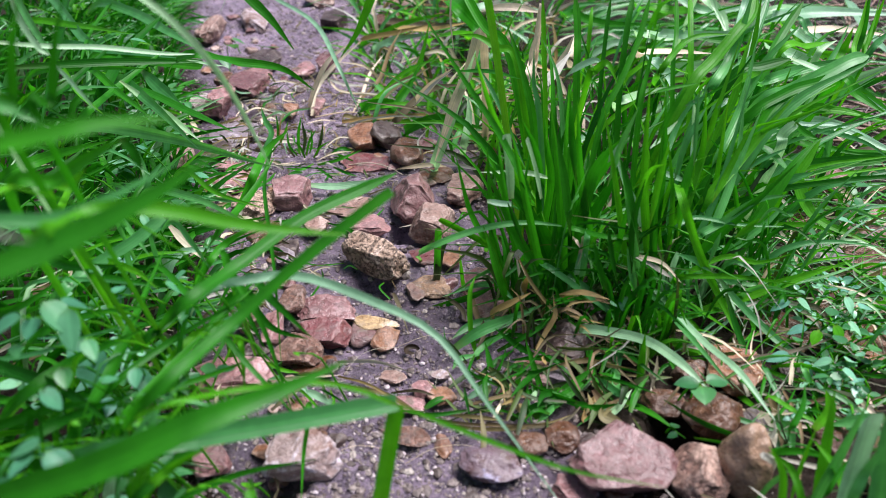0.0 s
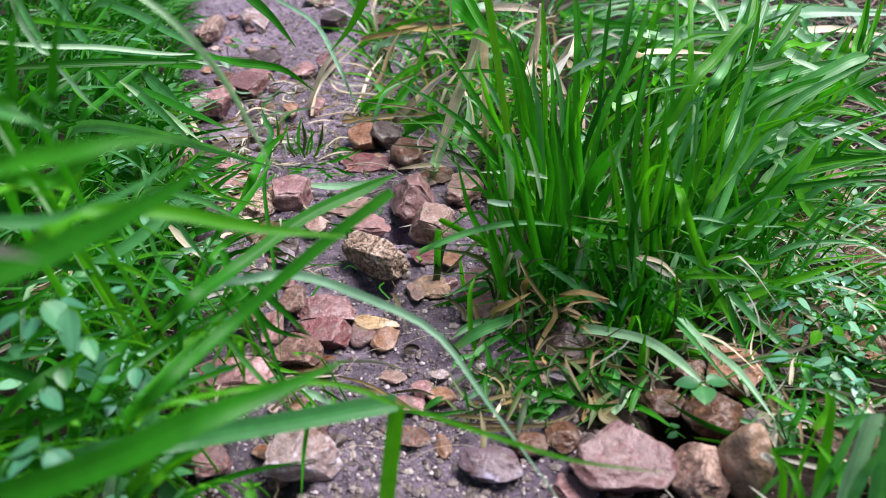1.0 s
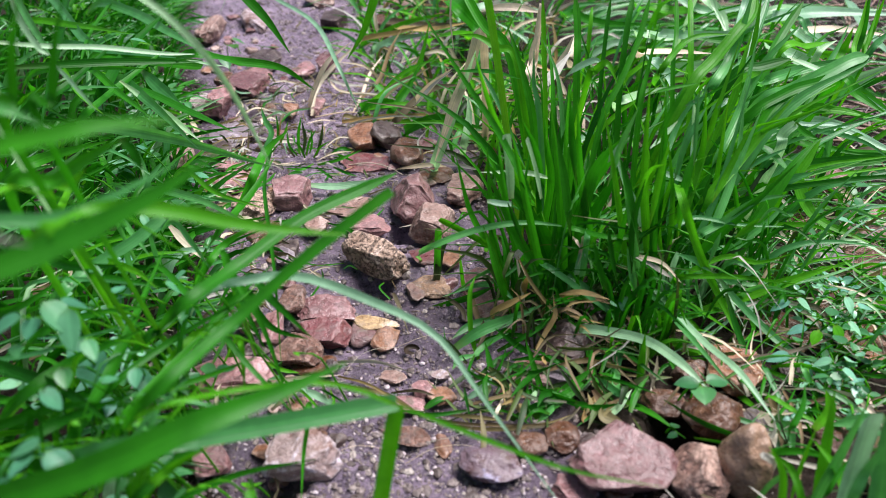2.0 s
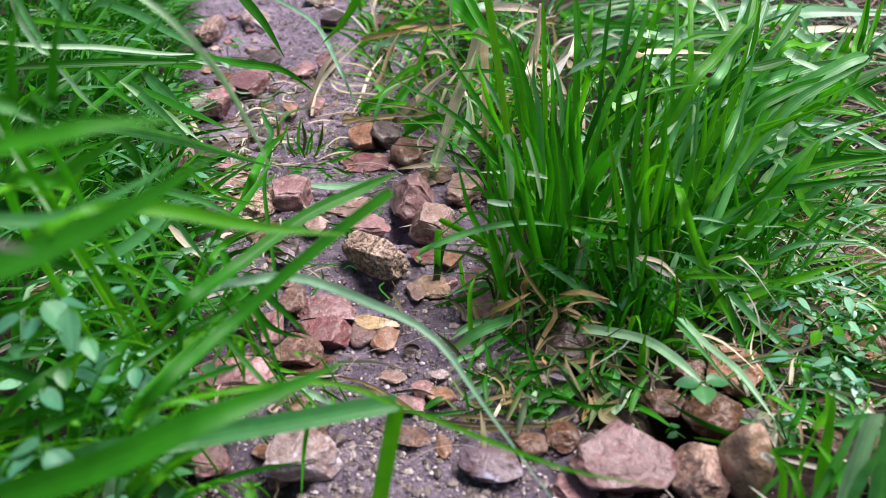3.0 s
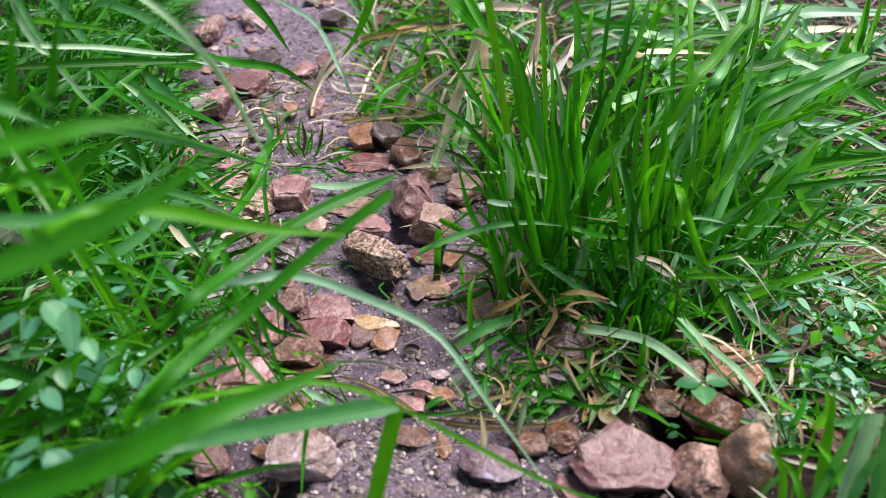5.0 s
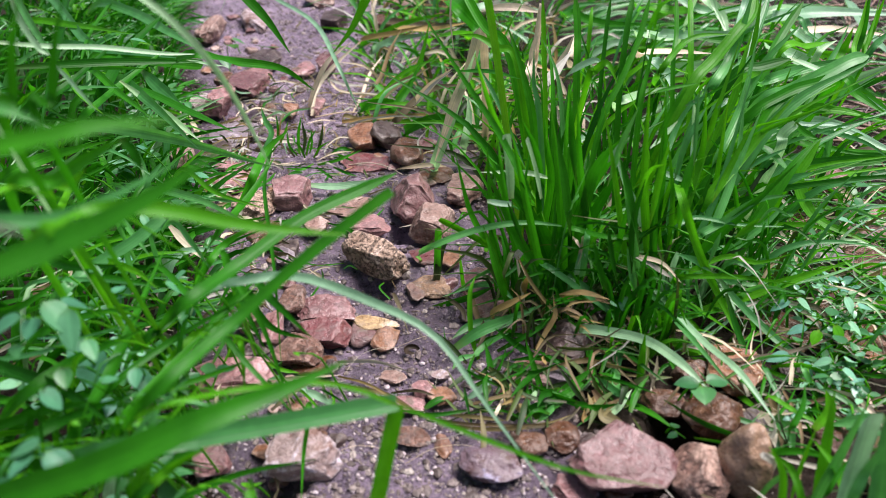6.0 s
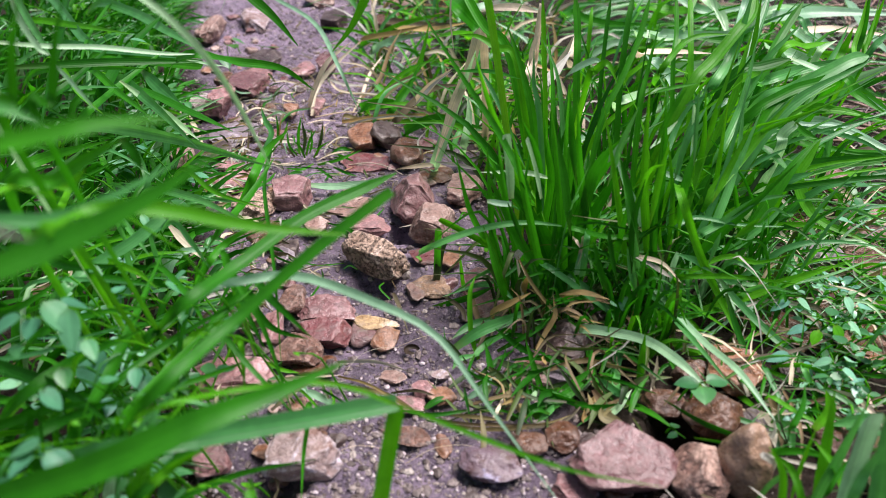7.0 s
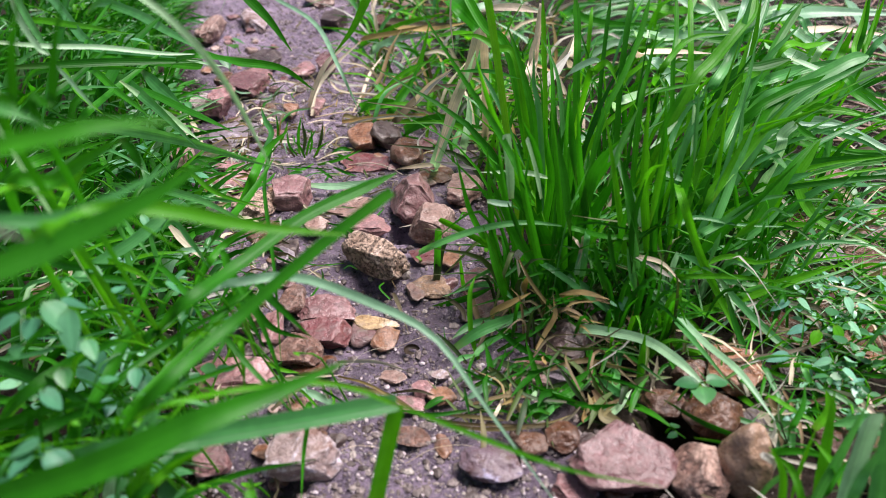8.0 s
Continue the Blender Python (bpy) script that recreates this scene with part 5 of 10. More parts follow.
blade(clump, [(0.0427, 0.36, -0.006), (0.0444, 0.3576, 0.007), (0.0465, 0.36, 0.0157)], 0.0032, "g", 0.05, twist=0.03)
blade(clump, [(0.0265, 0.3686, 0.004), (0.0335, 0.3576, 0.007), (0.0398, 0.3511, 0.004)], 0.0033, "p", -0.06, base=0.08, twist=-0.09)
blade(clump, [(0.0487, 0.3407, 0.004), (0.052, 0.3431, 0.007), (0.0546, 0.3511, 0.004)], 0.0029, "w", 0.09, base=0.08, twist=0.35)
blade(clump, [(0.0965, 0.337, 0.004), (0.0896, 0.327, 0.007), (0.1003, 0.3235, 0.004)], 0.0075, "b", 0.19, base=0.08, twist=-0.19)
blade(clump, [(0.107, 0.3765, 0.004), (0.1006, 0.3526, 0.007), (0.1026, 0.344, 0.004)], 0.0046, "p", -0.25, base=0.08, twist=0.03)
blade(clump, [(0.0793, 0.3192, 0.004), (0.088, 0.3361, 0.007), (0.1003, 0.35, 0.005)], 0.0037, "q", 0.36, base=0.08, twist=0.44)
# outer leaning blades
blade(clump, [(0.1858, 0.4948, -0.004), (0.1646, 0.44, 0.039), (0.1863, 0.43, 0.0257), (0.2172, 0.43, 0.0517), (0.2481, 0.43, 0.0568), (0.2834, 0.43, 0.0517)], 0.004, "p", 0.00, twist=0.00)
blade(clump, [(0.1686, 0.4762, -0.004), (0.1553, 0.44, 0.0279), (0.2014, 0.43, 0.0235), (0.2443, 0.43, 0.0292), (0.2861, 0.44, 0.0403)], 0.0035, "p", 0.42, twist=0.22)
blade(clump, [(0.1508, 0.42, 0.0011), (0.1849, 0.42, 0.0171), (0.2179, 0.42, 0.0325), (0.2469, 0.42, 0.0454)], 0.0068, "l", 0.14, twist=-0.27)
blade(clump, [(0.2982, 0.711, -0.004), (0.2299, 0.55, 0.0761), (0.2562, 0.53, 0.058), (0.2718, 0.51, 0.0301), (0.3073, 0.49, 0.0191)], 0.0113, "l", 0.17, twist=-0.05)
blade(clump, [(0.2168, 0.5441, -0.004), (0.1866, 0.47, 0.0471), (0.2141, 0.48, 0.0605), (0.2592, 0.5, 0.0737)], 0.0068, "l", -0.35, twist=-0.16)
blade(clump, [(0.201, 0.606, -0.004), (0.1389, 0.42, 0.1012), (0.1558, 0.41, 0.0602), (0.1747, 0.41, 0.0265), (0.1851, 0.3891, 0.007)], 0.005152, "l", -0.23, twist=0.32)
blade(clump, [(0.178, 0.5311, -0.004), (0.1436, 0.43, 0.0642), (0.156, 0.43, 0.0744), (0.1851, 0.43, 0.0691), (0.2171, 0.43, 0.0675)], 0.0028, "p", 0.11, twist=0.40)
blade(clump, [(0.2244, 0.5397, -0.004), (0.1906, 0.46, 0.0508), (0.2243, 0.46, 0.0516), (0.2471, 0.46, 0.0508), (0.265, 0.46, 0.0429)], 0.0036, "l", -0.27, twist=-0.16)
blade(clump, [(0.0731, 0.485, -0.004), (0.0631, 0.42, 0.0463), (0.0889, 0.41, 0.0308), (0.1166, 0.4, 0.0109)], 0.004, "p", 0.15, twist=0.47)
blade(clump, [(0.0891, 0.4094, -0.004), (0.0842, 0.388, 0.0202), (0.1147, 0.37, 0.0274), (0.1293, 0.345, 0.0325), (0.1434, 0.325, 0.0275)], 0.0057, "w", 0.00, taper=0.25, twist=0.00)
blade(clump, [(0.1469, 0.4516, -0.004), (0.1361, 0.42, 0.026), (0.1513, 0.37, 0.0266), (0.1626, 0.335, 0.0308), (0.1727, 0.305, 0.0241)], 0.004, "w", 0.00, taper=0.25, twist=0.00)
blade(clump, [(0.1423, 0.4483, -0.004), (0.1328, 0.42, 0.0238), (0.1463, 0.37, 0.0266), (0.1595, 0.33, 0.023)], 0.0035, "p", -0.19, twist=-0.10)
blade(clump, [(0.1306, 0.41, -0.0028), (0.1611, 0.3809, 0.007), (0.1921, 0.3686, 0.004), (0.2196, 0.3502, 0.007)], 0.0034, "l", -0.08, twist=-0.41)
blade(clump, [(0.0874, 0.4, 0.0118), (0.0888, 0.3782, 0.007), (0.0914, 0.3511, 0.004)], 0.004, "g", 0.48, twist=-0.26)
blade(clump, [(0.1176, 0.36, -0.006), (0.1157, 0.36, 0.0136), (0.115, 0.36, 0.0386)], 0.0047, "l", -0.11, twist=0.11)
blade(clump, [(0.1366, 0.4226, -0.004), (0.132, 0.41, 0.0132), (0.1375, 0.3836, 0.007), (0.1393, 0.361, 0.004)], 0.0055, "g", -0.25, twist=0.17)
blade(clump, [(0.1481, 0.4, -0.0018), (0.1608, 0.3677, 0.007), (0.1715, 0.3463, 0.004), (0.1797, 0.3248, 0.007)], 0.0046, "l", -0.28, twist=0.45)
blade(clump, [(0.1889, 0.5397, -0.004), (0.157, 0.45, 0.0566), (0.1842, 0.46, 0.0845), (0.2039, 0.48, 0.1267)], 0.005264, "p", -0.30, twist=0.45)
blade(clump, [(0.2019, 0.5227, -0.004), (0.1771, 0.46, 0.042), (0.1755, 0.46, 0.0926), (0.1733, 0.46, 0.142)], 0.00448, "l", -0.38, twist=0.44)
blade(clump, [(0.1801, 0.5397, -0.004), (0.1496, 0.45, 0.0566), (0.1633, 0.46, 0.1005), (0.1584, 0.46, 0.1492)], 0.00448, "l", 0.43, twist=-0.13)
blade(clump, [(0.2131, 0.606, -0.004), (0.1577, 0.45, 0.0856), (0.1524, 0.45, 0.1242), (0.1516, 0.45, 0.1529)], 0.003696, "l", -0.29, twist=-0.19)
blade(clump, [(0.1826, 0.4987, -0.004), (0.1606, 0.44, 0.0411), (0.1745, 0.45, 0.0816), (0.1888, 0.47, 0.1491)], 0.00448, "p", -0.11, twist=0.33)
blade(clump, [(0.1623, 0.4835, -0.004), (0.1472, 0.44, 0.0324), (0.1399, 0.43, 0.0883), (0.1299, 0.43, 0.1329)], 0.003696, "l", -0.13, twist=0.05)
blade(clump, [(0.1951, 0.4835, -0.004), (0.1769, 0.44, 0.0324), (0.2086, 0.45, 0.0566), (0.2271, 0.46, 0.0721)], 0.0047, "p", -0.40, twist=0.45)
blade(clump, [(0.2494, 0.606, -0.004), (0.205, 0.5, 0.0596), (0.221, 0.51, 0.0939), (0.2339, 0.52, 0.1388)], 0.006944, "l", -0.06, twist=-0.36)
blade(clump, [(0.2686, 0.6854, -0.004), (0.2109, 0.54, 0.0715), (0.2242, 0.55, 0.1242), (0.2522, 0.56, 0.1576)], 0.006496, "p", 0.18, twist=-0.12)
blade(clump, [(0.2819, 0.711, -0.004), (0.2134, 0.54, 0.0806), (0.2176, 0.55, 0.1366), (0.2195, 0.56, 0.1809)], 0.00504, "l", 0.11, twist=-0.28)
blade(clump, [(0.2832, 0.8138, -0.004), (0.1874, 0.54, 0.1111), (0.2048, 0.55, 0.1406), (0.2137, 0.56, 0.1809)], 0.007, "p", 0.20, twist=0.02)
blade(clump, [(0.2401, 0.8652, -0.004), (0.1439, 0.52, 0.1309), (0.1655, 0.53, 0.1549), (0.1988, 0.54, 0.1557)], 0.004032, "l", 0.04, twist=0.05)
blade(clump, [(0.3178, 0.8475, -0.004), (0.2056, 0.55, 0.1157), (0.2237, 0.55, 0.1263), (0.2482, 0.55, 0.1333)], 0.0077, "l", -0.47, twist=0.27)
blade(clump, [(0.3492, 0.8475, -0.004), (0.23, 0.56, 0.112), (0.2641, 0.56, 0.1248), (0.3088, 0.56, 0.1332)], 0.0072, "p", -0.15, twist=-0.18)
# far right grass, lying outwards
blade(lying, [(0.4033, 1.0321, -0.004), (0.3701, 0.95, 0.0309), (0.3834, 0.93, 0.0621), (0.4403, 0.9, 0.0717), (0.5001, 0.88, 0.0723)], 0.0142, "w", -0.41, twist=-0.48)
blade(lying, [(0.4095, 0.9857, -0.004), (0.3065, 0.74, 0.0841), (0.3256, 0.73, 0.0776), (0.368, 0.72, 0.0609), (0.426, 0.7, 0.0297)], 0.013, "w", -0.10, twist=-0.17)
blade(lying, [(0.3429, 0.7597, -0.004), (0.297, 0.66, 0.0463), (0.3207, 0.66, 0.051), (0.3507, 0.65, 0.053), (0.3931, 0.64, 0.0426)], 0.0088, "g", 0.46, twist=-0.08)
blade(lying, [(0.3037, 0.711, -0.004), (0.2725, 0.64, 0.0362), (0.3046, 0.63, 0.05), (0.3335, 0.62, 0.0512), (0.3811, 0.6, 0.0337)], 0.0148, "w", 0.09, twist=-0.14)
blade(lying, [(0.3044, 0.6519, -0.004), (0.2793, 0.6, 0.0296), (0.3117, 0.6, 0.0312), (0.3334, 0.59, 0.0385), (0.3672, 0.58, 0.0472)], 0.0134, "g", 0.13, twist=-0.46)
blade(lying, [(0.3317, 0.698, -0.004), (0.2936, 0.62, 0.0399), (0.3139, 0.61, 0.0383), (0.3423, 0.6, 0.0389), (0.3792, 0.6, 0.0399)], 0.0073, "g", 0.33, twist=-0.45)
blade(lying, [(0.3021, 0.6671, -0.004), (0.2708, 0.6, 0.0363), (0.2773, 0.6, 0.0589), (0.2817, 0.59, 0.0671), (0.2913, 0.58, 0.0628)], 0.0111, "g", -0.45, twist=-0.22)
blade(lying, [(0.4733, 0.9026, -0.004), (0.3921, 0.75, 0.0586), (0.3966, 0.75, 0.0918), (0.3938, 0.75, 0.1337)], 0.0084, "g", 0.49, twist=-0.05)
blade(lying, [(0.5076, 0.9426, -0.004), (0.3973, 0.74, 0.0732), (0.4003, 0.74, 0.1001), (0.4033, 0.74, 0.1312)], 0.0059, "l", 0.40, twist=0.07)
blade(lying, [(0.4469, 0.9026, -0.004), (0.3554, 0.72, 0.0691), (0.3669, 0.72, 0.0852), (0.3716, 0.72, 0.1061)], 0.0093, "l", -0.09, twist=0.11)
blade(lying, [(0.4659, 1.0823, -0.004), (0.3648, 0.85, 0.0735), (0.3853, 0.8, 0.0561), (0.424, 0.78, 0.0713)], 0.0091, "l", -0.45, twist=0.37)
blade(lying, [(0.4641, 1.0567, -0.004), (0.3591, 0.82, 0.0764), (0.3702, 0.8, 0.0708), (0.3855, 0.79, 0.0624)], 0.0103, "w", -0.12, twist=-0.47)
blade(lying, [(0.3685, 0.7977, -0.004), (0.3039, 0.66, 0.0594), (0.3362, 0.65, 0.071), (0.3781, 0.64, 0.0921)], 0.0119, "g", -0.41, twist=0.22)
blade(lying, [(0.3745, 0.7821, -0.004), (0.315, 0.66, 0.0542), (0.3438, 0.65, 0.0786), (0.3752, 0.64, 0.1018)], 0.0129, "w", -0.11, twist=-0.37)
blade(lying, [(0.2929, 0.606, -0.004), (0.2697, 0.56, 0.0283), (0.2822, 0.56, 0.0504), (0.2867, 0.56, 0.067)], 0.0078, "g", -0.37, twist=0.44)
blade(lying, [(0.4107, 1.0321, -0.004), (0.3174, 0.8, 0.0766), (0.2842, 0.8, 0.0708), (0.2318, 0.8, 0.0766)], 0.0116, "g", 0.21, twist=-0.42)
blade(lying, [(0.2507, 0.9426, -0.004), (0.1856, 0.7, 0.0865), (0.1974, 0.68, 0.0779), (0.1987, 0.66, 0.0698)], 0.0089, "w", -0.10, twist=-0.06)
blade(lying, [(0.2778, 1.0321, -0.004), (0.2093, 0.78, 0.0827), (0.2484, 0.78, 0.0815), (0.3033, 0.78, 0.0855)], 0.0087, "w", -0.36, twist=-0.07)
blade(lying, [(0.3903, 1.2277, -0.004), (0.2853, 0.9, 0.0904), (0.3043, 0.88, 0.0741), (0.3081, 0.85, 0.0552)], 0.0125, "w", -0.09, twist=-0.27)
blade(lying, [(0.3475, 1.2277, -0.004), (0.2681, 0.95, 0.0776), (0.3011, 0.9, 0.0717), (0.3857, 0.9, 0.0891)], 0.0099, "w", -0.11, twist=-0.01)
blade(lying, [(0.1731, 1.1368, -0.004), (0.1367, 0.9, 0.0717), (0.172, 0.88, 0.0648), (0.2233, 0.86, 0.0676)], 0.0098, "g", -0.21, twist=0.02)
blade(lying, [(0.0369, 1.1368, -0.004), (0.0307, 0.95, 0.0579), (0.0632, 0.94, 0.0672), (0.1137, 0.92, 0.0675)], 0.0118, "w", 0.28, twist=-0.50)
blade(lying, [(0.0612, 1.1425, -0.004), (0.0507, 0.95, 0.0592), (0.0698, 0.94, 0.0659), (0.0887, 0.93, 0.0673)], 0.0133, "s", -0.37, twist=0.01)
blade(lying, [(-0.1024, 0.9857, -0.004), (-0.0953, 0.92, 0.0267), (-0.045, 0.92, 0.0519), (0.0104, 0.92, 0.0649)], 0.0066, "l", -0.34, twist=-0.37)
blade(lying, [(-0.0726, 1.0875, -0.004), (-0.0652, 0.98, 0.0372), (-0.0165, 0.97, 0.0346), (0.0449, 0.96, 0.0416)], 0.0093, "y", -0.15, twist=0.11)
blade(lying, [(-0.0757, 0.7791, -0.004), (-0.0717, 0.74, 0.0208), (-0.0271, 0.74, 0.0255), (0.0117, 0.74, 0.0231)], 0.0056, "l", 0.24, twist=-0.25)
blade(lying, [(-0.0991, 0.73, 0.0107), (-0.0574, 0.73, 0.016), (0.0033, 0.73, 0.019)], 0.0049, "b", -0.12, twist=0.08)
blade(lying, [(-0.0688, 0.741, -0.004), (-0.0667, 0.72, 0.0138), (-0.0561, 0.74, 0.0366), (-0.0277, 0.77, 0.0429)], 0.0049, "p", 0.45, twist=-0.03)
blade(lying, [(-0.0174, 1.0084, -0.004), (-0.0146, 0.85, 0.0552), (0.0256, 0.78, 0.0827), (0.0639, 0.7, 0.0865)], 0.0087, "l", 0.43, twist=-0.43)
blade(lying, [(0.0134, 1.1961, -0.004), (0.0078, 0.7, 0.1366), (0.031, 0.66, 0.1239), (0.0543, 0.62, 0.1155)], 0.0137, "g", -0.20, twist=0.40)
blade(lying, [(0.034, 1.0321, -0.004), (0.0217, 0.66, 0.1192), (0.0383, 0.62, 0.1246), (0.0616, 0.58, 0.1222)], 0.009, "l", -0.13, twist=-0.10)
blade(lying, [(-0.0502, 0.7977, -0.004), (-0.049, 0.78, 0.012), (-0.0257, 0.8, 0.0412), (-0.0139, 0.82, 0.0822)], 0.0065, "l", 0.11, twist=-0.33)
blade(lying, [(-0.0789, 0.7821, -0.004), (-0.0754, 0.75, 0.0179), (-0.0484, 0.78, 0.0303), (-0.0083, 0.82, 0.0465)], 0.0065, "l", -0.42, twist=0.08)
blade(lying, [(-0.0355, 0.7244, -0.004), (-0.0342, 0.7, 0.0154), (-0.0021, 0.69, 0.031), (0.0383, 0.66, 0.0328)], 0.0094, "g", -0.27, twist=-0.11)
blade(lying, [(-0.0476, 0.7453, -0.004), (-0.0458, 0.72, 0.0155), (-0.0132, 0.74, 0.0394), (0.0197, 0.74, 0.0452)], 0.0074, "y", 0.02, twist=-0.21)
blade(lying, [(-0.0865, 0.9637, -0.004), (-0.0806, 0.9, 0.0265), (-0.0542, 0.9, 0.0396), (-0.0154, 0.9, 0.0462)], 0.0087, "w", -0.49, twist=-0.19)
blade(lying, [(-0.0848, 0.7821, -0.004), (-0.0811, 0.75, 0.0179), (-0.0527, 0.75, 0.0227), (-0.0245, 0.74, 0.0161)], 0.0088, "g", -0.39, twist=0.12)
blade(lying, [(-0.1139, 0.6, 0.0086), (-0.0877, 0.6, 0.0075), (-0.0493, 0.6, 0.0139)], 0.0064, "w", 0.17, twist=-0.36)
blade(lying, [(-0.041, 0.46, 0.0052), (-0.0434, 0.4505, 0.007), (-0.036, 0.4414, 0.004)], 0.0013, "g", 0.38, cut=True, twist=0.11)
blade(lying, [(-0.0738, 0.355, 0.0084), (-0.0536, 0.35, 0.0072), (-0.0305, 0.345, 0.0052), (-0.0075, 0.3226, 0.007)], 0.0022, "y", 0.05, twist=0.38)
blade(lying, [(-0.0076, 0.33, 0.0012), (0.0204, 0.3196, 0.007), (0.0674, 0.3227, 0.004)], 0.0018, "y", -0.31, twist=-0.24)
blade(lying, [(-0.0595, 0.34, 0.0012), (-0.0728, 0.345, 0.0052), (-0.0833, 0.35, 0.005)], 0.0044, "w", -0.08, twist=-0.44)
blade(near, [(-0.2044, 0.62, 0.007), (-0.1886, 0.5908, 0.007), (-0.1734, 0.5597, 0.004)], 0.0043, "s", -0.18, twist=0.40)
blade(near, [(-0.2037, 0.63, 0.0085), (-0.1872, 0.6009, 0.007), (-0.1805, 0.5864, 0.004)], 0.0033, "s", -0.19, twist=0.05)
blade(near, [(-0.2566, 0.75, 0.0119), (-0.2439, 0.73, 0.0054), (-0.2231, 0.6843, 0.004)], 0.0044, "s", 0.41, twist=-0.24)
blade(near, [(-0.2693, 0.77, 0.0099), (-0.2472, 0.7126, 0.007), (-0.2347, 0.6843, 0.004)], 0.0031, "s", 0.28, twist=0.08)
blade(near, [(-0.1732, 0.6647, -0.004), (-0.1583, 0.68, 0.0185), (-0.1642, 0.69, 0.0282), (-0.1692, 0.7, 0.0381)], 0.0053, "p", 0.21, twist=0.39)
# small tuft on the path
blade(lying, [(-0.133, 0.675, 0.0026), (-0.1313, 0.67, 0.0229), (-0.1261, 0.665, 0.0436)], 0.002852, "g", 0.00, twist=0.00)
blade(lying, [(-0.13, 0.675, 0.0014), (-0.1254, 0.67, 0.0201), (-0.1266, 0.668, 0.0375)], 0.003224, "q", 0.00, twist=0.00)
blade(lying, [(-0.126, 0.67, 0.0026), (-0.1216, 0.67, 0.0174), (-0.114, 0.668, 0.0304)], 0.00248, "g", 0.00, twist=0.00)
blade(lying, [(-0.1166, 0.67, 0.0026), (-0.1112, 0.67, 0.0185), (-0.1071, 0.666, 0.0378)], 0.002852, "q", 0.00, twist=0.00)
blade(lying, [(-0.1227, 0.67, 0.0049), (-0.1198, 0.67, 0.0145), (-0.1187, 0.668, 0.0293)], 0.00217, "g", 0.00, twist=0.00)
blade(lying, [(-0.1185, 0.665, 0.0027), (-0.112, 0.665, 0.0129), (-0.1015, 0.66, 0.0219)], 0.00217, "l", 0.00, twist=0.00)
blade(lying, [(-0.1343, 0.67, 0.0026), (-0.1406, 0.67, 0.0129), (-0.1407, 0.668, 0.0282)], 0.00217, "g", 0.00, twist=0.00)
blade(lying, [(-0.1365, 0.67, 0.0015), (-0.142, 0.67, 0.0089), (-0.1484, 0.668, 0.0138)], 0.002542, "y", 0.00, twist=0.00)
blade(lying, [(-0.1263, 0.665, 0.0027), (-0.1295, 0.665, 0.0129), (-0.134, 0.66, 0.0219)], 0.00217, "g", 0.00, twist=0.00)
blade(lying, [(-0.1514, 0.69, 0.0014), (-0.153, 0.69, 0.0164), (-0.1494, 0.69, 0.0299)], 0.00217, "b", 0.00, twist=0.00)
blade(lying, [(-0.1563, 0.69, 0.0049), (-0.1537, 0.69, 0.0198), (-0.1539, 0.69, 0.0366)], 0.00217, "g", 0.00, twist=0.00)
blade(lying, [(-0.1543, 0.69, 0.0037), (-0.1477, 0.69, 0.0164), (-0.1433, 0.69, 0.0282)], 0.00217, "l", 0.00, twist=0.00)
blade(lying, [(-0.1153, 0.66, 0.0023), (-0.0993, 0.66, 0.0096), (-0.0828, 0.66, 0.0119)], 0.0017, "s", 0.38, twist=-0.36)
blade(lying, [(-0.1098, 0.68, 0.006), (-0.0974, 0.69, 0.0118), (-0.0805, 0.69, 0.0106)], 0.0015, "s", 0.34, twist=-0.27)
blade(lying, [(-0.1614, 0.66, 0.004), (-0.1427, 0.6421, 0.007), (-0.1239, 0.65, 0.0054)], 0.00115, "s", -0.05, twist=-0.34)
blade(lying, [(-0.1057, 0.69, 0.0072), (-0.0935, 0.68, 0.006), (-0.0757, 0.68, 0.006)], 0.00175, "b", 0.29, twist=0.27)
blade(lying, [(-0.1129, 0.65, 0.0032), (-0.0953, 0.65, 0.0077), (-0.0735, 0.66, 0.013)], 0.00285, "g", -0.29, twist=0.23)
blade(lying, [(-0.098, 0.645, 0.0034), (-0.0848, 0.6265, 0.007), (-0.075, 0.6259, 0.004)], 0.00255, "d", -0.14, twist=0.44)
blade(lying, [(-0.1123, 0.64, 0.0058), (-0.1, 0.6221, 0.007), (-0.095, 0.6194, 0.004)], 0.00225, "d", -0.15, twist=-0.41)
blade(lying, [(-0.1163, 0.65, 0.0043), (-0.1237, 0.6331, 0.007), (-0.1403, 0.6414, 0.004)], 0.00255, "g", -0.12, twist=0.22)
blade(lying, [(-0.1812, 0.7, 0.0096), (-0.161, 0.69, 0.0106), (-0.139, 0.69, 0.0186)], 0.0018, "s", 0.39, twist=0.15)
blade(lying, [(-0.1291, 0.86, 0.0072), (-0.1083, 0.8428, 0.007), (-0.0839, 0.8474, 0.004)], 0.0035, "s", 0.15, twist=0.13)
blade(lying, [(-0.1262, 0.86, 0.0039), (-0.1127, 0.8256, 0.007), (-0.0878, 0.82, 0.004)], 0.0028, "s", 0.27, twist=0.19)
blade(lying, [(-0.1001, 0.7597, -0.004), (-0.0972, 0.74, 0.0131), (-0.0741, 0.73, 0.0113), (-0.0464, 0.73, 0.0143)], 0.0043, "b", -0.02, twist=-0.07)
blade(lying, [(-0.0849, 0.79, 0.0112), (-0.0676, 0.82, 0.0218), (-0.0583, 0.86, 0.0395), (-0.0461, 0.9, 0.0526)], 0.0049, "y", 0.40, twist=0.27)
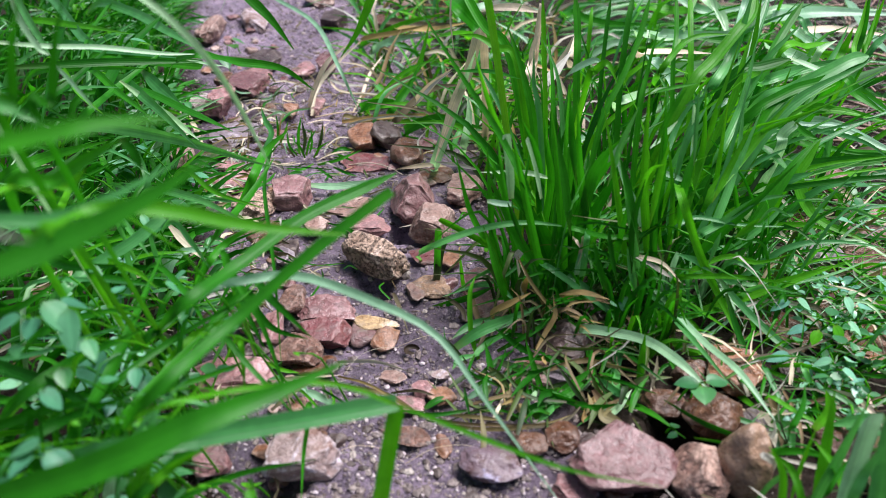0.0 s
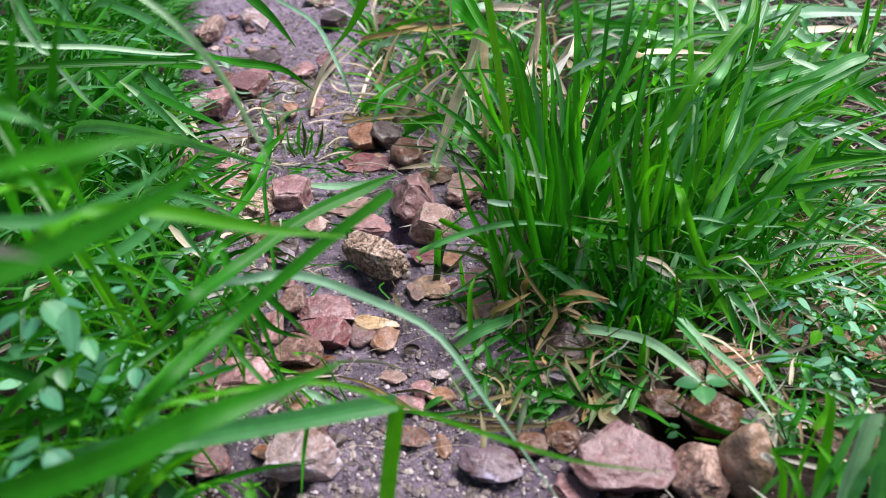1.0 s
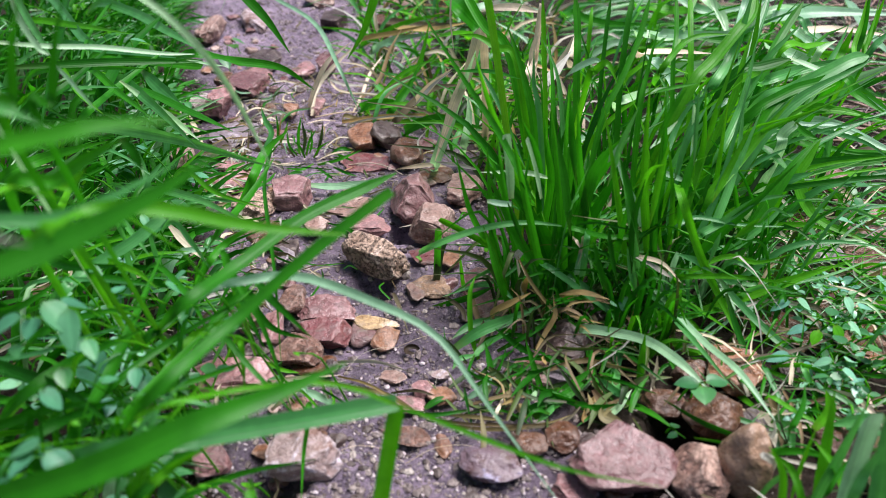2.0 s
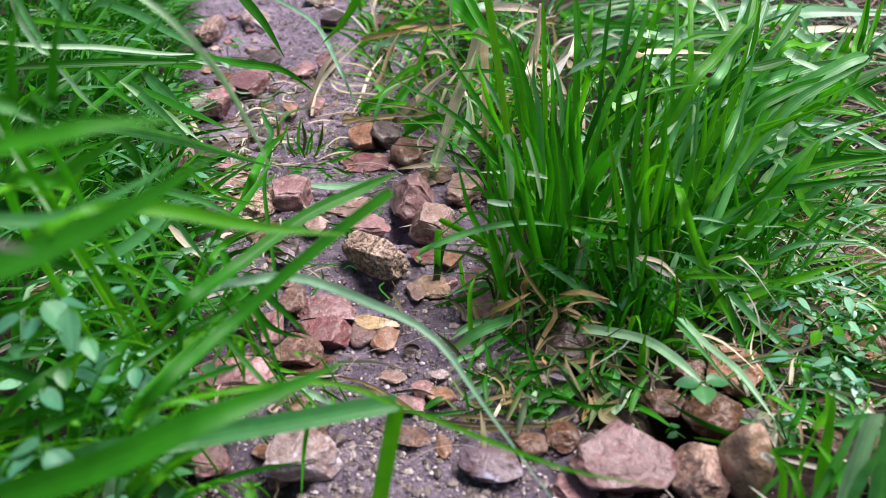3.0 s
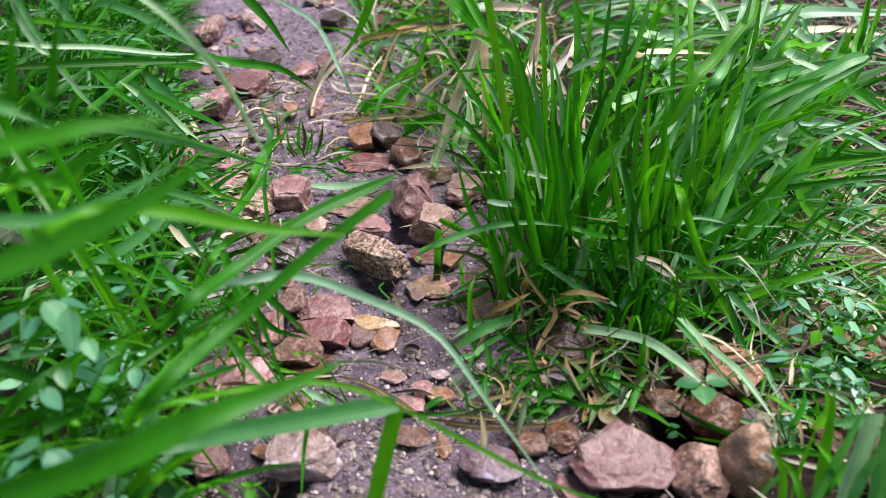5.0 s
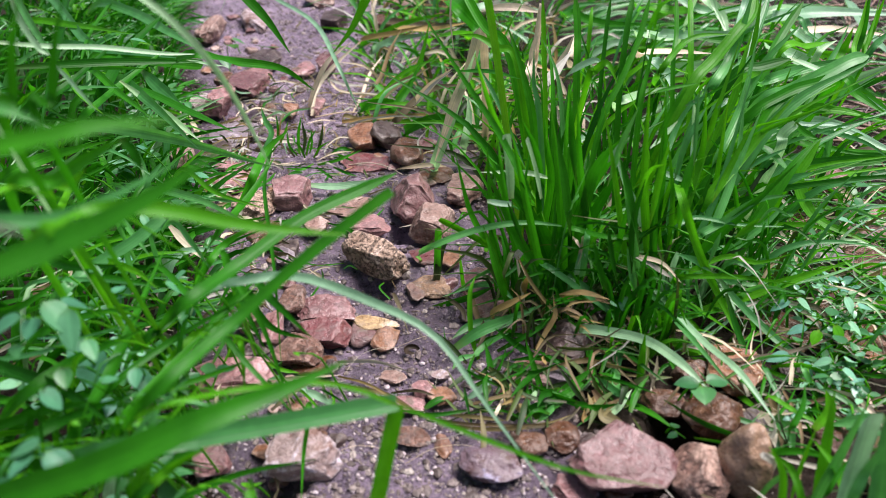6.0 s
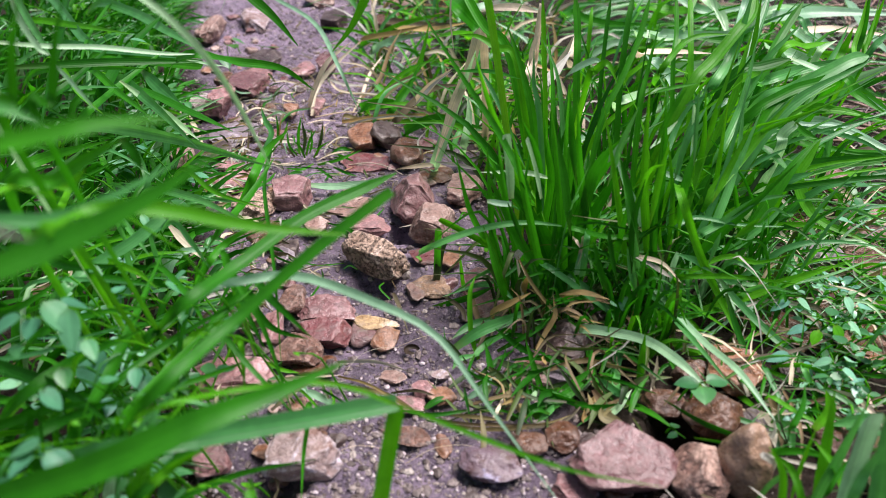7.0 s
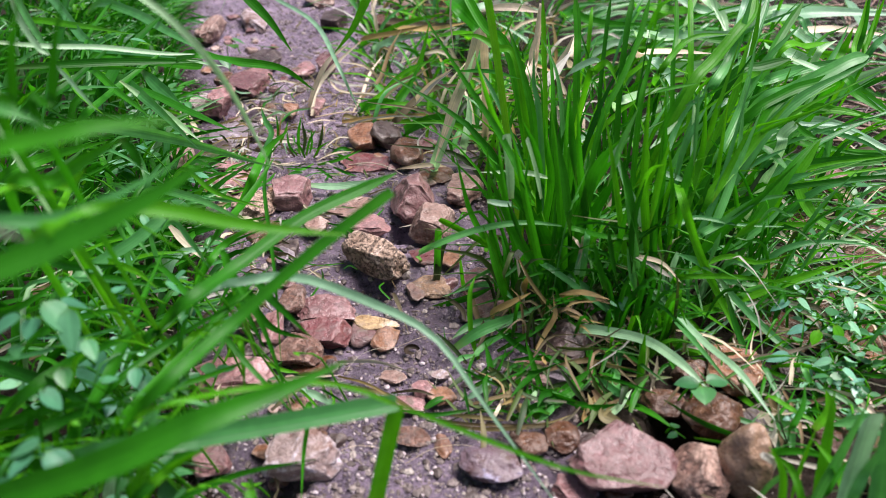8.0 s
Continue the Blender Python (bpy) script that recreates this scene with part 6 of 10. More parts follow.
blade(lying, [(-0.0633, 1.0567, -0.004), (-0.0549, 0.92, 0.0467), (-0.0154, 0.9, 0.0513), (0.0287, 0.88, 0.0648)], 0.0086, "b", 0.43, twist=-0.26)
blade(lying, [(-0.1043, 1.0084, -0.004), (-0.0949, 0.92, 0.0334), (-0.0539, 0.9, 0.0474), (-0.0087, 0.88, 0.0636)], 0.0058, "b", -0.24, twist=0.22)
blade(lying, [(-0.0694, 0.74, 0.0101), (-0.053, 0.76, 0.0319), (-0.0137, 0.78, 0.0482)], 0.0063, "b", -0.32, twist=0.28)
blade(lying, [(-0.0292, 0.7945, -0.004), (-0.0264, 0.72, 0.0346), (-0.0098, 0.7, 0.06), (0.0077, 0.66, 0.089)], 0.007, "s", -0.34, twist=-0.23)
blade(lying, [(-0.0747, 0.8475, -0.004), (-0.0703, 0.8, 0.0229), (-0.0542, 0.77, 0.0129), (-0.0471, 0.74, 0.0071)], 0.0052, "p", 0.44, twist=-0.13)
blade(lying, [(-0.0545, 0.767, -0.004), (-0.0524, 0.74, 0.0161), (-0.0361, 0.76, 0.0319), (-0.0221, 0.78, 0.054)], 0.0069, "g", -0.45, twist=-0.46)
blade(lying, [(-0.0923, 0.7382, -0.004), (-0.0897, 0.72, 0.0126), (-0.0504, 0.71, 0.0249), (0.0032, 0.7, 0.028)], 0.0018, "s", -0.40, twist=0.03)
blade(lying, [(-0.0204, 0.6731, -0.004), (-0.0197, 0.65, 0.0154), (-0.0223, 0.66, 0.0219), (-0.0122, 0.67, 0.0312)], 0.0014, "s", 0.10, twist=-0.28)
# foot of the clump
blade(clump, [(0.0073, 0.385, 0.0076), (0.0229, 0.39, 0.0169), (0.0409, 0.4, 0.018), (0.0629, 0.41, 0.0221)], 0.007, "p", -0.25, twist=-0.07)
blade(clump, [(0.0345, 0.485, -0.004), (0.0305, 0.43, 0.0398), (0.0364, 0.42, 0.0304), (0.0509, 0.41, 0.0185)], 0.0037, "p", -0.03, twist=0.23)
blade(clump, [(-0.0073, 0.44, -0.0021), (0.0155, 0.435, 0.0095), (0.0336, 0.43, 0.0221)], 0.0043, "g", -0.41, twist=-0.11)
blade(clump, [(0.0315, 0.405, 0.0142), (0.032, 0.405, 0.0205), (0.0421, 0.4, 0.0311), (0.0539, 0.4, 0.0387)], 0.0043, "b", 0.29, base=0.08, twist=-0.38)
blade(clump, [(0.0453, 0.41, 0.0593), (0.0541, 0.405, 0.0428), (0.0668, 0.4, 0.0272), (0.0748, 0.4, 0.018)], 0.0022, "b", -0.30, base=0.08, twist=-0.31)
blade(clump, [(0.068, 0.4, 0.0336), (0.0688, 0.395, 0.0244), (0.0621, 0.39, 0.0129), (0.056, 0.3809, 0.007)], 0.003, "b", 0.05, base=0.08, twist=0.32)
blade(clump, [(0.0713, 0.41, 0.0299), (0.086, 0.405, 0.0352), (0.1021, 0.4, 0.0336)], 0.0039, "b", 0.40, base=0.08, twist=-0.09)
blade(clump, [(0.098, 0.4, 0.0328), (0.0794, 0.4, 0.0302), (0.0769, 0.395, 0.027), (0.0881, 0.39, 0.0256), (0.0988, 0.39, 0.0221)], 0.002, "b", -0.24, base=0.08, twist=0.36)
blade(clump, [(0.0856, 0.4, 0.0118), (0.0875, 0.3836, 0.007), (0.0907, 0.3671, 0.004)], 0.0044, "g", -0.23, base=0.08, twist=-0.21)
blade(clump, [(0.1072, 0.4, 0.0064), (0.1057, 0.4, 0.0136), (0.1043, 0.4, 0.0198)], 0.0034, "g", -0.45, base=0.08, twist=-0.17)
blade(clump, [(0.0993, 0.358, 0.004), (0.1047, 0.372, 0.0078), (0.1063, 0.375, 0.0166)], 0.0065, "p", -0.45, cut=True, twist=0.05)
blade(clump, [(0.1257, 0.4, 0.0046), (0.122, 0.405, 0.0213), (0.1193, 0.41, 0.0394)], 0.0027, "w", 0.43, twist=0.04)
blade(clump, [(0.0886, 0.36, 0.0075), (0.0981, 0.3478, 0.007), (0.1062, 0.3426, 0.004)], 0.0044, "p", -0.28, base=0.08, twist=-0.09)
blade(clump, [(0.1147, 0.3895, 0.004), (0.1189, 0.4, 0.0154), (0.1193, 0.4, 0.0293)], 0.004, "b", 0.32, base=0.08, twist=-0.02)
blade(clump, [(0.0225, 0.385, -0.0032), (0.0174, 0.39, 0.0151), (0.0166, 0.4, 0.0379), (0.0202, 0.41, 0.0445)], 0.0033, "l", 0.26, twist=0.39)
blade(clump, [(0.0339, 0.39, 0.0009), (0.0476, 0.39, 0.0107), (0.0616, 0.395, 0.0174), (0.0706, 0.4, 0.0272)], 0.0033, "d", -0.05, twist=0.30)
blade(clump, [(0.0097, 0.3407, 0.004), (0.0215, 0.3478, 0.007), (0.0294, 0.36, 0.0058)], 0.0041, "w", -0.33, base=0.08, twist=0.30)
blade(clump, [(0.0265, 0.3686, 0.004), (0.0324, 0.3566, 0.007), (0.0381, 0.3502, 0.004)], 0.0071, "q", -0.27, base=0.08, twist=-0.00)
blade(clump, [(0.0265, 0.3686, 0.004), (0.033, 0.3556, 0.007), (0.0362, 0.3511, 0.004)], 0.0029, "s", 0.37, base=0.08, twist=0.09)
blade(clump, [(0.053, 0.42, 0.0238), (0.0513, 0.415, 0.0338), (0.0517, 0.41, 0.0436)], 0.0057, "b", -0.47, base=0.08, twist=-0.08)
blade(clump, [(0.0835, 0.41, 0.0702), (0.0836, 0.41, 0.0622), (0.0824, 0.41, 0.052)], 0.0025, "s", -0.21, base=0.08, twist=0.32)
blade(clump, [(0.0329, 0.375, 0.0052), (0.0491, 0.3651, 0.007), (0.0684, 0.3702, 0.004)], 0.0052, "q", 0.39, twist=0.39)
blade(clump, [(0.0374, 0.335, -0.005), (0.0561, 0.3361, 0.007), (0.0809, 0.3511, 0.004)], 0.0044, "d", 0.27, twist=0.14)
blade(clump, [(0.0503, 0.335, -0.0037), (0.0642, 0.3375, 0.007), (0.0887, 0.36, 0.0058)], 0.0062, "g", 0.25, twist=-0.34)
blade(clump, [(0.0794, 0.3302, 0.004), (0.0832, 0.3361, 0.007), (0.0838, 0.3487, 0.004)], 0.0031, "b", -0.38, base=0.08, twist=-0.04)
blade(clump, [(0.0933, 0.3661, 0.004), (0.0989, 0.3526, 0.007), (0.1072, 0.3511, 0.004)], 0.0048, "q", 0.40, base=0.08, twist=-0.36)
blade(clump, [(0.0244, 0.42, 0.0057), (0.0264, 0.4004, 0.007), (0.0195, 0.3845, 0.004)], 0.0031, "y", -0.46, twist=-0.11)
blade(clump, [(0.1051, 0.355, 0.0005), (0.1179, 0.3566, 0.007), (0.1354, 0.36, 0.0058)], 0.0038, "q", 0.28, twist=0.34)
blade(clump, [(-0.0015, 0.448, 0.004), (0.0116, 0.4276, 0.007), (0.0151, 0.4161, 0.004)], 0.0031, "y", -0.29, base=0.08, twist=-0.16)
blade(clump, [(0.0054, 0.3686, 0.004), (0.0106, 0.3755, 0.007), (0.023, 0.3829, 0.004)], 0.0033, "p", 0.05, base=0.08, twist=0.27)
blade(clump, [(0.002, 0.3511, 0.004), (0.012, 0.3586, 0.007), (0.0225, 0.3712, 0.004)], 0.0033, "q", 0.43, base=0.08, twist=0.05)
blade(clump, [(0.027, 0.3257, 0.004), (0.0303, 0.3302, 0.007), (0.0344, 0.344, 0.004)], 0.0022, "s", 0.28, base=0.08, twist=0.07)
blade(clump, [(0.0019, 0.3302, 0.004), (0.0175, 0.3257, 0.007), (0.0364, 0.3257, 0.004)], 0.0024, "b", -0.27, base=0.08, twist=0.00)
# back of the clump
blade(lying, [(-0.0071, 0.6496, -0.004), (-0.0066, 0.6, 0.0286), (0.0072, 0.6, 0.0711), (0.0243, 0.58, 0.1308)], 0.0086, "w", -0.21, twist=-0.30)
blade(lying, [(0.0191, 0.6854, -0.004), (0.0172, 0.62, 0.0347), (0.0219, 0.63, 0.0562), (0.021, 0.64, 0.0724)], 0.0064, "w", 0.04, twist=0.33)
blade(lying, [(0.0576, 1.154, -0.004), (0.0473, 0.95, 0.0619), (0.0698, 0.94, 0.0659), (0.0836, 0.93, 0.0647)], 0.0148, "s", 0.31, twist=0.44)
blade(lying, [(0.0917, 0.8475, -0.004), (0.0669, 0.62, 0.0897), (0.072, 0.62, 0.1109), (0.0734, 0.62, 0.1313)], 0.0071, "s", 0.27, twist=-0.24)
blade(lying, [(0.1137, 0.8475, -0.004), (0.0802, 0.6, 0.0972), (0.0912, 0.62, 0.1016), (0.1053, 0.64, 0.1113)], 0.0081, "s", 0.03, twist=-0.20)
blade(lying, [(0.1507, 0.9222, -0.004), (0.1075, 0.66, 0.095), (0.115, 0.68, 0.1082), (0.1185, 0.7, 0.122)], 0.0065, "s", 0.38, twist=0.48)
blade(lying, [(0.0574, 0.7977, -0.004), (0.0445, 0.62, 0.0752), (0.0609, 0.6, 0.0855), (0.076, 0.58, 0.0956)], 0.005, "b", 0.32, twist=0.34)
blade(lying, [(0.1816, 0.7899, -0.004), (0.1283, 0.56, 0.0967), (0.1481, 0.56, 0.1055), (0.1683, 0.56, 0.1099)], 0.0065, "w", 0.04, twist=0.34)
blade(lying, [(0.2556, 1.0321, -0.004), (0.1975, 0.8, 0.0766), (0.2237, 0.79, 0.0762), (0.2594, 0.78, 0.0827)], 0.0101, "w", 0.21, twist=-0.39)
blade(lying, [(0.2392, 0.9531, -0.004), (0.1802, 0.72, 0.0825), (0.2112, 0.72, 0.0841), (0.2444, 0.71, 0.0858)], 0.0082, "s", 0.48, twist=-0.29)
blade(lying, [(0.2833, 1.1658, -0.004), (0.2302, 0.95, 0.0645), (0.269, 0.92, 0.0662), (0.3192, 0.9, 0.0767)], 0.0145, "l", 0.39, twist=-0.14)
# broad blades right of the clump
blade(clump, [(0.2026, 0.5575, -0.004), (0.1629, 0.45, 0.0651), (0.1953, 0.47, 0.0998), (0.2267, 0.49, 0.1296)], 0.007, "l", -0.14, twist=-0.31)
blade(clump, [(0.2701, 0.6731, -0.004), (0.2, 0.5, 0.0857), (0.2331, 0.52, 0.1085), (0.2776, 0.54, 0.1195)], 0.007056, "l", -0.19, twist=-0.04)
blade(lying, [(0.4213, 0.9594, -0.004), (0.3064, 0.7, 0.0907), (0.3255, 0.68, 0.0841), (0.3429, 0.66, 0.08)], 0.01, "w", -0.25, twist=0.03)
blade(lying, [(0.4418, 0.8617, -0.004), (0.3373, 0.66, 0.079), (0.3558, 0.64, 0.0714), (0.3843, 0.62, 0.0553)], 0.0128, "g", 0.03, twist=-0.22)
blade(lying, [(0.3434, 0.7453, -0.004), (0.2756, 0.6, 0.0663), (0.2871, 0.6, 0.0755), (0.318, 0.59, 0.0786), (0.3604, 0.58, 0.0695)], 0.009, "l", 0.24, twist=0.26)
blade(clump, [(0.2231, 0.48, 0.0648), (0.2321, 0.48, 0.0743), (0.2476, 0.48, 0.0806)], 0.0058, "p", -0.27, base=0.08, twist=0.43)
blade(clump, [(0.1996, 0.5145, -0.004), (0.1701, 0.44, 0.0498), (0.1863, 0.46, 0.0926), (0.1861, 0.47, 0.1455)], 0.006496, "p", -0.46, twist=-0.27)
blade(clump, [(0.1803, 0.5227, -0.004), (0.1546, 0.45, 0.048), (0.1695, 0.47, 0.1116), (0.1846, 0.49, 0.1674)], 0.004816, "l", -0.18, twist=-0.42)
blade(clump, [(0.1756, 0.5397, -0.004), (0.1427, 0.44, 0.0625), (0.1481, 0.45, 0.1167), (0.1612, 0.46, 0.1562)], 0.004032, "p", -0.37, twist=-0.05)
blade(clump, [(0.1817, 0.606, -0.004), (0.1345, 0.45, 0.0856), (0.1453, 0.46, 0.1236), (0.1625, 0.47, 0.1455)], 0.004032, "p", -0.38, twist=0.00)
blade(clump, [(0.2392, 0.6382, -0.004), (0.1793, 0.48, 0.0827), (0.1974, 0.5, 0.1186), (0.2071, 0.52, 0.158)], 0.006048, "p", -0.32, twist=0.24)
blade(clump, [(0.1499, 0.44, 0.1168), (0.1484, 0.44, 0.1339), (0.1459, 0.44, 0.147)], 0.0027, "w", 0.34, base=0.08, twist=0.30)
blade(clump, [(0.1583, 0.44, 0.1212), (0.1594, 0.44, 0.1339), (0.1597, 0.44, 0.147)], 0.003584, "l", -0.00, base=0.08, twist=-0.44)
blade(clump, [(0.2758, 0.6272, -0.004), (0.2191, 0.5, 0.0684), (0.233, 0.5, 0.0941), (0.2396, 0.5, 0.1146)], 0.004816, "p", 0.06, twist=-0.44)
blade(clump, [(0.1933, 0.5227, -0.004), (0.1584, 0.43, 0.0601), (0.1725, 0.43, 0.0704), (0.192, 0.43, 0.0863), (0.2118, 0.43, 0.0902)], 0.004928, "p", -0.25, twist=-0.19)
blade(clump, [(0.1611, 0.4619, -0.004), (0.146, 0.42, 0.0325), (0.1748, 0.42, 0.0517), (0.1968, 0.42, 0.0475), (0.2166, 0.42, 0.0538)], 0.0034, "l", -0.14, twist=-0.49)
blade(clump, [(0.1665, 0.4675, -0.004), (0.1455, 0.41, 0.0428), (0.1803, 0.41, 0.0436), (0.2237, 0.41, 0.0373)], 0.0034, "l", -0.29, twist=-0.47)
blade(lying, [(0.3297, 0.6382, -0.004), (0.3089, 0.6, 0.0234), (0.3264, 0.57, 0.0154), (0.3418, 0.5488, 0.004)], 0.0046, "s", -0.39, twist=0.08)
blade(lying, [(0.2973, 0.5227, -0.004), (0.2833, 0.5, 0.0178), (0.3036, 0.52, 0.0206), (0.3392, 0.55, 0.0335)], 0.0028, "s", -0.37, twist=0.47)
blade(lying, [(0.1931, 0.62, 0.0108), (0.228, 0.62, 0.0337), (0.2676, 0.62, 0.0389)], 0.0118, "w", 0.33, twist=-0.32)
blade(lying, [(0.2394, 0.7597, -0.004), (0.2199, 0.7, 0.0297), (0.2597, 0.7, 0.0425), (0.3052, 0.7, 0.0381)], 0.0117, "w", 0.35, twist=0.17)
blade(lying, [(0.185, 0.56, 0.0002), (0.2183, 0.56, 0.0172), (0.2498, 0.55, 0.0326)], 0.0091, "w", -0.48, twist=-0.29)
blade(lying, [(0.2005, 0.53, -0.0055), (0.2277, 0.54, 0.0065), (0.2536, 0.54, 0.009)], 0.0079, "s", 0.11, twist=-0.39)
blade(lying, [(0.2508, 0.8836, -0.004), (0.2207, 0.78, 0.0423), (0.2652, 0.78, 0.0494), (0.3136, 0.77, 0.047)], 0.0127, "w", -0.45, twist=0.48)
blade(lying, [(0.2127, 0.6, 0.0075), (0.2383, 0.6, 0.0234), (0.2676, 0.6, 0.0181)], 0.0084, "s", -0.00, twist=-0.14)
blade(lying, [(0.4405, 1.0982, -0.004), (0.344, 0.86, 0.0743), (0.4029, 0.86, 0.0815), (0.4944, 0.86, 0.0791)], 0.015, "w", 0.19, twist=-0.16)
blade(lying, [(0.4551, 1.0321, -0.004), (0.3605, 0.82, 0.0705), (0.406, 0.82, 0.0752), (0.4612, 0.8, 0.0731)], 0.0091, "s", 0.28, twist=0.00)
blade(lying, [(0.5993, 1.1961, -0.004), (0.4896, 0.98, 0.0632), (0.4747, 0.88, 0.0522), (0.469, 0.8, 0.0472)], 0.0113, "w", -0.16, twist=-0.44)
blade(lying, [(0.5017, 1.1368, -0.004), (0.396, 0.9, 0.0717), (0.3932, 0.84, 0.0644), (0.4084, 0.8, 0.0561)], 0.0107, "w", -0.12, twist=-0.40)
# near edge on the right
blade(corner, [(0.1965, 0.2642, -0.004), (0.1851, 0.25, 0.0203), (0.183, 0.25, 0.0519), (0.1786, 0.245, 0.0855)], 0.0112, "w", -0.15, cut=True, twist=0.07)
blade(corner, [(0.2126, 0.2642, -0.004), (0.1923, 0.24, 0.0323), (0.1865, 0.24, 0.0626), (0.1781, 0.235, 0.0951)], 0.0081, "p", 0.11, cut=True, twist=-0.35)
blade(corner, [(0.1661, 0.26, 0.0104), (0.1652, 0.26, 0.0375), (0.1664, 0.26, 0.0643)], 0.0038, "l", -0.49, twist=0.33)
blade(corner, [(0.1735, 0.3024, -0.004), (0.16, 0.28, 0.0268), (0.176, 0.275, 0.0328), (0.1973, 0.27, 0.0289)], 0.0037, "g", -0.24, twist=0.00)
blade(corner, [(0.1784, 0.26, 0.0104), (0.1809, 0.27, 0.038), (0.182, 0.28, 0.068)], 0.0048, "l", 0.34, twist=-0.23)
blade(corner, [(0.1846, 0.2694, -0.004), (0.1774, 0.26, 0.0144), (0.1819, 0.26, 0.0485), (0.1852, 0.26, 0.0779)], 0.0046, "p", 0.26, twist=0.13)
blade(corner, [(0.1653, 0.2625, -0.004), (0.1567, 0.25, 0.0184), (0.1521, 0.25, 0.0447), (0.1424, 0.25, 0.0624)], 0.004, "l", 0.02, twist=-0.20)
blade(corner, [(0.1542, 0.27, -0.0015), (0.1591, 0.27, 0.0148), (0.1674, 0.27, 0.0266)], 0.0037, "p", -0.34, twist=0.32)
blade(corner, [(0.1889, 0.3469, -0.004), (0.1735, 0.32, 0.028), (0.1855, 0.31, 0.0253), (0.1997, 0.3, 0.023)], 0.003, "l", 0.42, twist=-0.32)
blade(corner, [(0.218, 0.3717, -0.004), (0.2045, 0.35, 0.0221), (0.2089, 0.34, 0.014), (0.2164, 0.33, 0.0063)], 0.0029, "p", -0.27, twist=0.02)
blade(corner, [(0.2, 0.2659, -0.004), (0.1647, 0.22, 0.058), (0.1663, 0.22, 0.0809), (0.1721, 0.22, 0.1022)], 0.005, "p", -0.01, twist=-0.41)
blade(corner, [(0.174, 0.2953, -0.004), (0.1584, 0.27, 0.0305), (0.1518, 0.27, 0.0362), (0.1634, 0.27, 0.0324)], 0.003, "s", 0.26, twist=-0.44)
blade(corner, [(0.1735, 0.325, 0.0102), (0.1788, 0.32, 0.0066), (0.1774, 0.3058, 0.004)], 0.0069, "s", 0.02, twist=-0.01)
blade(corner, [(0.1803, 0.32, 0.0137), (0.1859, 0.315, 0.0082), (0.1862, 0.3026, 0.004)], 0.0075, "p", -0.38, twist=-0.16)
blade(corner, [(0.1823, 0.335, 0.0143), (0.1846, 0.3226, 0.007), (0.1802, 0.3026, 0.004)], 0.0042, "y", -0.35, twist=0.25)
blade(corner, [(0.1947, 0.3717, -0.004), (0.1878, 0.36, 0.0136), (0.19, 0.345, 0.0095), (0.1925, 0.328, 0.004)], 0.0033, "p", 0.03, twist=0.37)
blade(corner, [(0.2, 0.2659, -0.004), (0.1872, 0.25, 0.0223), (0.1822, 0.26, 0.0375), (0.1737, 0.27, 0.0455)], 0.0047, "l", -0.17, twist=0.23)
blade(corner, [(0.179, 0.2694, -0.004), (0.1654, 0.25, 0.0261), (0.1612, 0.26, 0.0375), (0.1512, 0.265, 0.0433)], 0.0035, "l", 0.26, twist=0.04)
blade(corner, [(0.2259, 0.3, 0.0309), (0.2126, 0.3, 0.029), (0.1989, 0.3, 0.0262)], 0.0065, "p", 0.04, twist=0.15)
blade(corner, [(0.192, 0.3198, -0.004), (0.1793, 0.3, 0.023), (0.1875, 0.31, 0.0293), (0.1912, 0.32, 0.036)], 0.0046, "g", -0.34, twist=-0.33)
blade(corner, [(0.191, 0.3, 0.023), (0.1992, 0.305, 0.0309), (0.1969, 0.31, 0.041)], 0.0059, "l", 0.10, twist=-0.10)
blade(corner, [(0.1917, 0.2729, -0.004), (0.1748, 0.25, 0.0299), (0.1864, 0.26, 0.0412), (0.2027, 0.265, 0.0469)], 0.0029, "g", -0.29, twist=0.29)


# blades of the clump that can be told apart, some highlights laid on as w scraps
blade(clump, [(0.0724, 0.4894, -0.004), (0.0701, 0.48, 0.0252), (0.0672, 0.4867, 0.1082), (0.064, 0.4933, 0.1555), (0.0612, 0.5, 0.1924)], 0.0033, "l", -0.11, twist=-0.28, taper=0.1)
blade(clump, [(0.0763, 0.4842, -0.004), (0.0683, 0.47, 0.0359), (0.0584, 0.4767, 0.1145), (0.05, 0.4833, 0.1479), (0.0396, 0.49, 0.1762)], 0.0051, "g", 0.09, twist=-0.34)
blade(clump, [(0.0764, 0.4892, -0.004), (0.0697, 0.47, 0.0449), (0.0612, 0.4733, 0.1218), (0.0567, 0.4767, 0.143), (0.0558, 0.48, 0.1635)], 0.0036, "p", 0.02, twist=-0.11)
blade(clump, [(0.0919, 0.4779, -0.004), (0.084, 0.46, 0.042), (0.0741, 0.4633, 0.1241), (0.0688, 0.4667, 0.1538), (0.0593, 0.47, 0.1736)], 0.0032, "p", -0.27, twist=0.01)
blade(clump, [(0.0994, 0.5093, -0.004), (0.0946, 0.5, 0.0274), (0.0886, 0.51, 0.1345), (0.0883, 0.52, 0.1618), (0.0862, 0.53, 0.1848)], 0.0053, "g", -0.28, twist=-0.05, taper=0.1)
blade(clump, [(0.1219, 0.5157, -0.004), (0.1161, 0.51, 0.0215), (0.1088, 0.5233, 0.105), (0.1104, 0.5367, 0.1489), (0.1139, 0.55, 0.1797)], 0.0032, "d", -0.26, twist=-0.33, taper=0.1)
blade(clump, [(0.1245, 0.5125, -0.004), (0.1222, 0.5, 0.0368), (0.1193, 0.5133, 0.1173), (0.1221, 0.5267, 0.1635), (0.1269, 0.54, 0.1822)], 0.0038, "g", -0.05, twist=0.26, taper=0.1)
